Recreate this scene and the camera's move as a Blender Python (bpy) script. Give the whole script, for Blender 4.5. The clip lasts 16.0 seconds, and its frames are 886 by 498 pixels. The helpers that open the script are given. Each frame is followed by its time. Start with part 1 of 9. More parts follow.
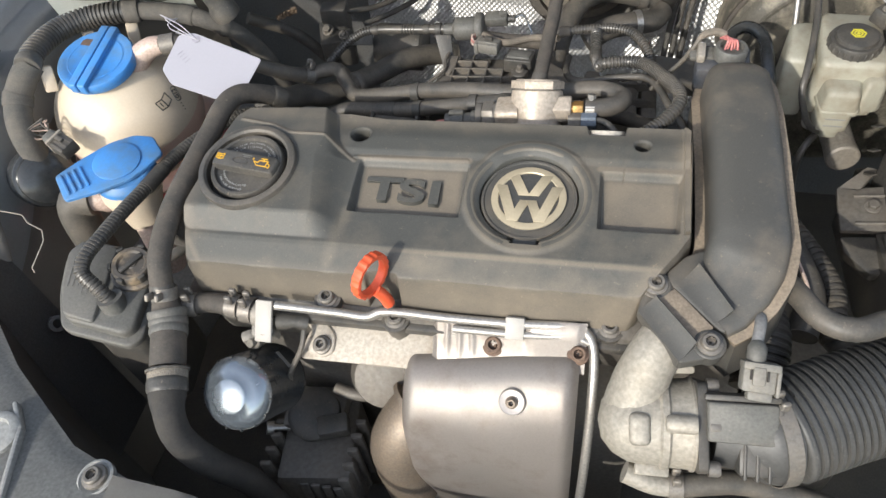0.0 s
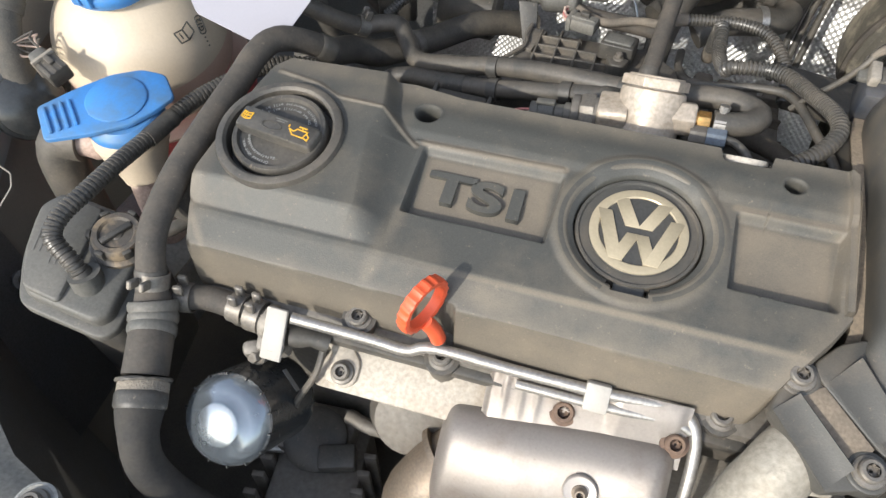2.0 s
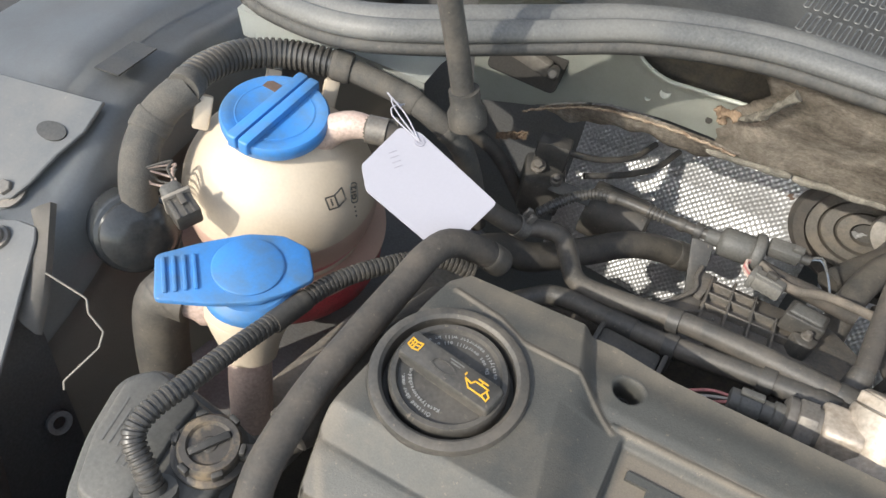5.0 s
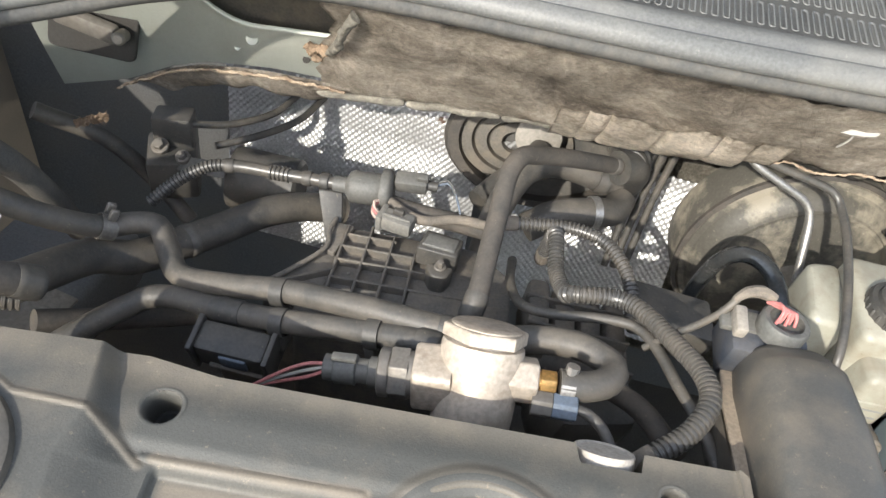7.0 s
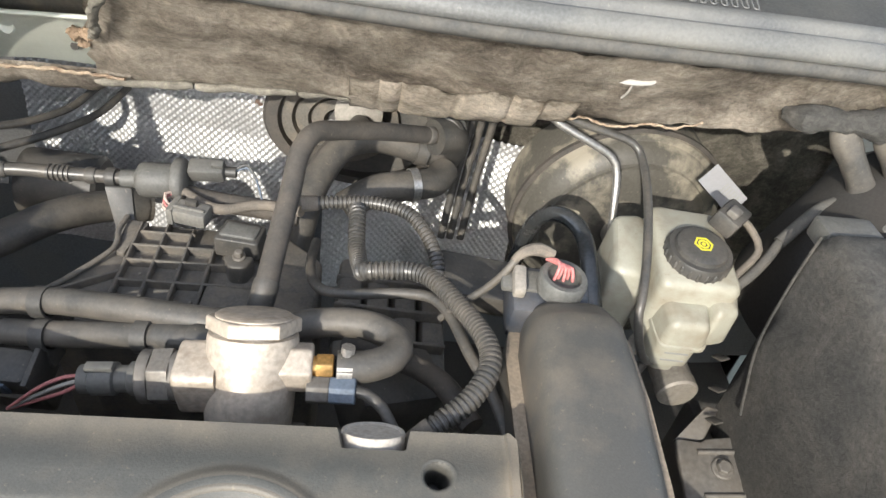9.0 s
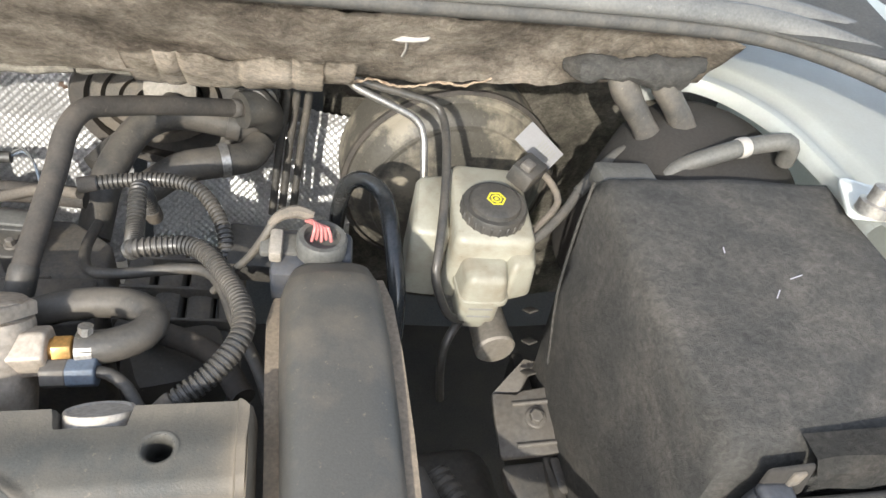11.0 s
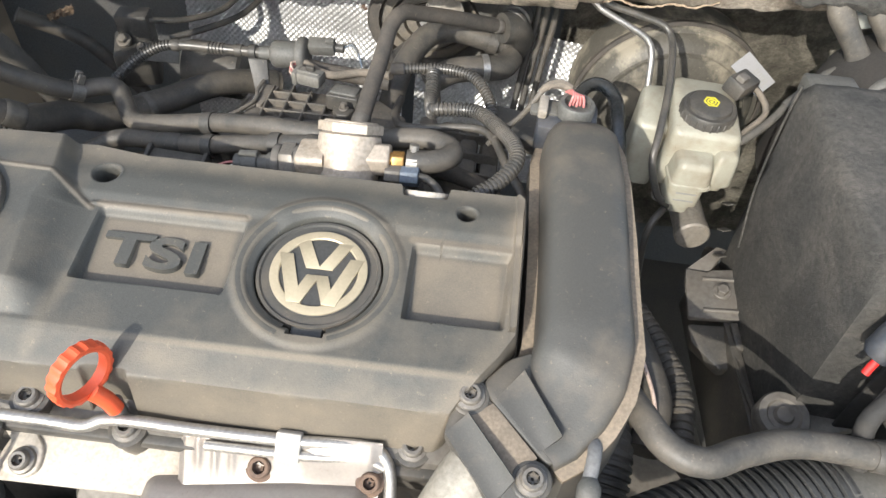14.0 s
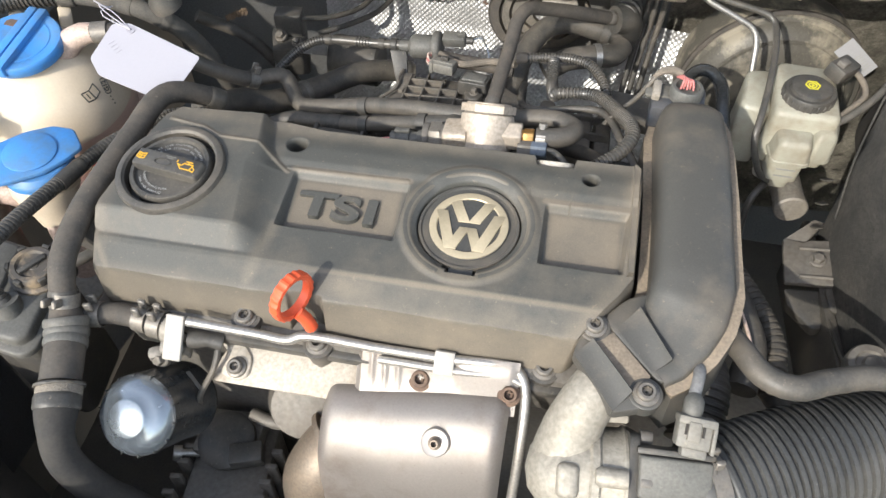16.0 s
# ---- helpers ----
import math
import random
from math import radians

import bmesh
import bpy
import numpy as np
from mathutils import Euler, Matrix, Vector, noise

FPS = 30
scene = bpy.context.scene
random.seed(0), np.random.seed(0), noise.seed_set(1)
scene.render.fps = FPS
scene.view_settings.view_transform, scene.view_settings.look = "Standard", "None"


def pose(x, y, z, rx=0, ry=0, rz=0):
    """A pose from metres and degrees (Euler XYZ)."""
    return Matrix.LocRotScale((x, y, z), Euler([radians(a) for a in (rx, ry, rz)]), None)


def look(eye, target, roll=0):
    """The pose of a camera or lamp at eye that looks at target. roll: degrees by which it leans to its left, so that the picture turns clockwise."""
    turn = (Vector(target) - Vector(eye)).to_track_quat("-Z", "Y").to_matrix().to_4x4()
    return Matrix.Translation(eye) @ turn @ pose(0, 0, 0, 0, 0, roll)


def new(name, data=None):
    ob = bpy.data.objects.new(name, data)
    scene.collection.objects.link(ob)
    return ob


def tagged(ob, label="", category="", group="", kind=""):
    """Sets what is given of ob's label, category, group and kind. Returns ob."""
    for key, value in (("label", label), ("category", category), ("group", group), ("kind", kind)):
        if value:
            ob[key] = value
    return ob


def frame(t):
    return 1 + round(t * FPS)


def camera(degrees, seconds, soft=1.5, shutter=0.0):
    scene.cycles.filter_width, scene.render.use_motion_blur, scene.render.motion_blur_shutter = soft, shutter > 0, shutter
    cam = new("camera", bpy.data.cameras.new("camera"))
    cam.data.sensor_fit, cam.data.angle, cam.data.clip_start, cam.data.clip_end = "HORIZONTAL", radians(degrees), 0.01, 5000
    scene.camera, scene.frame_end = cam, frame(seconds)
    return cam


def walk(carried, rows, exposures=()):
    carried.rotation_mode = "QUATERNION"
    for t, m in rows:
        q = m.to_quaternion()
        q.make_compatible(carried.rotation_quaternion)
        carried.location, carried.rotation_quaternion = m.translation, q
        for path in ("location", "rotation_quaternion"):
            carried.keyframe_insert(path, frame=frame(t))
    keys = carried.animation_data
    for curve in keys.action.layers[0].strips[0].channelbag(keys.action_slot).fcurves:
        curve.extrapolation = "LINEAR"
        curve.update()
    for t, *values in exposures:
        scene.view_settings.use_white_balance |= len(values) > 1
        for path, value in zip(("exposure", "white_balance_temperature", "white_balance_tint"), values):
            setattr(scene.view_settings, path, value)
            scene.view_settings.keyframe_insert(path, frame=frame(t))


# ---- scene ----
cam = camera(65.6, 16.0)
PATH = [
    (0, (0.059, -0.451, 0.429), (-0.364, 0.848, -1.032), -9.1),
    (0.5, (0.046, -0.423, 0.399), (-0.344, 0.834, -1.107), -7.1),
    (1, (0.028, -0.384, 0.388), (-0.35, 0.855, -1.136), -5.6),
    (1.5, (0.005, -0.365, 0.376), (-0.388, 0.884, -1.136), -4.2),
    (2, (-0.03, -0.343, 0.355), (-0.434, 0.889, -1.168), -0.7),
    (2.5, (-0.073, -0.317, 0.332), (-0.502, 0.942, -1.162), 4.7),
    (3, (-0.129, -0.295, 0.33), (-0.644, 1.008, -1.096), 10.8),
    (3.2, (-0.145, -0.282, 0.34), (-0.699, 1.039, -1.056), 10.7),
    (5.3, (-0.195, -0.248, 0.337), (-0.697, 1.216, -0.93), 11.9),
    (5.5, (-0.177, -0.234, 0.333), (-0.609, 1.252, -0.934), 12.5),
    (6, (-0.12, -0.176, 0.329), (-0.331, 1.357, -0.938), 11.7),
    (6.5, (-0.083, -0.157, 0.328), (-0.216, 1.372, -0.954), 10.0),
    (7, (-0.04, -0.146, 0.327), (-0.058, 1.387, -0.958), 9.8),
    (7.5, (-0.02, -0.141, 0.329), (0.022, 1.385, -0.963), 9.4),
    (8, (-0.007, -0.138, 0.331), (0.06, 1.391, -0.956), 9.1),
    (8.5, (0.02, -0.13, 0.329), (0.171, 1.399, -0.952), 9.9),
    (9, (0.051, -0.127, 0.322), (0.284, 1.384, -0.967), 10.2),
    (9.5, (0.077, -0.128, 0.322), (0.36, 1.373, -0.969), 10.0),
    (10, (0.112, -0.124, 0.319), (0.498, 1.353, -0.972), 10.5),
    (10.2, (0.123, -0.123, 0.32), (0.558, 1.349, -0.962), 10.9),
    (12.3, (0.186, -0.212, 0.322), (0.532, 1.219, -1.031), 9.4),
    (12.5, (0.175, -0.223, 0.328), (0.457, 1.211, -1.037), 8.8),
    (13, (0.143, -0.258, 0.331), (0.31, 1.182, -1.048), 8.3),
    (13.5, (0.114, -0.291, 0.336), (0.123, 1.147, -1.055), 6.5),
    (14, (0.099, -0.321, 0.348), (0.033, 1.111, -1.047), 4.7),
    (14.5, (0.078, -0.36, 0.346), (-0.066, 1.012, -1.103), 4.1),
    (15, (0.07, -0.382, 0.37), (-0.139, 0.981, -1.079), 1.5),
    (15.5, (0.071, -0.395, 0.38), (-0.163, 0.965, -1.067), 1.0),
    (16, (0.07, -0.42, 0.402), (-0.234, 0.952, -1.021), -1.0),
]
walk(cam, [(t, look(eye, target, roll)) for t, eye, target, roll in PATH], exposures=[(0, 1.12), (3, 1.22), (5.5, 1.22), (6, 1.52), (7, 1.68), (8.5, 1.64), (10, 1.56), (12.5, 1.74), (14, 1.56), (15, 1.42), (16, 1.38)])

# ---- world and light ----
SUN_DIR = Vector((-0.44, -1.0, 0.58)).normalized()
world = bpy.data.worlds.new("sky")
scene.world = world
world.use_nodes = True
wn = world.node_tree
sky = wn.nodes.new("ShaderNodeTexSky")
sky.sky_type, sky.sun_disc = "NISHITA", False
sky.sun_elevation = math.asin(SUN_DIR.z)
sky.sun_rotation = math.atan2(SUN_DIR.x, SUN_DIR.y)
haze = wn.nodes.new("ShaderNodeHueSaturation")
haze.inputs["Saturation"].default_value = 0.6
wn.links.new(sky.outputs[0], haze.inputs["Color"])
wn.links.new(haze.outputs[0], wn.nodes["Background"].inputs[0])
wn.nodes["Background"].inputs[1].default_value = 0.15
sun = new("sun", bpy.data.lights.new("sun", "SUN"))
sun.data.energy, sun.data.angle, sun.data.color = 1.8, radians(0.6), (1.0, 0.95, 0.855)
sun.matrix_world = look(SUN_DIR * 6, (0, 0, 0))

# ---- materials ----


def mat(name, color, rough=0.6, metal=0.0, dust=(0.30, 0.25, 0.19), amount=0.3, scale=14.0, bump=0.15, fine=420.0, spread=0.25, bumpdist=0.0006, coat=0.0, worn=False, lo=0.40, hi=0.72, specks=0.0):
    """A worn surface: a base colour with grain, and dust lying in patches."""
    m = bpy.data.materials.new(name)
    m.use_nodes = True
    n, l = m.node_tree.nodes, m.node_tree.links
    b = n["Principled BSDF"]
    tc = n.new("ShaderNodeTexCoord")
    big = n.new("ShaderNodeTexNoise")
    big.inputs["Scale"].default_value, big.inputs["Detail"].default_value, big.inputs["Roughness"].default_value = scale, 6.0, 0.65
    small = n.new("ShaderNodeTexNoise")
    small.inputs["Scale"].default_value, small.inputs["Detail"].default_value = fine, 3.0
    for t in (big, small):
        l.new(tc.outputs["Object"], t.inputs["Vector"])
    ramp = n.new("ShaderNodeMapRange")
    ramp.inputs["From Min"].default_value, ramp.inputs["From Max"].default_value = lo, hi
    ramp.inputs["To Min"].default_value, ramp.inputs["To Max"].default_value = amount * 0.15, amount
    l.new(big.outputs["Fac"], ramp.inputs["Value"])
    tone = n.new("ShaderNodeMapRange")
    tone.inputs["From Min"].default_value, tone.inputs["From Max"].default_value = 0.25, 0.75
    tone.inputs["To Min"].default_value, tone.inputs["To Max"].default_value = 1.0 - spread, 1.0 + spread
    l.new(small.outputs["Fac"], tone.inputs["Value"])
    base = n.new("ShaderNodeVectorMath")
    base.operation = "SCALE"
    base.inputs[0].default_value = color[:3]
    l.new(tone.outputs["Result"], base.inputs["Scale"])
    mix = n.new("ShaderNodeMix")
    mix.data_type = "RGBA"
    cover = ramp.outputs["Result"]
    if specks:
        # pale grit and small scuffs
        grit = n.new("ShaderNodeTexNoise")
        grit.inputs["Scale"].default_value, grit.inputs["Detail"].default_value, grit.inputs["Roughness"].default_value = 230.0, 5.0, 0.7
        l.new(tc.outputs["Object"], grit.inputs["Vector"])
        cut = n.new("ShaderNodeMapRange")
        cut.inputs["From Min"].default_value, cut.inputs["From Max"].default_value = 0.62, 0.72
        cut.inputs["To Max"].default_value = specks
        l.new(grit.outputs["Fac"], cut.inputs["Value"])
        plus = n.new("ShaderNodeMath")
        plus.use_clamp = True
        l.new(cover, plus.inputs[0])
        l.new(cut.outputs["Result"], plus.inputs[1])
        cover = plus.outputs[0]
    if worn:
        # dust that has settled in the creases, kept as a layer of the mesh
        layer = n.new("ShaderNodeAttribute")
        layer.attribute_name = "dust"
        grain = n.new("ShaderNodeMath")
        grain.operation = "MULTIPLY_ADD"
        grain.use_clamp = True
        l.new(layer.outputs["Fac"], grain.inputs[0])
        l.new(tone.outputs["Result"], grain.inputs[1])
        l.new(cover, grain.inputs[2])
        l.new(grain.outputs[0], mix.inputs["Factor"])
    else:
        l.new(cover, mix.inputs["Factor"])
    l.new(base.outputs[0], mix.inputs[6])
    mix.inputs[7].default_value = (*dust, 1)
    l.new(mix.outputs[2], b.inputs["Base Color"])
    rr = n.new("ShaderNodeMapRange")
    rr.inputs["To Min"].default_value, rr.inputs["To Max"].default_value = max(0.05, rough - 0.12), min(1.0, rough + 0.18)
    l.new(big.outputs["Fac"], rr.inputs["Value"])
    l.new(rr.outputs["Result"], b.inputs["Roughness"])
    b.inputs["Metallic"].default_value = metal
    b.inputs["Coat Weight"].default_value = coat
    if bump:
        bm_ = n.new("ShaderNodeBump")
        bm_.inputs["Strength"].default_value, bm_.inputs["Distance"].default_value = bump, bumpdist
        l.new(small.outputs["Fac"], bm_.inputs["Height"])
        l.new(bm_.outputs["Normal"], b.inputs["Normal"])
    return m


M_COVER = mat("cover_plastic", (0.056, 0.058, 0.054), 0.54, dust=(0.205, 0.170, 0.126), amount=0.40, scale=15, bump=0.25, fine=900, spread=0.18, worn=True, lo=0.47, hi=0.70, specks=0.5)
M_DUCT = mat("duct_plastic", (0.055, 0.056, 0.053), 0.48, dust=(0.21, 0.17, 0.125), amount=0.5, lo=0.45, hi=0.70, scale=17, bump=0.2, fine=900, spread=0.15, specks=0.5)
M_DUSTY = mat("dusty_plastic", (0.26, 0.21, 0.155), 0.85, dust=(0.10, 0.085, 0.07), amount=0.45, scale=60, bump=0.3)
M_BLACK = mat("black_plastic", (0.042, 0.042, 0.040), 0.48, amount=0.25, scale=25, specks=0.4)
M_RUBBER = mat("rubber", (0.048, 0.047, 0.044), 0.5, amount=0.34, scale=30, bump=0.2, specks=0.35)
M_HOSEDUST = mat("dusty_rubber", (0.045, 0.042, 0.038), 0.75, dust=(0.19, 0.155, 0.12), amount=0.45, scale=35, bump=0.3, specks=0.5)
M_CONDUIT = mat("conduit_plastic", (0.050, 0.050, 0.048), 0.30, amount=0.25, scale=40, specks=0.25)
M_CAST = mat("dusty_cast_metal", (0.50, 0.43, 0.35), 0.45, 0.3, dust=(0.25, 0.19, 0.13), amount=0.6, lo=0.48, hi=0.66, scale=60, bump=0.35, fine=260)
M_ALU = mat("cast_aluminium", (0.30, 0.28, 0.24), 0.55, 0.25, dust=(0.30, 0.25, 0.18), amount=0.35, lo=0.42, hi=0.75, scale=18, bump=0.5, fine=260, bumpdist=0.001)
M_STEEL = mat("bright_steel", (0.40, 0.385, 0.36), 0.38, 0.75, dust=(0.35, 0.30, 0.24), amount=0.22, scale=20, bump=0.1)
M_SHIELD = mat("heat_shield_steel", (0.50, 0.465, 0.43), 0.42, 0.45, dust=(0.30, 0.21, 0.155), amount=0.55, scale=22, lo=0.52, hi=0.72, bump=0.06, fine=500, spread=0.06, specks=0.35)
M_RUST = mat("rusty_steel", (0.10, 0.068, 0.055), 0.8, 0.2, dust=(0.30, 0.20, 0.13), amount=0.5, scale=60, bump=0.5)
M_TANK = mat("tank_plastic", (0.62, 0.53, 0.41), 0.36, dust=(0.45, 0.34, 0.22), amount=0.45, scale=9, bump=0.04, spread=0.05)
M_BLUE = mat("blue_plastic", (0.045, 0.24, 0.62), 0.42, dust=(0.10, 0.17, 0.24), amount=0.8, scale=24, lo=0.42, hi=0.66, bump=0.08, spread=0.06, specks=0.15)
M_WHITE = mat("white_card", (0.40, 0.39, 0.43), 0.6, dust=(0.36, 0.35, 0.37), amount=0.2, scale=12, bump=0.02, spread=0.02)
M_ORANGE = mat("orange_plastic", (0.78, 0.10, 0.035), 0.4, dust=(0.45, 0.12, 0.05), amount=0.35, scale=40, bump=0.05, spread=0.06, specks=0.25)
M_GOLD = mat("gold_emblem", (0.46, 0.39, 0.27), 0.42, 0.35, dust=(0.40, 0.33, 0.23), amount=0.10, scale=14, bump=0.03, spread=0.07)
M_DARKMARK = mat("dark_mark", (0.045, 0.046, 0.045), 0.5, amount=0.12, scale=30)
M_YELLOW = mat("yellow_print", (0.75, 0.42, 0.03), 0.5, amount=0.1, spread=0.05, bump=0)
M_GREYPRINT = mat("grey_print", (0.26, 0.26, 0.25), 0.6, amount=0.1, spread=0.05, bump=0)
M_RES = mat("reservoir_plastic", (0.36, 0.35, 0.285), 0.38, dust=(0.19, 0.15, 0.10), amount=0.65, lo=0.46, hi=0.68, scale=26, bump=0.05, spread=0.05, specks=0.4)
M_RIBHOSE = mat("ribbed_rubber", (0.036, 0.037, 0.037), 0.48, dust=(0.20, 0.19, 0.17), amount=0.28, scale=16, specks=0.3)
M_TORN = mat("torn_felt", (0.36, 0.285, 0.205), 0.95, dust=(0.15, 0.095, 0.06), amount=0.8, lo=0.44, hi=0.62, scale=90, bump=0.9, fine=500)
M_TUFT = mat("felt_tuft", (0.25, 0.18, 0.12), 0.95, dust=(0.12, 0.075, 0.045), amount=0.6, scale=90, bump=0.8, fine=600)
M_SEAL = mat("seal_rubber", (0.105, 0.107, 0.105), 0.46, dust=(0.26, 0.25, 0.22), amount=0.40, scale=9, bump=0.25, lo=0.46, hi=0.66, specks=0.4)
M_BODY = mat("body_paint", (0.60, 0.63, 0.60), 0.3, dust=(0.42, 0.38, 0.31), amount=0.4, scale=7, bump=0.05, spread=0.04, coat=0.4)
M_BODYGREY = mat("grey_body_paint", (0.23, 0.24, 0.25), 0.42, 0.25, dust=(0.25, 0.22, 0.19), amount=0.4, scale=9, bump=0.06, spread=0.06, coat=0.3)
M_DARKMETAL = mat("grimy_metal", (0.155, 0.145, 0.13), 0.6, 0.3, dust=(0.20, 0.165, 0.125), amount=0.5, scale=20, bump=0.5, fine=200, specks=0.4)
M_BOOSTER = mat("booster_paint", (0.060, 0.057, 0.050), 0.5, dust=(0.32, 0.285, 0.22), amount=0.80, scale=13, bump=0.25, fine=300, lo=0.48, hi=0.58, specks=0.5)
M_BRASS = mat("brass", (0.72, 0.42, 0.15), 0.3, 0.9, dust=(0.3, 0.2, 0.1), amount=0.3, scale=60)
M_PINK = mat("pink_wire", (0.48, 0.17, 0.16), 0.5, amount=0.1)
M_RED = mat("red_plastic", (0.65, 0.02, 0.02), 0.4, amount=0.1)
M_BLUEFIT = mat("blue_fitting", (0.11, 0.14, 0.18), 0.5, amount=0.15)
M_GREYPL = mat("grey_plastic", (0.085, 0.086, 0.080), 0.55, dust=(0.24, 0.21, 0.17), amount=0.35, scale=18, specks=0.4)
M_COOLANT = mat("pink_coolant", (0.55, 0.065, 0.085), 0.35, dust=(0.6, 0.3, 0.2), amount=0.3, scale=12, bump=0)
M_FILTER = mat("gloss_black_paint", (0.024, 0.028, 0.031), 0.20, 0.0, amount=0.10, scale=30, bump=0.03, coat=0.3)
# the filter's black paint, lightened and made metallic to carry a bright sky reflection
M_FILTEREND = mat("sky_bright_black_paint", (0.26, 0.30, 0.34), 0.22, 0.75, dust=(0.2, 0.2, 0.2), amount=0.08, scale=30, bump=0.02, spread=0.05, coat=0.5)
M_PLUGGREY = mat("light_grey_plastic", (0.135, 0.135, 0.125), 0.55, dust=(0.30, 0.26, 0.20), amount=0.45, scale=40, specks=0.3)
M_BEIGE = mat("beige_dusty_metal", (0.44, 0.40, 0.34), 0.6, 0.15, dust=(0.32, 0.25, 0.18), amount=0.5, scale=30, lo=0.46, hi=0.68, bump=0.3, fine=300, specks=0.4)
M_CLOTH = mat("dark_cloth_tape", (0.072, 0.070, 0.064), 0.85, dust=(0.20, 0.17, 0.135), amount=0.45, scale=45, bump=0.6, fine=800)
M_COWLPAINT = mat("cowl_paint", (0.43, 0.45, 0.40), 0.42, dust=(0.33, 0.30, 0.24), amount=0.45, scale=11, lo=0.46, hi=0.70, bump=0.05, spread=0.04, specks=0.3)
M_LABEL = mat("paper_label", (0.27, 0.27, 0.28), 0.6, dust=(0.20, 0.18, 0.16), amount=0.2, scale=40, bump=0.02, spread=0.04)
M_TAGPRINT = mat("faded_print", (0.34, 0.33, 0.37), 0.6, amount=0.05, spread=0.05, bump=0)
M_CANVALVE = mat("valve_plastic", (0.050, 0.050, 0.050), 0.45, dust=(0.30, 0.23, 0.15), amount=0.8, lo=0.48, hi=0.58, scale=26, bump=0.2, specks=0.3)
M_RAIL = mat("rail_paint", (0.125, 0.132, 0.135), 0.48, 0.2, dust=(0.26, 0.24, 0.21), amount=0.45, scale=14, bump=0.08, spread=0.06, specks=0.4)
M_FOIL = mat("embossed_foil", (0.60, 0.60, 0.60), 0.40, 0.6, dust=(0.35, 0.32, 0.28), amount=0.25, scale=12, bump=0.05)
M_PLATE = mat("dull_plate", (0.25, 0.235, 0.21), 0.62, 0.35, dust=(0.30, 0.25, 0.19), amount=0.6, scale=22, bump=0.4, fine=260, specks=0.4)
M_SILVER = mat("silver_paint", (0.34, 0.355, 0.36), 0.40, 0.4, dust=(0.27, 0.245, 0.21), amount=0.55, scale=8, bump=0.05, spread=0.05, coat=0.3)
M_PANEL = mat("front_panel_plastic", (0.27, 0.275, 0.265), 0.55, dust=(0.30, 0.28, 0.25), amount=0.5, scale=10, bump=0.25, fine=300, specks=0.5)
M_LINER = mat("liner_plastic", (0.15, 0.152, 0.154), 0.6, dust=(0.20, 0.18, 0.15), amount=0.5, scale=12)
M_PLUG = mat("plug_plastic", (0.24, 0.22, 0.19), 0.6, dust=(0.30, 0.25, 0.19), amount=0.5, scale=40)
M_BOLT = mat("dull_bolt_steel", (0.165, 0.155, 0.14), 0.45, 0.35, dust=(0.30, 0.25, 0.19), amount=0.4, scale=90, bump=0.15)
M_CLIP = mat("pale_clip_plastic", (0.36, 0.345, 0.32), 0.5, dust=(0.42, 0.36, 0.28), amount=0.4, scale=40, bump=0.1, spread=0.05)
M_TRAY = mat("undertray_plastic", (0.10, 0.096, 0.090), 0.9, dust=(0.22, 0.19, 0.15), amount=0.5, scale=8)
M_SENSOR = mat("sensor_plastic", (0.028, 0.036, 0.050), 0.45, amount=0.2, scale=40)
# for the strut dome, and flat pieces whose colour is an opening's shade
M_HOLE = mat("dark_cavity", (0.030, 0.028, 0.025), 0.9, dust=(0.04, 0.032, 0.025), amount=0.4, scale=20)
M_SEALED = mat("white_plug_plastic", (0.42, 0.385, 0.335), 0.75, dust=(0.30, 0.25, 0.19), amount=0.4, scale=60)
M_STUB = mat("stained_hose_stub", (0.48, 0.38, 0.32), 0.4, dust=(0.40, 0.24, 0.19), amount=0.4, scale=30, bump=0.05)
M_EXHAUST = mat("browned_exhaust", (0.21, 0.175, 0.14), 0.5, 0.5, dust=(0.30, 0.22, 0.15), amount=0.5, scale=40, bump=0.2)
M_TANKPINK = mat("tank_plastic_pinkish", (0.58, 0.38, 0.30), 0.36, dust=(0.55, 0.46, 0.36), amount=0.5, scale=9, bump=0.04, spread=0.05)
M_FAINT = mat("faint_print", (0.13, 0.13, 0.125), 0.6, amount=0.2, spread=0.05, bump=0)
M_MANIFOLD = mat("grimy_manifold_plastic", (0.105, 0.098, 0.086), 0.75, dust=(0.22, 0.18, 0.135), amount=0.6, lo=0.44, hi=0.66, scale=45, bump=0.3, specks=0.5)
M_GROUND = mat("asphalt", (0.05, 0.05, 0.05), 0.9, amount=0.2, scale=6, bump=0.5, fine=150)
M_TAPE = mat("cloth_tape", (0.10, 0.09, 0.075), 0.9, dust=(0.32, 0.26, 0.2), amount=0.6, scale=50, bump=0.6, fine=900)
M_SLEEVE = mat("braided_sleeve", (0.20, 0.18, 0.15), 0.9, amount=0.3, scale=60, bump=0.9, fine=700, bumpdist=0.0015)



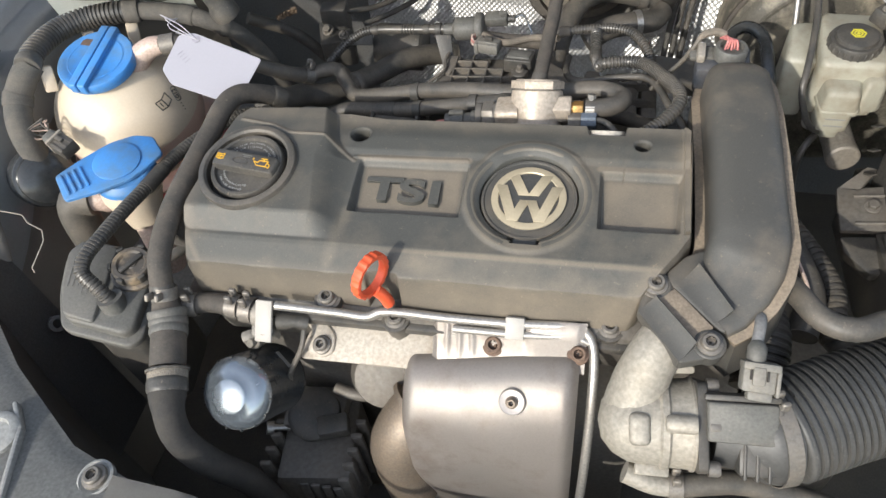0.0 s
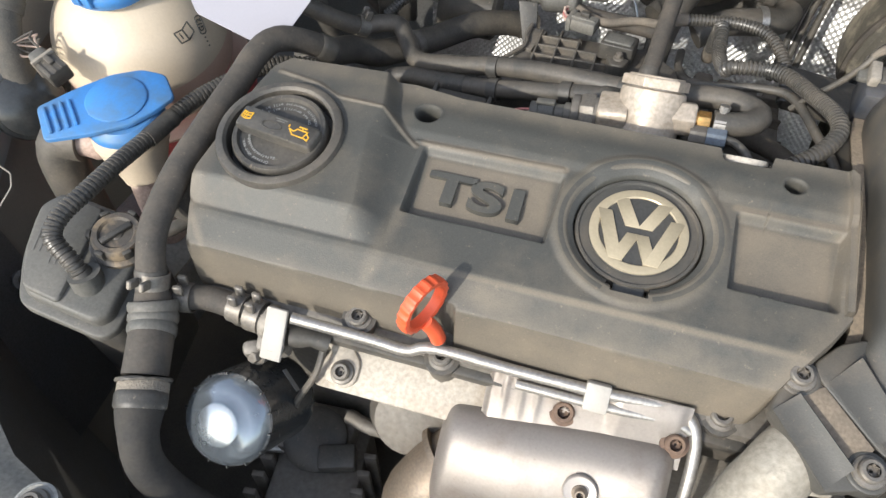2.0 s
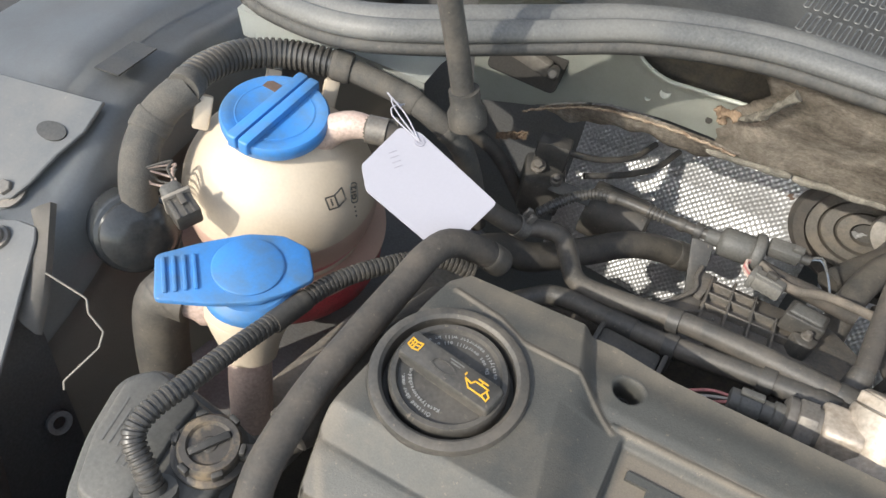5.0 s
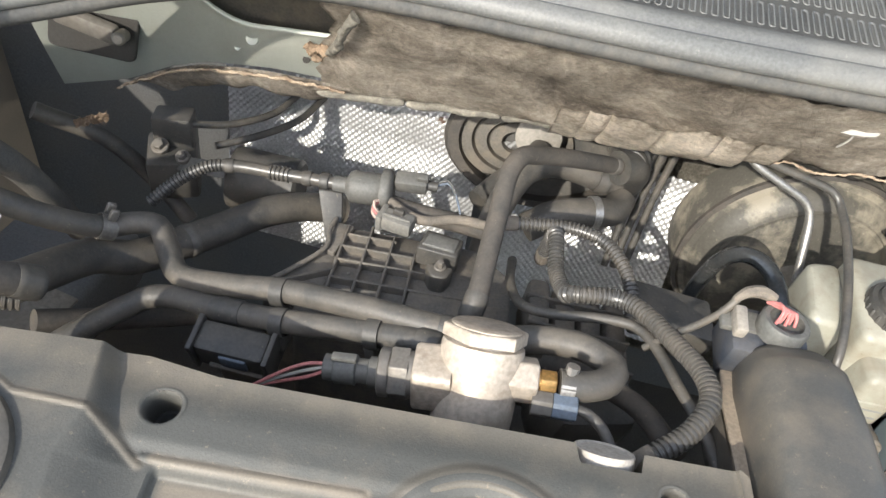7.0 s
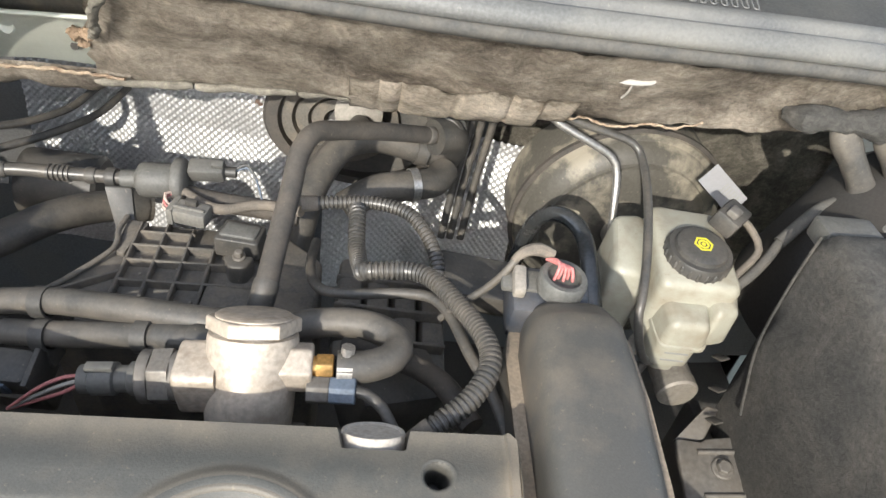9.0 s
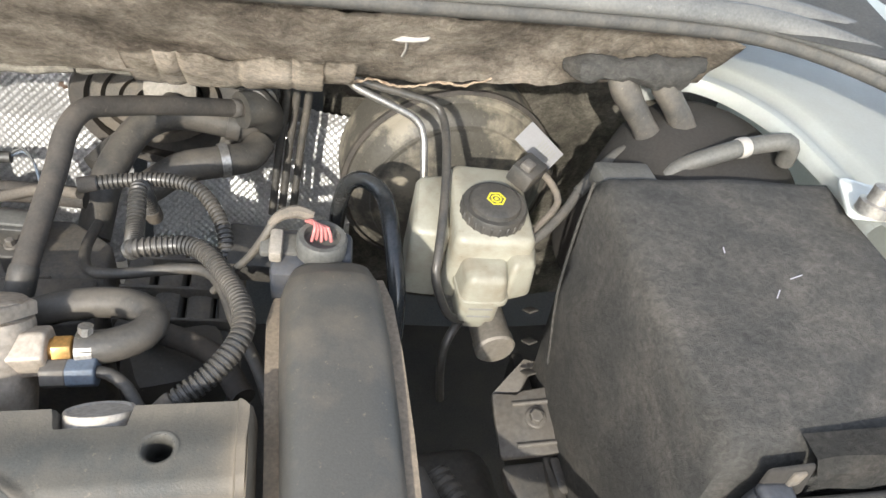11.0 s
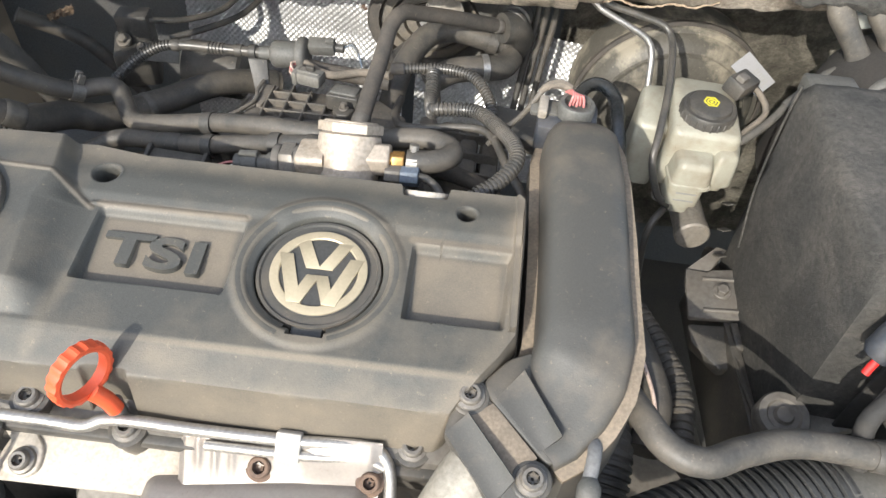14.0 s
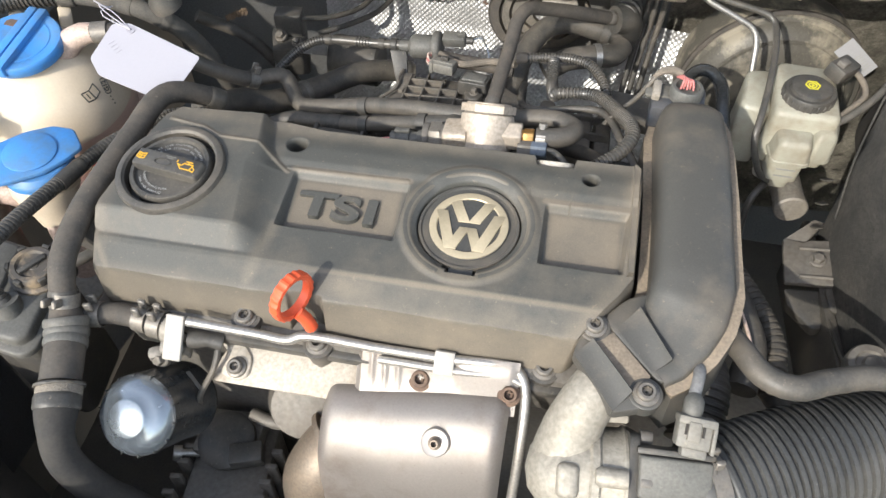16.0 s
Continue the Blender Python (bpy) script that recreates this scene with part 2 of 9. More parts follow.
def felt(name, dark, mid, pale, scale=9.0):
    """Matted fibre felt: worn pale and dirty dark patches, short fibres, grit and lint."""
    m = bpy.data.materials.new(name)
    m.use_nodes = True
    n, l = m.node_tree.nodes, m.node_tree.links
    b = n["Principled BSDF"]
    tc = n.new("ShaderNodeTexCoord")

    def cloud(size, detail, rough, stretch=(1, 1, 1), bend=0.0):
        mp = n.new("ShaderNodeMapping")
        mp.inputs["Scale"].default_value = stretch
        l.new(tc.outputs["Object"], mp.inputs["Vector"])
        t = n.new("ShaderNodeTexNoise")
        t.inputs["Scale"].default_value, t.inputs["Detail"].default_value, t.inputs["Roughness"].default_value, t.inputs["Distortion"].default_value = size, detail, rough, bend
        l.new(mp.outputs["Vector"], t.inputs["Vector"])
        return t.outputs["Fac"]

    def remap(value, a, c, lo_, hi_):
        r = n.new("ShaderNodeMapRange")
        for key, v in (("From Min", a), ("From Max", c), ("To Min", lo_), ("To Max", hi_)):
            r.inputs[key].default_value = v
        l.new(value, r.inputs["Value"])
        return r.outputs["Result"]

    patch = cloud(scale, 10.0, 0.74, (0.9, 1, 1.1), 0.3)
    fibre = cloud(210.0, 6.0, 0.75, (0.85, 1, 1.15), 0.8)
    fuzz = cloud(900.0, 3.0, 0.6)
    ramp = n.new("ShaderNodeValToRGB")
    e = ramp.color_ramp.elements
    e[0].position, e[0].color = 0.38, (*dark, 1)
    e[1].position, e[1].color = 0.61, (*pale, 1)
    k = e.new(0.48)
    k.color = (*mid, 1)
    l.new(patch, ramp.inputs["Fac"])
    tone = n.new("ShaderNodeVectorMath")
    tone.operation = "SCALE"
    l.new(ramp.outputs["Color"], tone.inputs[0])
    l.new(remap(fibre, 0.30, 0.70, 0.60, 1.42), tone.inputs["Scale"])
    grit = n.new("ShaderNodeMix")
    grit.data_type = "RGBA"
    l.new(remap(cloud(260.0, 5.0, 0.75), 0.64, 0.72, 0.0, 0.7), grit.inputs["Factor"])
    l.new(tone.outputs[0], grit.inputs[6])
    grit.inputs[7].default_value = (pale[0] * 1.2, pale[1] * 1.18, pale[2] * 1.15, 1)
    l.new(grit.outputs[2], b.inputs["Base Color"])
    b.inputs["Roughness"].default_value = 0.97
    high = n.new("ShaderNodeMath")
    high.operation = "MULTIPLY_ADD"
    l.new(fibre, high.inputs[0])
    high.inputs[1].default_value = 2.5
    l.new(fuzz, high.inputs[2])
    bp = n.new("ShaderNodeBump")
    bp.inputs["Strength"].default_value, bp.inputs["Distance"].default_value = 0.55, 0.0010
    l.new(high.outputs[0], bp.inputs["Height"])
    l.new(bp.outputs["Normal"], b.inputs["Normal"])
    return m


M_INSUL = felt("insulation_felt", (0.125, 0.103, 0.082), (0.275, 0.236, 0.190), (0.50, 0.44, 0.365))
M_FELTPALE = felt("pale_felt", (0.30, 0.255, 0.20), (0.49, 0.43, 0.35), (0.64, 0.57, 0.48), 20.0)
M_WALLFELT = felt("wall_felt", (0.10, 0.092, 0.074), (0.165, 0.15, 0.122), (0.30, 0.275, 0.225), 16.0)
M_FABRIC = felt("fleece_cover", (0.040, 0.039, 0.036), (0.052, 0.050, 0.045), (0.085, 0.078, 0.068), 11.0)
M_INNER = mat("dusty_inner_wing", (0.21, 0.195, 0.175), 0.6, dust=(0.28, 0.25, 0.21), amount=0.5, scale=9, bump=0.1, spread=0.08, specks=0.4)
M_CAPMARK = mat("cap_mark_print", (0.62, 0.56, 0.04), 0.5, amount=0.1, spread=0.05, bump=0)
M_DEEPRUBBER = mat("matt_black_rubber", (0.020, 0.020, 0.020), 0.8, amount=0.12, scale=30, bump=0.2)
M_SLAM = mat("slam_paint", (0.33, 0.315, 0.285), 0.5, dust=(0.30, 0.27, 0.22), amount=0.5, scale=10, bump=0.08, spread=0.06, specks=0.4)
M_LIP = mat("dark_sponge_rubber", (0.060, 0.060, 0.058), 0.8, dust=(0.17, 0.155, 0.13), amount=0.5, scale=60, bump=0.5, specks=0.3)

# ---- mesh tools ----


def thing(name, at, label, category, group=""):
    """An Empty at a thing's base, that its parts hang from."""
    return tagged(_place(new(name), at), label, category, group)


def _place(ob, at):
    ob.location = at
    ob["at"] = tuple(at)
    return ob


def place_of(ob):
    return Vector(ob["at"])


def finish(me, material, smooth=True, sharp=40):
    me.materials.append(material)
    if smooth:
        me.shade_smooth()
        me.set_sharp_from_angle(angle=radians(sharp))
    return me


def mesh_of(bm, name, material, at, smooth=True, sharp=40):
    bmesh.ops.recalc_face_normals(bm, faces=bm.faces)
    me = bpy.data.meshes.new(name)
    bm.transform(Matrix.Translation(-Vector(at)))
    bm.to_mesh(me)
    bm.free()
    return finish(me, material, smooth, sharp)


def part(name, bm, material, parent, label="", smooth=True, sharp=40):
    """One mesh under a thing or under a part; bm is in world places."""
    at = place_of(parent)
    ob = new(name, mesh_of(bm, name, material, at, smooth, sharp))
    ob.parent = parent
    ob["at"] = tuple(at)
    return tagged(ob, label)


def solo(name, bm, material, label, category, group="", kind="", smooth=True, sharp=40):
    """A thing that is a single mesh; its origin is its lowest middle."""
    lo = Vector([min(v.co[i] for v in bm.verts) for i in range(3)])
    hi = Vector([max(v.co[i] for v in bm.verts) for i in range(3)])
    at = Vector(((lo.x + hi.x) / 2, (lo.y + hi.y) / 2, lo.z))
    ob = _place(new(name, mesh_of(bm, name, material, at, smooth, sharp)), at)
    return tagged(ob, label, category, group, kind)


def frame_at(p, d, up=(0, 0, 1)):
    """Local z along d at p, local y towards up."""
    z = Vector(d).normalized()
    u = Vector(up)
    if abs(z.dot(u.normalized())) > 0.98:
        u = Vector((0, 1, 0)) if abs(z.y) < 0.9 else Vector((1, 0, 0))
    x = u.cross(z).normalized()
    y = z.cross(x)
    return Matrix.Translation(p) @ Matrix((x, y, z)).transposed().to_4x4()


def grid_faces(bm, rings, closed=True, cap=True):
    vs = [[bm.verts.new(p) for p in r] for r in rings]
    n = len(vs[0])
    for a, b in zip(vs, vs[1:]):
        for i in range(n if closed else n - 1):
            j = (i + 1) % n
            bm.faces.new((a[i], a[j], b[j], b[i]))
    if cap and closed:
        bm.faces.new(list(reversed(vs[0])))
        bm.faces.new(vs[-1])
    return vs


def spline(pts, step):
    """A smooth run of points through pts."""
    p = [Vector(q) for q in pts]
    p = [2 * p[0] - p[1]] + p + [2 * p[-1] - p[-2]]
    out = []
    for a, b, c, d in zip(p, p[1:], p[2:], p[3:]):
        n = max(2, int((c - b).length / step))
        for i in range(n):
            t = i / n
            out.append(0.5 * (2 * b + (c - a) * t + (2 * a - 5 * b + 4 * c - d) * t * t + (3 * b - a - 3 * c + d) * t ** 3))
    out.append(p[-2])
    return out


def tube(pts, r, bm=None, seg=14, ribs=0.0, depth=0.0, step=0.006, flare=(), straight=False):
    """A round tube through pts. ribs: the pitch of its corrugation, depth: how deep; flare: (share of the length, factor) pairs for its radius."""
    bm = bm or bmesh.new()
    line = [Vector(p) for p in pts] if straight else spline(pts, ribs / 4 if ribs else step)
    if ribs:
        fine = spline(pts, ribs / 6)
        far = np.concatenate([[0.0], np.cumsum([(b - a).length for a, b in zip(fine, fine[1:])])])
        count = max(1, int(far[-1] / ribs))
        marks = [(i + k) * far[-1] / count for i in range(count) for k in (0.04, 0.30, 0.42, 0.90)]
        line = [Vector([float(np.interp(d, far, [p[i] for p in fine])) for i in range(3)]) for d in marks]
    run = [0.0]
    for a, b in zip(line, line[1:]):
        run.append(run[-1] + (b - a).length)
    whole = run[-1] or 1
    t0 = (line[1] - line[0]).normalized()
    x = t0.orthogonal().normalized()
    rings = []
    for i, p in enumerate(line):
        a, b = line[max(0, i - 1)], line[min(len(line) - 1, i + 1)]
        t = (b - a).normalized()
        x = (x - t * x.dot(t)).normalized()
        y = t.cross(x)
        rad = r
        if flare:
            s = run[i] / whole
            rad *= float(np.interp(s, [f[0] for f in flare], [f[1] for f in flare]))
        if ribs:
            rad -= depth * (0.0 if i % 4 > 1 else 1.0)
        rings.append([p + rad * (math.cos(w) * x + math.sin(w) * y) for w in (2 * math.pi * j / seg for j in range(seg))])
    grid_faces(bm, rings)
    return bm


def lathe(profile, m=None, bm=None, seg=32, cap=True):
    """profile: (radius, height) pairs turned round the local z of m."""
    bm = bm or bmesh.new()
    m = m or Matrix()
    rings = [[m @ Vector((max(r, 1e-5) * math.cos(w), max(r, 1e-5) * math.sin(w), h)) for w in (2 * math.pi * j / seg for j in range(seg))] for r, h in profile]
    grid_faces(bm, rings, True, cap)
    return bm


def box(size, m=None, bm=None, bevel=0.002, seg=2):
    """A box with rounded edges, its middle at m."""
    b2 = bmesh.new()
    bmesh.ops.create_cube(b2, size=1.0)
    bmesh.ops.scale(b2, vec=size, verts=b2.verts)
    if bevel:
        bmesh.ops.bevel(b2, geom=b2.edges[:], offset=min(bevel, min(size) * 0.45), segments=seg, profile=0.5, affect="EDGES")
    return merge(bm, b2, m)


def merge(bm, b2, m=None):
    if m:
        b2.transform(m)
    if bm is None:
        return b2
    me = bpy.data.meshes.new("joined")
    b2.to_mesh(me)
    b2.free()
    bm.from_mesh(me)
    bpy.data.meshes.remove(me)
    return bm


def round_poly(pts, r, seg=5):
    """The outline pts with its corners rounded to r."""
    out = []
    n = len(pts)
    for i in range(n):
        p, a, b = Vector(pts[i]), Vector(pts[i - 1]), Vector(pts[(i + 1) % n])
        da, db = a - p, b - p
        k = min(r, da.length * 0.45, db.length * 0.45)
        s, e = p + da.normalized() * k, p + db.normalized() * k
        for j in range(seg + 1):
            t = j / seg
            out.append((1 - t) ** 2 * s + 2 * t * (1 - t) * p + t * t * e)
    return out


def inset_poly(pts, d):
    c = sum((Vector(p) for p in pts), Vector((0, 0))) / len(pts)
    return [Vector(p) - (Vector(p) - c).normalized() * d for p in pts]


def prism(pts, z0, z1, m=None, bm=None, r=0.004, edge=0.0015, taper=0.0):
    """An outline of (x, y) raised from z0 to z1 in the frame m, its corners rounded to r and its rim to edge."""
    o = round_poly([Vector(p) for p in pts], r) if r else [Vector(p) for p in pts]
    m = m or Matrix()
    b2 = bmesh.new()
    top = inset_poly(o, taper)
    rings = [(o, z0), (top, z1 - edge), (inset_poly(top, edge * 0.35), z1 - edge * 0.35), (inset_poly(top, edge), z1)]
    grid_faces(b2, [[m @ Vector((p.x, p.y, h)) for p in q] for q, h in rings])
    return merge(bm, b2)


def wedge(pts, z0, tops, m, bm=None):
    """Four corners (x, y) raised from z0, each to its own height."""
    b2 = bmesh.new()
    grid_faces(b2, [[m @ Vector((x, y, z0)) for x, y in pts], [m @ Vector((x, y, h)) for (x, y), h in zip(pts, tops)]])
    bmesh.ops.bevel(b2, geom=b2.edges[:], offset=0.0010, segments=2, profile=0.5, affect="EDGES")
    return merge(bm, b2)


def ramp(front, back, tops, z0, m, n=9):
    """A hollowed slope: low along its front edge, curving up to its back edge, with a steep rear wall."""
    (a, b), (c, d) = [[Vector((*p, 0)) for p in e] for e in (front, back)]
    rows = []
    for i in range(n + 1):
        u = i / n
        p, q = a.lerp(b, u), c.lerp(d, u)
        lo_, hi_ = tops[0], tops[1] + (tops[2] - tops[1]) * u
        row = [Vector((p.x, p.y, z0))]
        for k in range(9):
            v = k / 8
            r = p.lerp(q, v)
            row.append(Vector((r.x, r.y, lo_ + (hi_ - lo_) * (0.25 * v + 0.75 * v ** 2.4))))
        row.append(q + Vector((0, 0.0006, hi_ - 0.0006)))
        row.append(Vector((q.x, q.y + 0.0006, z0)))
        rows.append([m @ r for r in row])
    b2 = bmesh.new()
    grid_faces(b2, rows)
    return b2


def wire(pts, r, seg=6):
    return tube(pts, r, seg=seg, step=0.004)


def torx_bolt(name, p, d, parent=None, r=0.0105, label="flanged steel screw with a star recess", washer=0.0, material=None):
    """A flanged screw: collar, head and a star-shaped socket."""
    m = frame_at(p, d)
    bm = lathe([(r, -0.006), (r, 0.0), (r * 0.93, 0.0015), (r * 0.72, 0.0022), (r * 0.70, 0.0055), (r * 0.6, 0.0068), (r * 0.40, 0.0068)], m, seg=24, cap=False)
    star = [Vector((r * (0.40 if k % 2 else 0.29) * math.cos(math.pi * k / 6), r * (0.40 if k % 2 else 0.29) * math.sin(math.pi * k / 6))) for k in range(12)]
    grid_faces(bm, [[m @ Vector((q.x, q.y, 0.0067)) for q in star], [m @ Vector((q.x, q.y, 0.003)) for q in star]], True, False)
    lathe([(0.001, 0.003), (r * 0.42, 0.003)], m, bm, seg=16, cap=False)
    material = material or M_BOLT
    if parent:
        return part(name, bm, material, parent, label, sharp=30)
    return solo(name, bm, material, label, "bolt", "engine bolts", sharp=30)


def hex_bolt(name, p, d, r=0.008, parent=None, label="dusty hexagon head bolt", material=None):
    m = frame_at(p, d)
    bm = lathe([(r * 1.5, -0.004), (r * 1.5, 0.001), (r * 1.3, 0.0018)], m, seg=24)
    hexa = [(r * math.cos(math.pi * k / 3), r * math.sin(math.pi * k / 3)) for k in range(6)]
    prism(hexa, 0.001, 0.007, m, bm, r=0, edge=0.0012)
    if parent:
        return part(name, bm, material or M_BOLT, parent, label, sharp=30)
    return solo(name, bm, material or M_BOLT, label, "bolt", "engine bolts", sharp=30)


def clamp(name, p, d, r, parent=None, material=None):
    """A spring hose clamp: a band with two ears."""
    m = frame_at(p, d)
    bm = lathe([(r, -0.006), (r + 0.0012, -0.006), (r + 0.0012, 0.006), (r, 0.006)], m, seg=28, cap=False)
    for s in (-1, 1):
        e = [m @ Vector((s * 0.004 + dx, r + dy, dz)) for dx, dy, dz in ((0, 0, -0.005), (0, 0.007, -0.005), (0, 0.009, -0.003), (0, 0.009, 0.003), (0, 0.007, 0.005), (0, 0, 0.005))]
        tube(e, 0.0010, bm, seg=6, straight=True)
        box((0.0012, 0.004, 0.010), m @ pose(s * 0.004, r + 0.002, 0), bm, 0.0004, 1)
    if parent:
        return part(name, bm, material or M_BOLT, parent, label, sharp=30)
    return solo(name, bm, material or M_BOLT, label, "bolt", "engine bolts", sharp=30)


def clamp(name, p, d, r, parent=None, material=None):
    """A spring hose clamp: a band with two ears."""
    m = frame_at(p, d)
    bm = lathe([(r, -0.006), (r + 0.0012, -0.006), (r + 0.0012, 0.006), (r, 0.006)], m, seg=28, cap=False)
    for s in (-1, 1):
        box((0.004, 0.010, 0.007), m @ pose(s * 0.005, r + 0.005, 0), bm, 0.001, 1)
    if parent:
        return part(name, bm, material or M_BOLT, parent, "spring band clamp with ears")
    return solo(name, bm, material or M_BOLT, "spring steel hose clamp with two ears", "hose clamp", "hose clamps")


def letters(text, size, depth, m):
    """Text as a mesh in the frame m: its height and width are measured in metres; local x is the line."""
    cu = bpy.data.curves.new("text", "FONT")
    cu.body, cu.size, cu.extrude, cu.offset, cu.align_x, cu.align_y = text, size, depth, size * 0.03, "CENTER", "CENTER"
    ob = bpy.data.objects.new("text", cu)
    scene.collection.objects.link(ob)
    me = bpy.data.meshes.new_from_object(ob.evaluated_get(bpy.context.evaluated_depsgraph_get()))
    bm = bmesh.new()
    bm.from_mesh(me)
    bpy.data.objects.remove(ob)
    bpy.data.curves.remove(cu)
    bpy.data.meshes.remove(me)
    bm.transform(m)
    return bm


def arc_text(line, radius, mid, size, inward, m, h):
    """A line of print bent round the axis of m at height h. inward: the letters' heads point to the middle."""
    bm = bmesh.new()
    step = size * 0.60 / radius
    n = len(line)
    for i, ch in enumerate(line):
        if ch == " ":
            continue
        k = i - (n - 1) / 2
        a = radians(mid) + (k if inward else -k) * step
        turn = math.degrees(a) + (90 if inward else -90)
        merge(bm, letters(ch, size, 0.00008, m @ pose(radius * math.cos(a), radius * math.sin(a), h, 0, 0, turn)))
    return bm


def hose(name, pts, r, label, material=None, ribs=0.0, depth=0.0, seg=14, flare=(), group="hoses", category="hose", ends=()):
    """A hose lying by itself. ends: (share of its length, part name, material, radius factor, length) for the sleeves and bands on it."""
    bm = tube(pts, r, seg=seg, ribs=ribs, depth=depth, flare=flare)
    if not ends:
        return solo(name, bm, material or M_RUBBER, label, category, group, sharp=28 if ribs else 60)
    line = spline(pts, 0.004)
    low = min(line, key=lambda q: q.z)
    ob = thing(name, low, label, category, group)
    part("tube", bm, material or M_RUBBER, ob, sharp=28 if ribs else 60)
    for share, kind, m_, k, long in ends:
        i = min(len(line) - 2, max(1, int(share * (len(line) - 1))))
        n = max(1, int(long / 0.004 / 2))
        run = line[max(0, i - n):i + n + 1]
        part(kind, tube(run, r * k, seg=max(seg, 16), step=0.003, flare=[(0, 0.94), (0.08, 1), (0.92, 1), (1, 0.94)]), m_, ob, sharp=60)
    return ob


def lumpy(bm, amp, f):
    """Ruffle a mesh by noise, as torn felt is."""
    for v in bm.verts:
        v.co += amp * noise.noise_vector(v.co * f) + 0.5 * amp * noise.noise_vector(v.co * f * 2.7)
    return bm


def smooth(a, b, x):
    t = np.clip((x - a) / (b - a), 0, 1)
    return t * t * (3 - 2 * t)

# ---- the engine cover ----
CF = Matrix.Rotation(radians(12), 4, "X")     # the cover's own plane: u across the car, v up the slope to the rear, w out of it


def on_cover(u, v, w):
    return CF @ Vector((u, v, w))


def to_line(u, v, line):
    """The distance of each (u, v) from a broken line."""
    d = np.full_like(u, 9.0)
    for (a, b), (c, e) in zip(line, line[1:]):
        t = np.clip(((u - a) * (c - a) + (v - b) * (e - b)) / ((c - a) ** 2 + (e - b) ** 2), 0, 1)
        d = np.minimum(d, np.hypot(u - a - t * (c - a), v - b - t * (e - b)))
    return d


def cover_dust(u, v):
    """How much dust lies on the cover's skin, 0 to 1."""
    d = np.zeros_like(u)
    def inside(u0, u1, v0, v1, e):
        return smooth(u0 - e, u0 + e, u) * smooth(u1 + e, u1 - e, u) * smooth(v0 - e, v0 + e, v) * smooth(v1 + e, v1 - e, v)
    d = np.maximum(d, 0.58 * inside(-0.160, -0.064, -0.024, 0.026, 0.004))
    d = np.maximum(d, 0.52 * inside(0.067, 0.126, -0.026, 0.024, 0.004))
    d = np.maximum(d, 0.55 * smooth(0.0045, 0.0010, to_line(u, v, [(-0.166, 0.0335), (-0.059, 0.0345)])))
    d = np.maximum(d, 0.45 * smooth(0.0045, 0.0010, to_line(u, v, [(0.061, 0.0325), (0.131, 0.0325)])))
    d = np.maximum(d, 0.40 * smooth(0.0040, 0.0010, to_line(u, v, [(-0.297, 0.066), (-0.262, 0.060), (-0.242, 0.050), (-0.202, 0.049), (-0.172, 0.029)])))
    d = np.maximum(d, 0.50 * smooth(0.0035, 0.0006, np.abs(v + 0.066)) * smooth(-0.15, -0.10, u))
    d = np.maximum(d, 0.48 * smooth(-0.078, -0.096, v))
    d = np.maximum(d, 0.40 * smooth(-0.300, -0.325, u))
    d = np.maximum(d, 0.45 * smooth(0.132, 0.136, u))
    d = np.maximum(d, 0.25 * smooth(0.062, 0.078, v))
    d = np.maximum(d, 0.30 * smooth(0.064, 0.056, np.hypot(u, v)))
    # dust swept against the hump's foot, the left front and the corners
    d = np.maximum(d, 0.45 * smooth(0.006, 0.0, to_line(u, v, [(-0.315, -0.070), (-0.300, -0.090), (-0.18, -0.094)])))
    d = np.maximum(d, 0.30 * smooth(0.010, 0.0, to_line(u, v, [(-0.175, -0.085), (-0.165, -0.03)])))
    d = np.maximum(d, 0.35 * smooth(0.014, 0.0, to_line(u, v, [(0.09, -0.094), (0.132, -0.04), (0.136, 0.06)])))
    d = np.maximum(d, 0.40 * smooth(0.018, 0.0, np.hypot((u + 0.09) * 0.5, v + 0.075)))
    d = np.maximum(d, 0.30 * smooth(0.020, 0.0, np.hypot((u - 0.04) * 0.4, v + 0.088)))
    return d


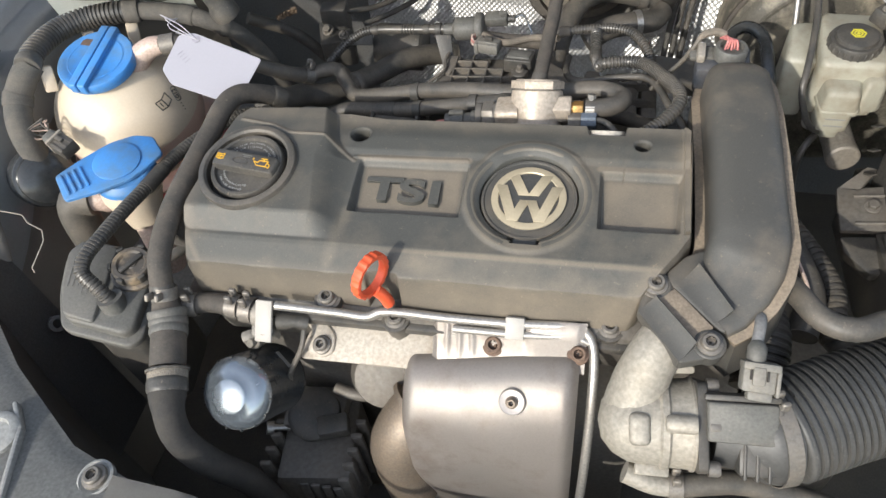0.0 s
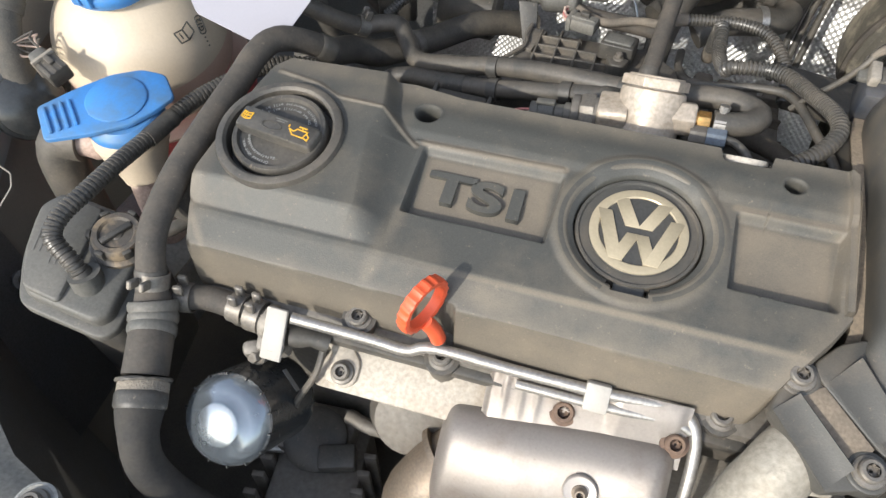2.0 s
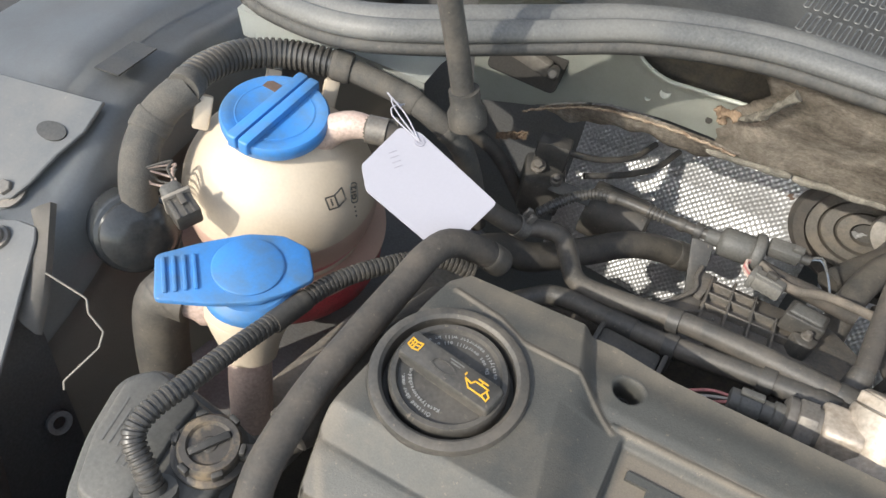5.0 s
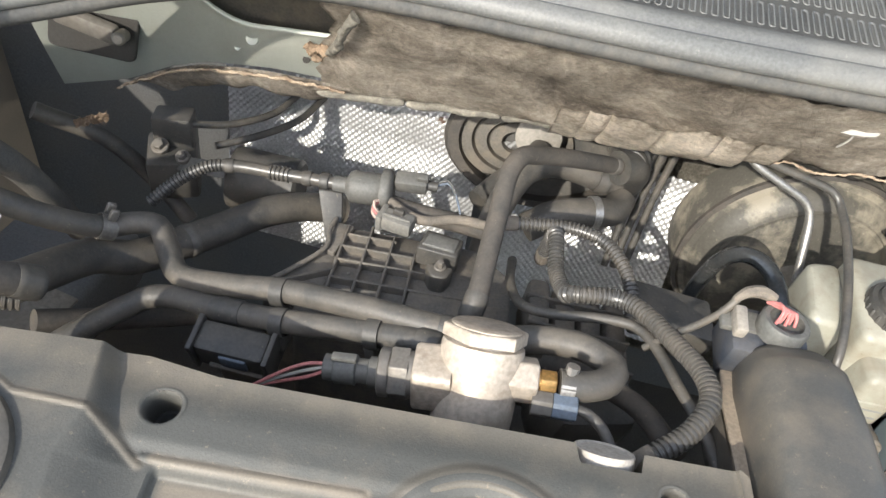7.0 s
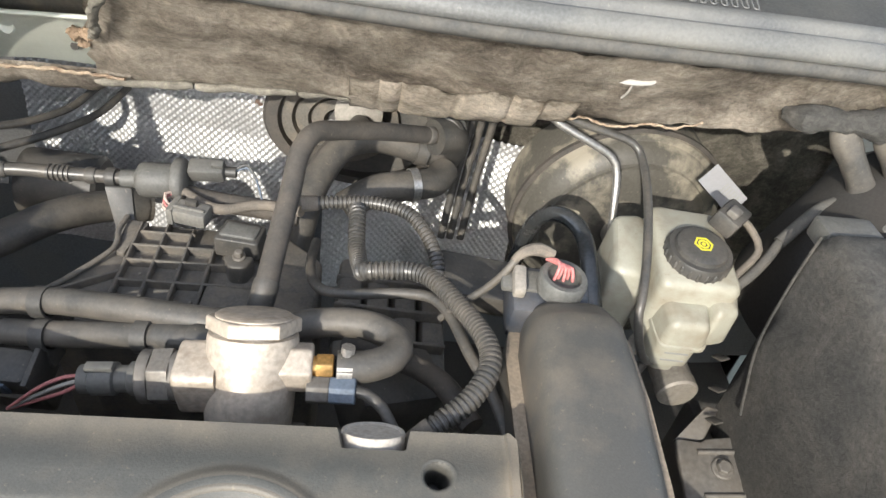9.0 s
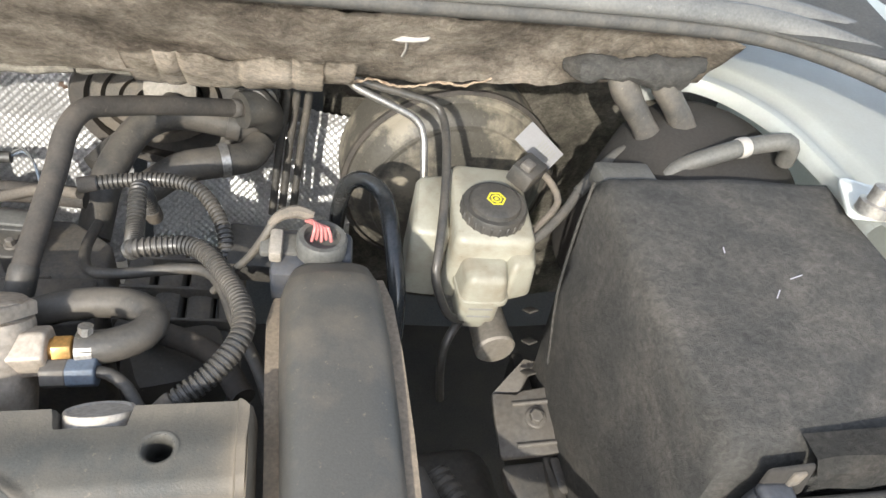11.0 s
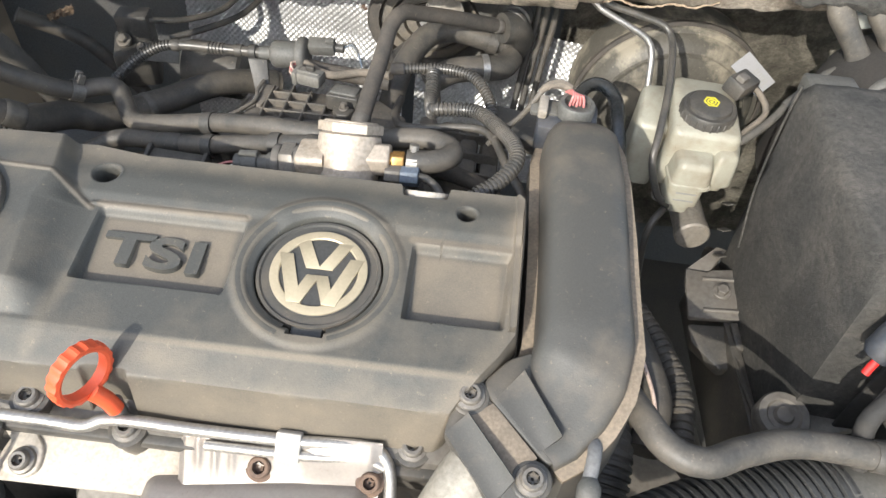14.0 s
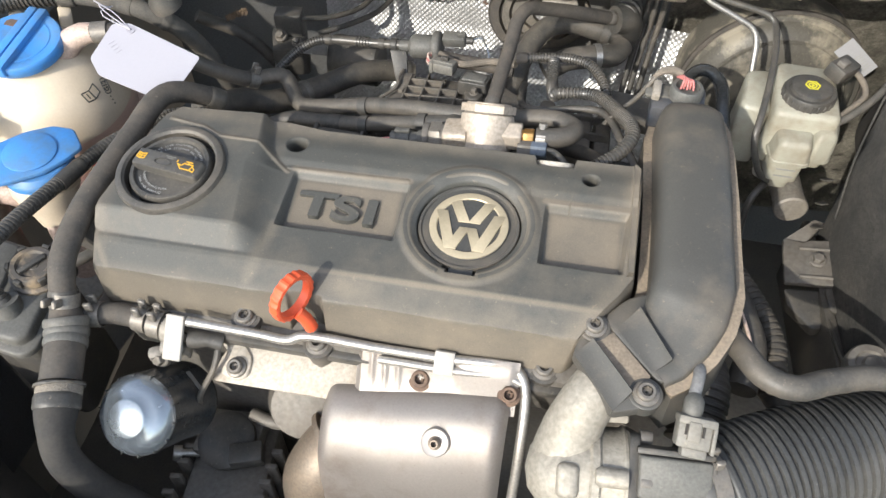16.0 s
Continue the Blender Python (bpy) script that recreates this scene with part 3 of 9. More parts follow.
def cover_height(u, v):
    """The height of the cover's skin above its plane."""
    h = np.full_like(u, 0.004)
    h = h + np.interp(v, [-0.104, -0.099, -0.088, -0.067, -0.063, 0.0], [-0.062, -0.046, -0.012, -0.0022, -0.0008, 0.0])
    h = h + 0.0025 * smooth(0.034, 0.044, v) - 0.004 * smooth(0.055, 0.080, v)
    # raised left end under the oil filler, with its slanted side and front
    foot = np.interp(v, [-0.104, -0.071, -0.032, 0.027, 0.050, 0.090], [-0.160, -0.167, -0.170, -0.170, -0.191, -0.206])
    crest = np.interp(v, [-0.104, -0.078, -0.038, 0.024, 0.046, 0.090], [-0.207, -0.204, -0.195, -0.207, -0.203, -0.214])
    hump = np.interp(v, [-0.106, -0.094, -0.084, -0.0435, -0.0405, 0.046, 0.050, 0.090], [-0.060, -0.034, -0.017, 0.0170, 0.0185, 0.0185, 0.0178, 0.0125])
    k = np.clip((foot - u) / (foot - crest), 0, 1)
    k = k + 0.06 * np.sin(math.tau * k) * -1
    h = np.where(k > 0, h + np.maximum(hump - h, 0) * k, h)
    # lettered recess and the plain recess
    def recess(h, u0, u1, v0, v1, floor0, floor1, slant):
        a = smooth(0, 0.004, u - u0) * smooth(0, 0.004, u1 + slant * (v - v0) - u) * smooth(0, 0.0035, v - v0) * smooth(0, 0.006, v1 - v)
        f = floor0 + (floor1 - floor0) * np.clip((v - v0) / (v1 - v0), 0, 1)
        return h * (1 - a) + f * a
    h = recess(h, -0.166, -0.0595, -0.029, 0.032, -0.0075, -0.001, 0.05)
    h = recess(h, 0.061, 0.1305, -0.031, 0.031, -0.0085, -0.002, 0.05)
    # dished ring round the emblem
    d = np.hypot(u, v + 0.001)
    h = h + 0.0022 * smooth(0.062, 0.056, d) * smooth(0.043, 0.050, d) * (v > -0.2)
    h = np.where(d < 0.051, h - 0.006 * smooth(0.051, 0.0445, d), h)
    h = np.where(d < 0.0448, -0.016, h)
    notch = (np.abs(u - 0.001) < 0.012) & (v < -0.04) & (v > -0.0520)
    h = np.where(notch, -0.008, h)
    # well of the oil filler
    d = np.hypot(u + 0.270, v - 0.0045)
    h = np.where(d < 0.0475, h - 0.010 * smooth(0.0475, 0.045, d), h)
    # screw holes
    for cu, cv, r in ((-0.172, 0.060, 0.0095), (0.097, 0.059, 0.0070)):
        d = np.hypot((u - cu) * 0.92, v - cv)
        h = np.where(d < r, h - 0.026 * smooth(r, r - 0.0025, d), h)
    # slot in the front edge for the dipstick
    h = h - 0.045 * smooth(0.004, 0.0, np.abs(u + 0.1225) - 0.0120) * smooth(-0.084, -0.094, v)
    # creases pressed along the raised end and over the lettered recess
    line = [(-0.297, 0.066), (-0.262, 0.060), (-0.242, 0.050), (-0.202, 0.049), (-0.172, 0.029)]
    h = h + 0.0012 * smooth(0.0026, 0.0006, to_line(u, v, line))
    h = h + 0.0010 * smooth(0.0026, 0.0006, to_line(u, v, [(-0.172, 0.0335), (-0.061, 0.0345)]))
    # lip along the right side
    h = h + 0.003 * smooth(0.132, 0.1335, u) * (v > -0.03)
    return h


def build_cover():
    cover = thing("engine_cover", on_cover(-0.09, -0.01, -0.05), "dusty dark grey plastic engine cover with raised letters", "engine cover")
    outline = [(-0.312, -0.098), (-0.305, -0.101), (-0.19, -0.103), (-0.11, -0.104), (0.084, -0.106), (0.093, -0.098), (0.105, -0.080), (0.128, -0.049), (0.138, -0.032), (0.139, 0.079), (0.135, 0.083), (0.083, 0.083), (0.081, 0.072), (0.048, 0.072), (0.046, 0.083), (-0.15, 0.083), (-0.19, 0.088), (-0.295, 0.083), (-0.305, 0.07), (-0.322, -0.05)]
    # columns between the lower and the upper outline
    poly = [Vector(p) for p in outline]
    def span(u):
        hits = []
        for a, b in zip(poly, poly[1:] + poly[:1]):
            if (a.x - u) * (b.x - u) < 0:
                hits.append(a.y + (b.y - a.y) * (u - a.x) / (b.x - a.x))
        return min(hits), max(hits)
    us = np.linspace(-0.3212, 0.1387, 440)
    nv = 190
    U, V = np.zeros((len(us), nv)), np.zeros((len(us), nv))
    for i, u in enumerate(us):
        a, b = span(u)
        U[i], V[i] = u, np.linspace(a, b, nv)
    H = cover_height(U, V)
    bm = bmesh.new()
    top = [[bm.verts.new(CF @ Vector((U[i, j], V[i, j], H[i, j]))) for j in range(nv)] for i in range(len(us))]
    for i in range(len(us) - 1):
        for j in range(nv - 1):
            bm.faces.new((top[i][j], top[i + 1][j], top[i + 1][j + 1], top[i][j + 1]))
    rim = [top[i][0] for i in range(len(us))] + top[-1][1:] + [top[i][-1] for i in range(len(us) - 2, -1, -1)] + [top[0][j] for j in range(nv - 2, 0, -1)]
    last = rim
    for drop, out in ((0.004, 0.0015), (0.022, 0.003), (0.030, 0.003)):
        low = []
        for v in rim:
            q = CF.inverted() @ v.co
            side = Vector((q.x + 0.09, q.y + 0.01, 0)).normalized() * out
            low.append(bm.verts.new(CF @ Vector((q.x + side.x, q.y + side.y, q.z - drop))))
        for i in range(len(rim)):
            j = (i + 1) % len(rim)
            bm.faces.new((last[i], last[j], low[j], low[i]))
        last = low
    shell = part("cover_shell", bm, M_COVER, cover, sharp=32)
    inv = CF.inverted()
    at = place_of(cover)
    flat = np.array([tuple(inv @ (v.co + at)) for v in shell.data.vertices])
    layer = shell.data.attributes.new("dust", "FLOAT", "POINT")
    layer.data.foreach_set("value", cover_dust(flat[:, 0], flat[:, 1]).astype(np.float32))
    # rolled rims round the emblem, the filler and the screw holes
    def rim(cu, cv, prof, a0, a1, n, name, squash=1.0):
        rows = []
        for i in range(n + 1):
            a = radians(a0 + (a1 - a0) * i / n)
            row = []
            for r, lift in prof:
                pu, pv = cu + r * math.cos(a) * squash, cv + r * math.sin(a)
                base = float(cover_height(np.array([cu + prof[-1][0] * math.cos(a) * squash]), np.array([cv + prof[-1][0] * math.sin(a)]))[0])
                row.append(on_cover(pu, pv, base + lift))
            rows.append(row)
        b2 = bmesh.new()
        grid_faces(b2, rows, False)
        part(name, b2, M_COVER, cover, sharp=60)
    rim(0.0, -0.001, ((0.0446, -0.018), (0.0446, -0.0052), (0.0456, -0.0042), (0.0505, -0.0006), (0.0530, 0.0004), (0.0555, 0.0003)), -72, 252, 90, "emblem_rim")
    for cu, cv, r in ((-0.172, 0.060, 0.0095), (0.097, 0.059, 0.0070)):
        rim(cu, cv, ((r - 0.0012, -0.024), (r - 0.0010, -0.003), (r - 0.0002, -0.0006), (r + 0.0008, 0.0005), (r + 0.0022, 0.0003)), 0, 360, 40, "hole_rim", 1.08)
    # raised letters
    m = CF @ pose(-0.1135, 0.0005, -0.005)
    for ch, du in (("T", -0.0235), ("S", 0.004), ("I", 0.0265)):
        bm = letters(ch, 0.047, 0.0048, m @ pose(du, -0.0015 - du * 0.03, 0.0) @ Matrix.Diagonal((1.22, 0.74, 1, 1)))
        part("letter", bm, M_COVER, cover, "raised letter " + ch, smooth=False)
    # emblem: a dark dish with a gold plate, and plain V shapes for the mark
    e = CF @ pose(0, -0.001, 0) @ Matrix.Diagonal((0.94, 0.94, 1, 1))
    dish = part("emblem_dish", lathe([(0.0465, -0.014), (0.0465, -0.002), (0.0455, 0.0), (0.0435, 0.0), (0.0425, -0.0015), (0.0001, -0.0015)], e, seg=64), M_DUCT, cover, "round dark grey emblem dish")
    part("emblem_tab", box((0.022, 0.012, 0.006), e @ pose(0.001, -0.0475, -0.004), None, 0.001), M_DARKMARK, cover)
    part("emblem_plate", lathe([(0.0362, -0.0014), (0.0362, -0.0004), (0.0358, 0.0), (0.030, 0.0005), (0.0001, 0.0012)], e, seg=64), M_DARKMARK, cover, "round dark plate of the emblem")
    ring = lathe([(0.0358, -0.001), (0.0358, 0.0016), (0.0345, 0.0020), (0.0295, 0.0020), (0.0288, 0.0014), (0.0288, -0.001)], e, seg=64, cap=False)
    part("emblem_ring", ring, M_GOLD, cover, "dull gold ring of the emblem")

    def bar(a, b, w, high):
        a, b = Vector(a), Vector(b)
        return prism([(a.x - w, a.y), (a.x + w, a.y), (b.x + w, b.y), (b.x - w, b.y)], 0.0, high, e, None, r=0, edge=0.0003)
    strokes = [((-0.0165, 0.0262), (-0.0045, 0.0022), 0.0054), ((0.0165, 0.0262), (0.0045, 0.0022), 0.0054),
               ((-0.0268, 0.0130), (-0.0125, -0.0275), 0.0052), ((-0.0125, -0.0275), (-0.0030, -0.0035), 0.0048),
               ((0.0030, -0.0035), (0.0125, -0.0275), 0.0048), ((0.0125, -0.0275), (0.0268, 0.0130), 0.0052)]
    for k, (a, b, w) in enumerate(strokes):
        part("emblem_stroke", bar(a, b, w, 0.0019 + 0.00012 * k), M_GOLD, cover, "dull gold stroke of the emblem")
    for u, v in ((-0.172, 0.060), (0.097, 0.059)):
        part("hole_grommet", lathe([(0.0095, -0.024), (0.0095, -0.017), (0.006, -0.016), (0.004, -0.019), (0.0001, -0.019)], CF @ pose(u, v, 0.0)), M_DARKMARK, cover)
    # oil filler cap in its collar
    cap = thing("oil_filler", on_cover(-0.270, 0.0045, 0.008), "black plastic oil filler cap with a grip bar and printed symbols", "oil cap")
    o = CF @ pose(-0.270, 0.0045, 0.0)
    part("collar", lathe([(0.0492, 0.002), (0.0490, 0.0190), (0.0478, 0.0225), (0.0455, 0.0235), (0.0425, 0.0235), (0.0405, 0.0215), (0.0400, 0.008), (0.0395, 0.002)], o, seg=56, cap=False), M_RUBBER, cap, "thick black rubber collar")
    part("disc", lathe([(0.0365, 0.004), (0.0365, 0.020), (0.0350, 0.0225), (0.0320, 0.0225), (0.0305, 0.0195), (0.0001, 0.0185)], o, seg=56), M_BLACK, cap)
    rot = o @ pose(0, 0, 0, 0, 0, -8)
    grip = part("grip", prism([(-0.0335, -0.0095), (0.0335, -0.0095), (0.0345, 0.0095), (-0.0345, 0.0095)], 0.016, 0.0285, rot, None, 0.003, 0.0025, 0.001), M_BLACK, cap, "raised grip bar")
    flat = rot @ pose(0, 0, 0.0287)
    def drawn(name, runs, label):
        """Line drawing on the grip: each run is a chain of points."""
        bm = bmesh.new()
        for run in runs:
            for (x0, y0), (x1, y1) in zip(run, run[1:]):
                ln = math.hypot(x1 - x0, y1 - y0)
                box((ln + 0.0008, 0.0009, 0.0004), flat @ pose((x0 + x1) / 2, (y0 + y1) / 2, 0, 0, 0, math.degrees(math.atan2(y1 - y0, x1 - x0))), bm, 0)
        part(name, bm, M_YELLOW, grip, label, smooth=False)
    drawn("oil_can_symbol", [[(0.0105, 0.0012), (0.0150, -0.0030), (0.0240, -0.0030), (0.0255, 0.0028), (0.0165, 0.0028), (0.0150, 0.0002), (0.0105, 0.0012)], [(0.0205, 0.0028), (0.0205, 0.0052)], [(0.0175, 0.0052), (0.0235, 0.0052)], [(0.0255, 0.0010), (0.0282, -0.0010), (0.0282, -0.0040), (0.0250, -0.0030)], [(0.0092, 0.0030), (0.0092, 0.0042)]], "yellow oil can symbol")
    drawn("book_symbol", [[(-0.0300, -0.0018), (-0.0300, 0.0036), (-0.0262, 0.0026), (-0.0262, -0.0028), (-0.0300, -0.0018)], [(-0.0262, 0.0026), (-0.0225, 0.0036), (-0.0225, -0.0018), (-0.0262, -0.0028)], [(-0.0288, 0.0008), (-0.0275, 0.0004)], [(-0.0250, 0.0004), (-0.0238, 0.0008)], [(-0.0281, 0.0020), (-0.0281, -0.0010)]], "yellow book symbol")
    part("oval_mark", lathe([(0.0042, -0.0002), (0.0042, 0.0003), (0.0035, 0.0003), (0.0035, -0.0002)], flat @ pose(-0.004, -0.0010, 0, 0, 0, 0) @ Matrix.Diagonal((2.1, 0.9, 1, 1)), seg=32, cap=False), M_BLACK, grip, "plain moulded oval mark")
    for k in range(2):
        part("print_line", box((0.010 - 0.003 * k, 0.0008, 0.0003), flat @ pose(0.001, 0.0062 - 0.0018 * k, 0), None, 0), M_FAINT, grip, smooth=False)
    # rings of print
    for line, rad, mid, inward in (("catalytic converter will be damaged!", 0.0275, 100, True), ("Do not overfill oil or", 0.0232, 88, True), ("\u00d6lstand \u00fcber max.", 0.0275, 240, False), ("Katalysatorsch\u00e4den!", 0.0232, 238, False)):
        part("print_line", arc_text(line, rad, mid, 0.0033, inward, o, 0.0200), M_GREYPRINT, cap, "curved line of small grey print", smooth=False)
    return cover


build_cover()

# ---- intake duct on the cover's right side ----


def duct_section(c, head, half, high, drop, n=18, lip=0.0078, rise=0.016):
    """One cross-section of the duct: a domed top between two flat lips, the outer lip higher by rise. head: the way it runs, in degrees from -y towards -x."""
    a = radians(head)
    side = Vector((math.cos(a), -math.sin(a), 0))
    c = Vector(c)
    rise = rise * min(1.0, high / 0.034)
    up = Vector((0, 0, rise))
    out = [c - side * (half + lip) + Vector((0, 0, -drop)), c - side * (half + lip), c - side * half]
    for i in range(1, n):
        t = math.pi * i / n
        x, z = -math.cos(t), math.sin(t)
        x, z = math.copysign(abs(x) ** 0.62, x), z ** 0.55
        base = rise * (x + 1) / 2
        out.append(c + side * half * x + Vector((0, 0, base + (high - base) * z)))
    out += [c + side * half + up, c + side * (half + lip) + up, c + side * (half + lip) + Vector((0, 0, -drop))]
    return out


def build_duct():
    duct = thing("intake_duct", (0.18, 0.02, -0.06), "dusty black plastic intake duct beside the engine cover", "intake duct")
    secs = [((0.182, 0.176, -0.002), 0, 0.022, 0.012), ((0.182, 0.170, 0.0), 0, 0.026, 0.034), ((0.182, 0.150, 0.001), 0, 0.030, 0.043), ((0.183, 0.110, -0.001), 0, 0.031, 0.042), ((0.184, 0.06, -0.008), 0, 0.031, 0.040),
            ((0.184, 0.01, -0.017), 0, 0.031, 0.038), ((0.184, -0.03, -0.025), 6, 0.032, 0.037), ((0.179, -0.052, -0.031), 22, 0.032, 0.034), ((0.172, -0.066, -0.036), 36, 0.031, 0.026), ((0.161, -0.080, -0.043), 47, 0.029, 0.020), ((0.150, -0.088, -0.047), 49, 0.027, 0.019)]
    bm = bmesh.new()
    rings = []
    fine = []
    for a, b in zip(secs, secs[1:]):
        for k in range(4):
            t = k / 4
            fine.append((Vector(a[0]).lerp(Vector(b[0]), t), a[1] + (b[1] - a[1]) * t, a[2] + (b[2] - a[2]) * t, a[3] + (b[3] - a[3]) * t))
    fine.append((Vector(secs[-1][0]), *secs[-1][1:]))
    for c, hd, hf, hi in fine:
        rings.append(duct_section(c, hd, hf, hi, 0.035))
    grid_faces(bm, rings, True, True)
    part("duct_body", bm, M_DUCT, duct, sharp=50)
    # dusty lips down both sides
    for s in (0, 1):
        pts = [r[-2] if s else r[1] for r in rings[3:]]
        inner = [r[-3] if s else r[2] for r in rings[3:]]
        b2 = bmesh.new()
        up = Vector((0, 0, 0.0022))
        grid_faces(b2, [[p + up - Vector((0, 0, 0.004)), p + up, q + up, q + up - Vector((0, 0, 0.004))] for p, q in zip(pts, inner)])
        part("lip", b2, M_DUSTY, duct, "lip thick with pale dust")
    # joint to the elbow: a two-eared flange with a ramp on either side of its channel
    n = Vector((0, -0.25, 0.97)).normalized()
    f = Vector((0.70, -0.60, -0.37)).normalized()
    y = n.cross(f).normalized()
    f = y.cross(n).normalized()
    J = Matrix.Translation((0.134, -0.0965, -0.030)) @ Matrix((f, y, n)).transposed().to_4x4()
    part("flange", prism([(-0.0275, -0.0230), (-0.0421, 0.0030), (-0.0415, 0.0100), (-0.0340, 0.0134), (0.0304, 0.0092), (0.0385, 0.0020), (0.0370, -0.0080), (0.0250, -0.0302)], -0.014, 0.0, J, None, 0.004), M_DUCT, duct)
    part("lower_ramp", ramp([(-0.0264, -0.0234), (0.0243, -0.0298)], [(-0.0255, -0.0052), (0.0230, -0.0114)], (0.0012, 0.0065, 0.0105), -0.008, J), M_DUCT, duct, sharp=45)
    part("upper_ramp", ramp([(-0.0223, 0.0160), (0.0196, 0.0136)], [(-0.0238, 0.0409), (0.0224, 0.0280)], (0.0018, 0.0075, 0.0125), -0.012, J), M_DUCT, duct, sharp=45)
    part("duct_lip", prism([(-0.0360, 0.0170), (-0.0254, 0.0128), (0.0290, 0.0120), (0.0330, 0.0240), (0.030, 0.052), (-0.030, 0.058), (-0.037, 0.040)], -0.016, 0.0015, J, None, 0.005), M_DUCT, duct)
    part("channel", wedge([(-0.0250, -0.0045), (0.0228, -0.0105), (0.0215, 0.0108), (-0.0215, 0.0128)], -0.006, (0.0010, 0.0010, 0.0014, 0.0014), J), M_DUSTY, duct, "dusty channel between the ramps")
    for a, b in ((-0.0340, 0.0041), (0.0288, -0.0015)):
        part("screw_boss", lathe([(0.0125, -0.014), (0.0125, 0.0008), (0.0115, 0.0016), (0.0105, 0.0016)], J @ pose(a, b, 0), seg=28), M_DUCT, duct)
        torx_bolt("screw", J @ Vector((a, b, 0.0012)), n, duct, r=0.0102)
    return duct


build_duct()
for p in ((-0.178, -0.090, -0.058), (0.079, -0.086, -0.068), (-0.113, -0.095, -0.073)):
    bm = lathe([(0.012, -0.02), (0.012, -0.008), (0.013, -0.006), (0.013, 0.0), (0.009, 0.001)], frame_at(p, (0, -0.25, 1)), seg=24)
    solo("rubber_bush", bm, M_RUBBER, "black rubber bush under a cover screw", "bush", "cover bushes")
    torx_bolt("cover_screw", p, (0, -0.25, 1), r=0.0105)

# ---- dipstick ----


def build_dipstick():
    st = thing("dipstick", (-0.112, -0.090, -0.09), "orange plastic oil dipstick with a ribbed pull ring", "dipstick")
    c = Vector((-0.1252, -0.0965, -0.011))
    m = frame_at(c, (0.90, -0.42, -0.10), (0.1, 0.1, 1))
    rings = []
    n = 72
    for i in range(n):
        a = 2 * math.pi * i / n
        bump = 0.0008 if (i // 2) % 2 else 0.0
        ring = []
        for x, z in ((-0.0014, -0.0060), (0.0005, -0.0074), (0.0026 + bump, -0.0066), (0.0032 + bump, 0.0), (0.0026 + bump, 0.0066), (0.0005, 0.0074), (-0.0014, 0.0060)):
            ring.append(m @ Vector(((0.0172 + x) * math.cos(a), (0.0195 + x) * math.sin(a), z * 0.62)))
        rings.append(ring)
    bm = bmesh.new()
    grid_faces(bm, rings + [rings[0]], True, False)
    bmesh.ops.remove_doubles(bm, verts=bm.verts, dist=1e-5)
    part("pull_ring", bm, M_ORANGE, st, "orange ribbed pull ring", sharp=25)
    part("stem", tube([c + Vector((0.001, 0.000, -0.019)), (-0.119, -0.0945, -0.040), (-0.116, -0.0935, -0.052)], 0.0056), M_ORANGE, st, "orange stem")
    part("guide_tube", tube([(-0.118, -0.0905, -0.048), (-0.109, -0.098, -0.14)], 0.0055), M_DARKMETAL, st, "dark steel guide tube")


build_dipstick()

# ---- front of the engine ----


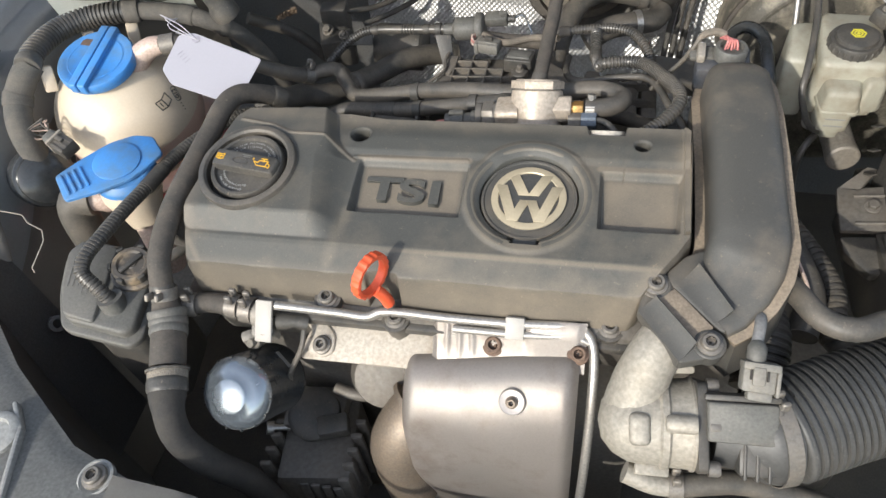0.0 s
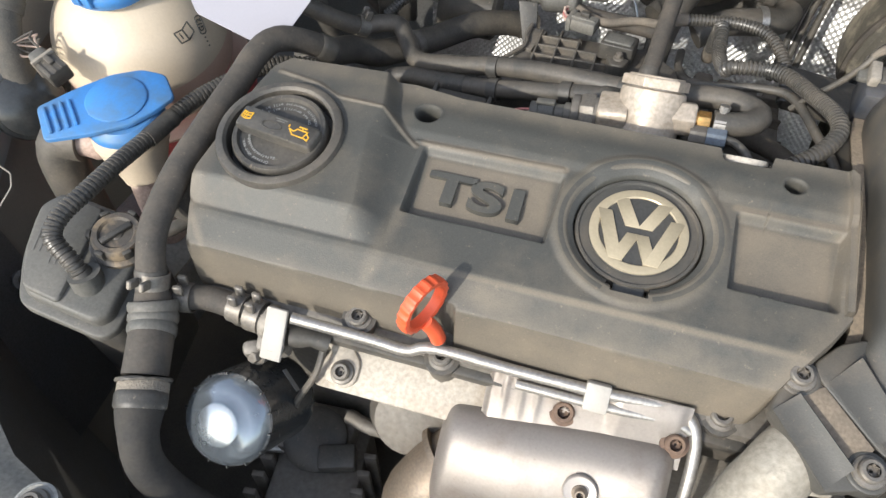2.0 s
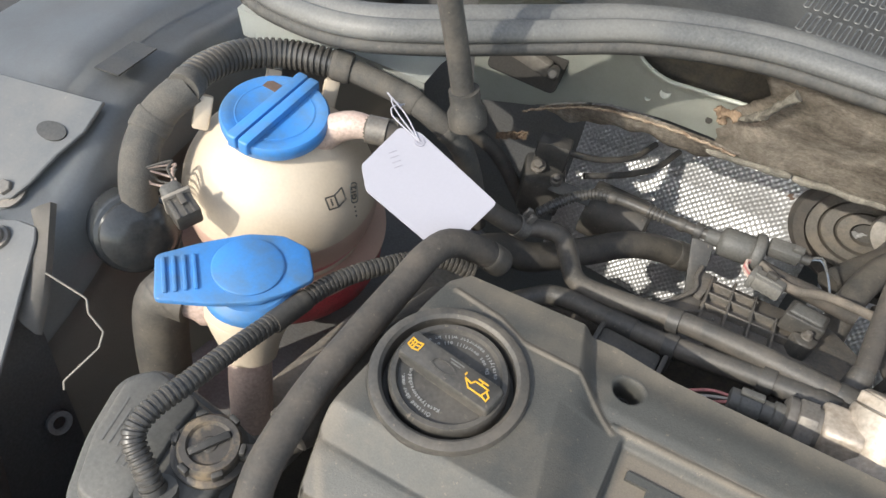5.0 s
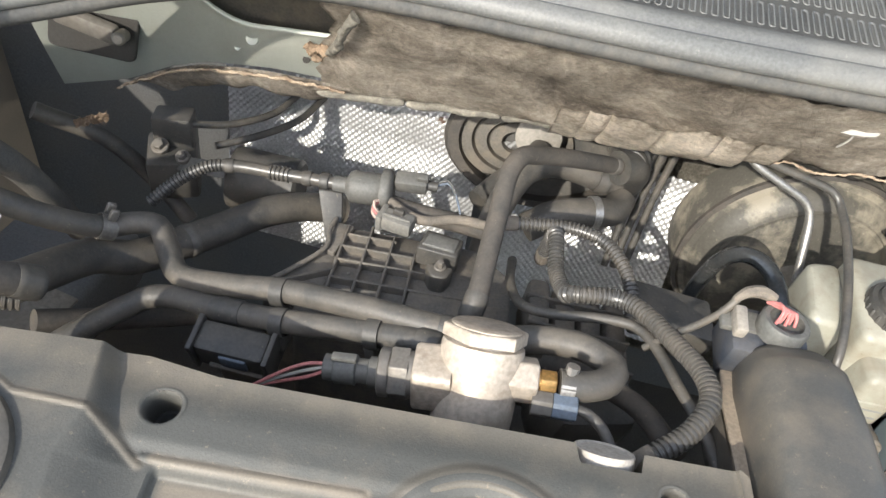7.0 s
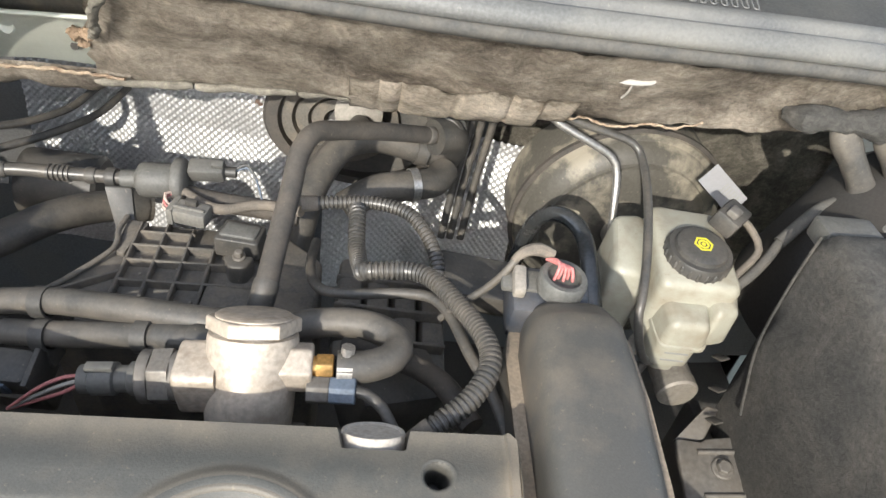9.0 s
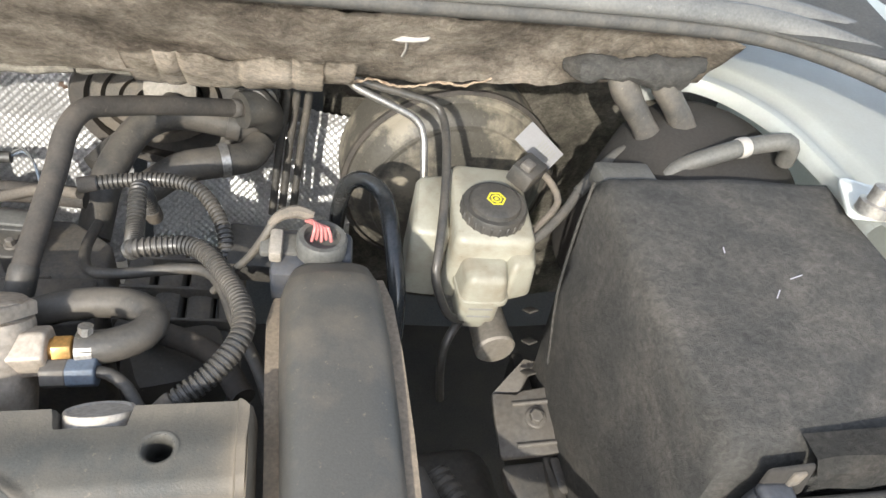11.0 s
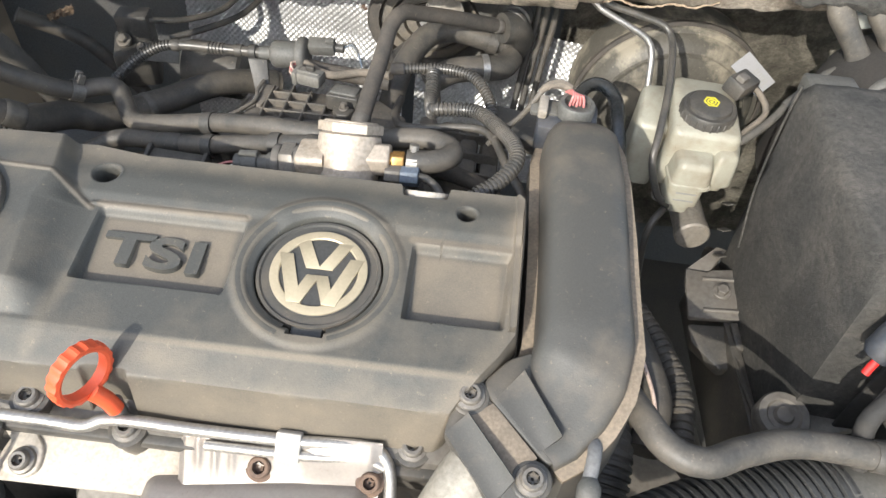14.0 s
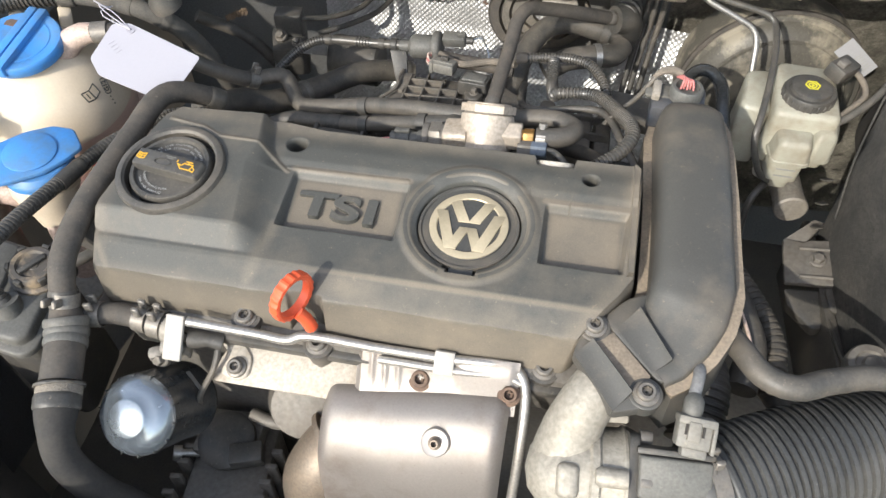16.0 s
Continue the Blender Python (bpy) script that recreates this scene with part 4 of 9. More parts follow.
def build_heat_shield():
    sh = thing("heat_shield", (-0.02, -0.146, -0.332), "brushed steel exhaust heat shield, stained and slightly dented", "heat shield")
    prof = [(-0.109, -0.105), (-0.115, -0.101), (-0.124, -0.099), (-0.137, -0.102), (-0.152, -0.113), (-0.165, -0.130), (-0.173, -0.155), (-0.177, -0.19), (-0.176, -0.23), (-0.170, -0.28), (-0.160, -0.34)]
    prof = [(p.y, p.z) for p in spline([(0, y, z) for y, z in prof], 0.006)]
    rings = []
    n = 40
    for i in range(n + 1):
        s = i / n
        ring = []
        for y, z in prof:
            x = -0.104 + 0.160 * s + 0.012 * (z + 0.1)
            edge = min(s, 1 - s)
            roll = 0.010 * (1 - min(1, edge / 0.07)) ** 2
            dent = 0.0012 * math.sin(9 * s + 40 * z) + 0.002 * math.exp(-((s - 0.16) ** 2 + (z + 0.17) ** 2 * 30) * 60)
            tilt = 0.026 * (s - 0.5)
            ring.append(Vector((x, y + 0.004 + roll + dent, 0.008 + z - roll * 0.9 + tilt * (1 if z > -0.12 else max(0.0, 1 - (-0.12 - z) / 0.1)))))
        rings.append(ring)
    bm = bmesh.new()
    grid_faces(bm, rings, False)
    bmesh.ops.solidify(bm, geom=bm.faces[:], thickness=0.0012)
    part("shell", bm, M_SHIELD, sh, sharp=50)
    # crimped flange above the shell: ribs pressed into its left half, a smooth hump on its right
    b2 = bmesh.new()
    rows = []
    for i in range(91):
        s = i / 90
        x = -0.078 + 0.138 * s
        rib = 0.0020 * max(0.0, math.sin(s * 75)) * float(smooth(0.02, 0.06, np.float64(s))) * float(smooth(0.36, 0.30, np.float64(s)))
        hump = 0.0035 * float(smooth(0.60, 0.68, np.float64(s))) * float(smooth(1.0, 0.94, np.float64(s)))
        top = -0.067 + 0.010 * s - 0.006 * float(smooth(0.04, 0.0, np.float64(s)))
        rows.append([Vector((x, -0.089, top - 0.004)), Vector((x, -0.092, top)), Vector((x, -0.095 - rib - hump, top - 0.004)), Vector((x, -0.100 - rib - hump, top - 0.012)), Vector((x, -0.107 - rib * 0.8 - hump * 0.5, top - 0.022)), Vector((x, -0.114, top - 0.030)), Vector((x, -0.120, top - 0.036))])
    grid_faces(b2, rows, False)
    bmesh.ops.solidify(b2, geom=b2.faces[:], thickness=0.0012)
    part("crimped_flange", b2, M_SHIELD, sh, "crimped bright steel flange")
    part("screw_dish", lathe([(0.0120, -0.004), (0.0116, -0.0012), (0.0108, -0.0004), (0.0096, -0.0010), (0.0001, -0.0012)], frame_at((0.001, -0.1525, -0.0985), (0, -0.62, 0.78)), seg=36), M_SHIELD, sh, "shallow pressed ring round the screw")
    torx_bolt("screw", (0.001, -0.1520, -0.0995), (0, -0.62, 0.78), sh, r=0.0056, material=M_EXHAUST, label="browned star screw")
    torx_bolt("screw", (-0.021, -0.1040, -0.0850), (0, -0.6, 0.8), sh, r=0.0108, material=M_RUST, label="rusty star screw")
    torx_bolt("screw", (0.0540, -0.1080, -0.0800), (0, -0.6, 0.8), sh, r=0.0100, material=M_RUST, label="rusty star screw")


build_heat_shield()


def build_front_pipe():
    pipe = thing("coolant_pipe", (0.06, -0.1, -0.2), "thin bright steel coolant pipe along the engine front", "pipe")
    pts = [(-0.222, -0.108, -0.052), (-0.165, -0.103, -0.061), (-0.137, -0.102, -0.064), (-0.118, -0.097, -0.060), (-0.06, -0.095, -0.064), (0.0, -0.094, -0.0645), (0.045, -0.092, -0.0635), (0.059, -0.094, -0.067), (0.067, -0.106, -0.079), (0.068, -0.136, -0.115), (0.066, -0.165, -0.19), (0.062, -0.18, -0.28)]
    part("tube", tube(pts, 0.0043, seg=14, step=0.004), M_STEEL, pipe)
    part("lower_tube", tube([(p[0] + 0.003, p[1] - 0.0065, p[2] - 0.0062) for p in pts[4:8]], 0.0036, seg=12), M_STEEL, pipe)
    for c, s, rz in (((-0.236, -0.115, -0.069), (0.017, 0.004, 0.040), 0), ((-0.002, -0.097, -0.0665), (0.017, 0.008, 0.020), 0)):
        part("bracket_clip", box(s, pose(*c, -42, 0, rz), None, 0.0015), M_CLIP, pipe, "pale plastic pipe clip")
    # mounting tab with its screw
    m = frame_at((-0.188, -0.112, -0.104), (0, -0.45, 0.9), (1, 0, 0))
    part("mounting_tab", prism([(-0.012, -0.011), (0.008, -0.013), (0.012, 0.004), (0.006, 0.013), (-0.010, 0.013), (-0.022, 0.002), (-0.034, -0.014), (-0.034, -0.024), (-0.022, -0.022)], -0.002, 0.0015, m, None, 0.005), M_BEIGE, pipe)
    torx_bolt("screw", (-0.187, -0.113, -0.102), (0, -0.45, 0.9), pipe, r=0.0095)


build_front_pipe()


def build_flange_plate():
    """The flat grey plate between pipe and shield."""
    pts = [(-0.066, -0.016), (0.056, -0.010), (0.064, 0.004), (0.084, 0.026), (-0.055, 0.028), (-0.064, 0.004)]
    base = Matrix.Translation((-0.142, -0.112, -0.106)) @ Matrix.Rotation(radians(28), 4, "X") @ Matrix.Rotation(radians(-2), 4, "Z")
    solo("manifold_plate", prism(pts, -0.004, 0.0, base, None, 0.005), M_BEIGE, "dull beige dusty metal plate on the exhaust side of the engine", "plate")


build_flange_plate()


def build_oil_filter():
    f = thing("oil_filter", (-0.22, -0.12, -0.20), "gloss black oil filter canister lying at a slant", "oil filter")
    tip, d = Vector((-0.255, -0.181, -0.100)), Vector((0.02, 0.68, -0.70)).normalized()
    m = frame_at(tip, d)
    r = 0.0355
    part("can", lathe([(0.0345, 0.0150), (r, 0.020), (r, 0.078), (r + 0.0012, 0.080), (r + 0.0012, 0.085), (r, 0.086), (0.02, 0.090)], m, seg=56), M_FILTER, f)
    part("domed_end", lathe([(0.0001, 0.0), (0.0155, 0.0), (0.0168, 0.0008), (0.0180, 0.0022), (0.0240, 0.0040), (0.0295, 0.0072), (0.0330, 0.0115), (0.0350, 0.0165)], m, seg=56), M_FILTEREND, f, "domed end with a flat middle that mirrors the sky")
    for k in range(14):
        a = math.tau * k / 14
        part("flute", box((0.0030, 0.0010, 0.010), m @ Matrix.Rotation(a, 4, "Z") @ pose(0.0345, 0, 0.018), None, 0.0004, 1), M_FILTER, f)
    part("print_line", box((0.020, 0.006, 0.0004), m @ pose(-0.0228, 0.0272, 0.06, 90, 0, 40), None, 0), M_GREYPRINT, f, "faint grey print")


build_oil_filter()


def build_lower_engine():
    blk = thing("engine_block", (-0.05, 0.05, -0.60), "grimy dark cast engine block deep under the cover", "engine block")
    part("crankcase", box((0.42, 0.19, 0.44), pose(-0.09, 0.03, -0.33), None, 0.015), M_DARKMETAL, blk)
    part("cylinder_head", box((0.44, 0.175, 0.07), pose(-0.09, -0.005, -0.085, 12, 0, 0), None, 0.01), M_DARKMETAL, blk)
    part("head_lip", box((0.40, 0.012, 0.012), pose(-0.10, -0.095, -0.083, 12, 0, 0), None, 0.003), M_BLACK, blk)
    # castings in the gap under the plate
    part("boss", lathe([(0.035, 0), (0.038, 0.03), (0.030, 0.046), (0.012, 0.05)], frame_at((-0.140, -0.075, -0.185), (0.1, -0.75, 0.6)), seg=28), M_DARKMETAL, blk, "dull cast boss")
    part("outlet_pipe", tube([(-0.085, -0.12, -0.17), (-0.105, -0.14, -0.185), (-0.118, -0.15, -0.22), (-0.115, -0.15, -0.30)], 0.031, seg=22), M_EXHAUST, blk, "browned exhaust outlet pipe")
    part("flange_ring", lathe([(0.030, 0), (0.036, 0.0), (0.036, 0.005), (0.030, 0.005)], frame_at((-0.098, -0.13, -0.178), (0.6, 0.5, 0.4)), seg=28), M_EXHAUST, blk)
    alt = thing("alternator", (-0.23, -0.13, -0.40), "black grimy alternator with finned housing", "alternator")
    part("housing", box((0.085, 0.10, 0.10), pose(-0.225, -0.13, -0.315, 0, 0, 8), None, 0.008), M_DARKMETAL, alt)
    part("top_plate", box((0.070, 0.05, 0.03), pose(-0.235, -0.10, -0.262, 8, 0, 5), None, 0.005), M_DARKMETAL, alt)
    for k in range(5):
        part("fin", box((0.012, 0.006, 0.09), pose(-0.180, -0.178 + 0.017 * k, -0.30, 0, 0, 8), None, 0.0015), M_DARKMETAL, alt)
        part("fin", box((0.012, 0.006, 0.09), pose(-0.272, -0.19 + 0.017 * k, -0.30, 0, 0, 8), None, 0.0015), M_DARKMETAL, alt)
    for k in range(6):
        part("slot_bar", box((0.010, 0.004, 0.050), pose(-0.255 + 0.013 * k, -0.181, -0.300, 0, 0, 8), None, 0.0012), M_DARKMETAL, alt)
    part("bearing_cap", lathe([(0.030, 0.0), (0.030, 0.008), (0.024, 0.012), (0.0001, 0.012)], frame_at((-0.232, -0.112, -0.250), (0, -0.3, 1)), seg=28), M_BLACK, alt)
    part("wiring_plug", box((0.034, 0.022, 0.020), pose(-0.205, -0.125, -0.245, 10, 0, 20), None, 0.003), M_BLACK, alt, "black wiring plug")
    part("stud", lathe([(0.004, 0), (0.004, 0.018), (0.0075, 0.018), (0.0075, 0.026)], frame_at((-0.262, -0.125, -0.262), (-0.7, -0.3, 0.3)), seg=12), M_STEEL, alt)
    lead = thing("grey_pipe_stub", (-0.18, -0.10, -0.24), "short grey metal pipe stub beside the oil filter", "pipe")
    part("stub", tube([(-0.20, -0.10, -0.205), (-0.175, -0.105, -0.205), (-0.15, -0.10, -0.21)], 0.0065), M_DARKMETAL, lead)
    part("bolt_head", lathe([(0.006, 0), (0.006, 0.012)], frame_at((-0.208, -0.095, -0.145), (-0.2, -0.6, 0.7)), seg=6), M_BOLT, lead)


build_lower_engine()


def build_throttle():
    el = thing("charge_pipe_elbow", (0.11, -0.14, -0.25), "pale dusty cast aluminium intake elbow with a bolted flange", "pipe elbow")
    part("bend", tube([(0.127, -0.098, -0.052), (0.119, -0.108, -0.056), (0.111, -0.120, -0.067), (0.106, -0.129, -0.083), (0.105, -0.138, -0.099), (0.108, -0.150, -0.118)], 0.0215, seg=32, step=0.004, flare=[(0, 0.95), (0.35, 1.0), (0.6, 1.12), (0.85, 1.40), (1, 1.45)]), M_ALU, el)
    ax = Vector((0.998, 0.06, 0.03))
    m = frame_at((0.100, -0.148, -0.112), ax, (0, -0.6, 0.8))
    part("chamber", lathe([(0.0001, -0.026), (0.016, -0.023), (0.027, -0.014), (0.0335, -0.002), (0.0355, 0.010), (0.0360, 0.022), (0.0385, 0.024), (0.0385, 0.029), (0.0365, 0.031), (0.0372, 0.046), (0.0390, 0.048), (0.0390, 0.050)], m, seg=48), M_ALU, el)
    part("pressed_boss", box((0.026, 0.017, 0.012), m @ pose(-0.002, 0.0335, 0.006, 90, 0, 0), None, 0.005, 3), M_ALU, el, "rounded raised boss")
    part("web", prism([(-0.004, 0.0), (0.030, 0.004), (0.030, 0.010), (0.010, 0.010), (-0.006, 0.022)], -0.003, 0.003, Matrix.Translation((0.118, -0.122, -0.076)) @ Matrix.Rotation(radians(52), 4, "X"), None, 0.002), M_ALU, el)
    part("screw_tunnel", lathe([(0.0001, -0.001), (0.0055, 0.0), (0.0075, 0.003), (0.0075, 0.023)], frame_at(m @ Vector((0.004, 0.0375, 0.026)), ax), seg=20), M_ALU, el)
    part("gasket_plate", prism([(-0.036, -0.034), (0.036, -0.034), (0.038, 0.036), (-0.034, 0.040)], 0.050, 0.058, m, None, 0.010, 0.002), M_BLACK, el, "black gasket plate")
    for u, v in ((-0.030, 0.030), (0.004, 0.0375), (0.034, 0.026)):
        part("stud", lathe([(0.0062, 0), (0.0062, 0.007), (0.0052, 0.009), (0.003, 0.009)], frame_at(m @ Vector((u, v, 0.058)), ax), seg=16), M_BOLT, el)
    part("lower_arm", box((0.028, 0.010, 0.006), pose(0.120, -0.182, -0.128, 30, 6, 5), None, 0.002), M_ALU, el)
    part("outlet_pipe", tube([(0.100, -0.176, -0.150), (0.125, -0.180, -0.157), (0.150, -0.177, -0.161)], 0.0098, seg=20), M_ALU, el)
    clamp("clip", (0.143, -0.178, -0.160), ax, 0.0108, el)
    body = thing("throttle_sensor", (0.18, -0.17, -0.16), "dark grey plastic sensor housing on the intake pipe", "sensor")
    hb = Matrix.Translation((0.182, -0.160, -0.073)) @ Matrix.Rotation(radians(40), 4, "X") @ Matrix.Rotation(radians(3), 4, "Z")
    part("housing", prism([(-0.026, -0.016), (0.026, -0.017), (0.026, 0.015), (-0.026, 0.015)], -0.026, 0.004, hb, None, 0.003, 0.002), M_GREYPL, body)
    part("top_flange", box((0.056, 0.005, 0.016), hb @ pose(0.0, 0.018, -0.006), None, 0.0015), M_BLACK, body)
    part("end_rib", box((0.004, 0.036, 0.014), hb @ pose(0.027, -0.002, -0.004), None, 0.001), M_BLACK, body)
    part("neck_block", box((0.030, 0.028, 0.024), pose(0.196, -0.172, -0.104, 40, 0, 3), None, 0.005), M_BLACK, body)
    for k in range(3):
        part("neck_rib", box((0.0025, 0.032, 0.027), pose(0.186 + 0.009 * k, -0.172, -0.104, 40, 0, 3), None, 0.001), M_BLACK, body)
    pm = Matrix.Translation((0.189, -0.136, -0.046)) @ Matrix.Rotation(radians(40), 4, "X") @ Matrix.Rotation(radians(-3), 4, "Z")
    plug = part("plug", box((0.024, 0.021, 0.016), pm, None, 0.002), M_PLUGGREY, body, "light grey wiring plug")
    part("shoulder", box((0.027, 0.006, 0.018), pm @ pose(0.001, 0.0095, 0.001), None, 0.0015), M_PLUGGREY, plug)
    part("latch", box((0.009, 0.014, 0.004), pm @ pose(-0.001, 0.002, 0.009), None, 0.001), M_PLUGGREY, plug)
    for dx in (-0.0065, 0.0055):
        # thin dark strips, coloured as the shade in the latch slots
        part("latch_slot", box((0.0016, 0.010, 0.002), pm @ pose(dx, 0.004, 0.0085), None, 0), M_HOLE, plug, smooth=False)
    part("side_guide", box((0.003, 0.020, 0.010), pm @ pose(0.0135, -0.002, 0.004), None, 0.001), M_PLUGGREY, plug)
    part("plug_foot", box((0.018, 0.008, 0.012), pm @ pose(0.002, -0.013, 0.0), None, 0.002), M_PLUGGREY, plug)
    part("cable_cap", tube([pm @ Vector((-0.003, 0.010, 0.0)), pm @ Vector((-0.003, 0.019, 0.002)), pm @ Vector((-0.002, 0.026, -0.004))], 0.0072, seg=18, flare=[(0, 0.8), (0.3, 1.0), (0.8, 1.0), (1, 0.7)]), M_GREYPL, plug, "grey cable cap")
    part("cable", tube([pm @ Vector((-0.003, 0.022, -0.002)), pm @ Vector((0.0, 0.045, -0.012)), (0.195, -0.06, -0.06), (0.20, -0.02, -0.10)], 0.0045, seg=14), M_LINER, plug, "wrapped black cable")
    # wide ribbed hose to the air filter
    hose("intake_hose", [(0.217, -0.143, -0.108), (0.235, -0.134, -0.106), (0.265, -0.119, -0.104), (0.305, -0.102, -0.101), (0.345, -0.087, -0.100), (0.368, -0.080, -0.100)], 0.0445, "wide black ribbed rubber intake hose", M_RIBHOSE, ribs=0.0067, depth=0.0030, seg=48, ends=((0.02, "cuff", M_RIBHOSE, 1.0, 0.010), (0.98, "cuff", M_RIBHOSE, 1.0, 0.010)))
    hose("intake_hose_cuff", [(0.166, -0.148, -0.108), (0.195, -0.148, -0.108), (0.219, -0.142, -0.108)], 0.0425, "smooth black cuff of the intake hose", M_RIBHOSE, seg=40, flare=[(0, 0.66), (0.45, 0.74), (0.7, 1), (1, 1)])
    clamp("hose_clamp", (0.210, -0.145, -0.108), (0.9, 0.3, 0.02), 0.0430)
    hose("intake_hose_neck", [(0.362, -0.082, -0.100), (0.42, -0.066, -0.101), (0.50, -0.05, -0.101)], 0.0445, "smooth black neck of the intake hose", M_GREYPL, seg=40)
    hose("vacuum_hose", [(0.219, -0.010, -0.075), (0.219, -0.037, -0.045), (0.226, -0.060, -0.036), (0.240, -0.084, -0.034), (0.262, -0.091, -0.034), (0.290, -0.078, -0.036), (0.330, -0.066, -0.038), (0.40, -0.068, -0.042)], 0.0098, "black rubber hose bent in an S over the intake hose", M_RUBBER, ends=((0.05, "end_sleeve", M_BLACK, 1.12, 0.016), (0.95, "end_sleeve", M_BLACK, 1.12, 0.016)))
    hose("ribbed_sleeve", [(0.215, 0.02, -0.14), (0.222, -0.03, -0.13), (0.215, -0.08, -0.15)], 0.024, "black ribbed sleeve under the duct", M_RUBBER, ribs=0.006, depth=0.002, seg=24)
    hose("lower_hose", [(0.146, -0.178, -0.160), (0.170, -0.172, -0.160), (0.20, -0.166, -0.164), (0.25, -0.166, -0.178), (0.32, -0.17, -0.20)], 0.0105, "black rubber hose low at the front", M_RUBBER)


build_throttle()

# ---- left side: tanks, canister, hoses ----


def build_coolant_tank():
    tank = thing("coolant_tank", (-0.495, 0.11, -0.13), "cream translucent coolant tank, a ball with a seam round it", "coolant tank")
    c = Vector((-0.513, 0.157, -0.040))
    up = Vector((0.091, -0.241, 1)).normalized()
    m = frame_at(c, up, (0, 1, 0))
    r = 0.0865
    prof = [(r * math.cos(a), 0.94 * r * math.sin(a)) for a in (radians(d) for d in range(6, 67, 4))]
    part("shell", lathe(prof + [(0.036, 0.080), (0.036, 0.086)], m, seg=64), M_TANK, tank)
    part("seam", lathe([(r * 0.85, -0.046), (r * 0.885, -0.0445), (r * 0.885, -0.0405), (r * 0.87, -0.039)], m, seg=64, cap=False), M_TANK, tank)
    part("middle_shell", lathe([(r * math.cos(a), 0.94 * r * math.sin(a)) for a in (radians(d) for d in range(-18, 9, 4))], m, seg=64, cap=False), M_TANKPINK, tank, "middle of the tank, pinkish from the coolant inside")
    prof = [(r * math.cos(a), 0.94 * r * math.sin(a)) for a in (radians(d) for d in range(-76, -15, 4))]
    part("ledge", lathe([(r * 0.87, -0.0440), (r * 1.08, -0.0465), (r * 1.12, -0.0485), (r * 1.12, -0.0515), (r * 1.08, -0.0530)], m, seg=64, cap=False), M_TANKPINK, tank, "moulded ledge under the seam")
    part("lower_body", lathe([(r * 1.08, -0.0525), (r * 1.10, -0.064), (r * 1.08, -0.090), (r * 1.00, -0.104), (r * 0.85, -0.112), (0.0001, -0.115)], m, seg=64), M_COOLANT, tank, "lower body reddened by the coolant inside")
    part("lower_shell", lathe(prof, m, seg=64), M_COOLANT, tank, "lower half reddened by the coolant inside")
    for px, py in ((-0.590, 0.107), (-0.562, 0.115), (-0.552, 0.191), (-0.504, 0.211)):
        part("lug", box((0.014, 0.008, 0.030), pose(px, py, 0.034, -15, 12, 40), None, 0.003), M_TANK, tank, "cream moulded lug")
    part("hose_stub", tube([(-0.478, 0.154, 0.026), (-0.462, 0.160, 0.040), (-0.448, 0.164, 0.047), (-0.436, 0.167, 0.048)], 0.0115, seg=20, flare=[(0, 1.4), (0.35, 1.12), (0.8, 1.0), (1, 0.85)]), M_STUB, tank, "stained pinkish hose stub")
    part("stub_clip", lathe([(0.0095, -0.005), (0.0112, -0.005), (0.0112, 0.005), (0.0095, 0.005)], frame_at((-0.428, 0.168, 0.048), (0.9, 0.3, 0.0)) @ Matrix.Diagonal((1.05, 1.05, 1.6, 1)), seg=20, cap=False), M_BOLT, tank, "steel spring clip")
    part("stub_hose", tube([(-0.440, 0.166, 0.048), (-0.420, 0.170, 0.048), (-0.395, 0.178, 0.040), (-0.375, 0.186, 0.020)], 0.0098, seg=16), M_HOSEDUST, tank, "dusty grey hose on the stub")
    # printed book, bottle and dots
    out = (Vector((-0.436, 0.1355, -0.0065)) - c).normalized()
    bk = frame_at(c + out * (r + 0.0002), out, (-0.15, 0.3, 1)) @ Matrix.Diagonal((1, 1, 0.6, 1))
    book = bk @ pose(-0.006, 0.0, 0, 0, 0, 24)
    for x, lean in ((-0.0046, -1), (0.0046, 1)):
        ring = [(x - 0.0045, -0.005 - 0.0012 * lean), (x + 0.0045, -0.005 + 0.0012 * lean), (x + 0.0045, 0.006 + 0.0012 * lean), (x - 0.0045, 0.006 - 0.0012 * lean)]
        for p, q in zip(ring, ring[1:] + ring[:1]):
            part("mark_line", tube([book @ Vector((*p, 0)), book @ Vector((*q, 0))], 0.0007, seg=6, straight=True), M_DARKMARK, tank)
    part("mark_line", letters("i", 0.009, 0.0003, book @ pose(-0.0046, 0.0008, 0)), M_DARKMARK, tank, smooth=False)
    tag = bk @ pose(0.0125, 0.0045, 0, 0, 0, 6)
    ring = round_poly([(-0.0034, -0.0085), (0.0034, -0.0085), (0.0034, 0.0085), (-0.0034, 0.0085)], 0.003, 4)
    part("mark_line", tube([tag @ Vector((p[0], p[1], 0)) for p in list(ring) + [ring[0]]], 0.0006, seg=6, straight=True), M_DARKMARK, tank)
    part("grade_letters", letters("G12", 0.0068, 0.0003, tag @ pose(0, 0, 0, 0, 0, 90)), M_DARKMARK, tank, smooth=False)
    for k in range(3):
        part("mark_dot", lathe([(0.0009, -0.0004), (0.0009, 0.0004)], bk @ pose(0.0135 + 0.0008 * k, -0.0075 - 0.0040 * k, 0), seg=8), M_DARKMARK, tank)
    k = frame_at(c + up * 0.084, up, (0.25, 1, 0.1)) @ Matrix.Diagonal((1.07, 1.07, 0.72, 1))
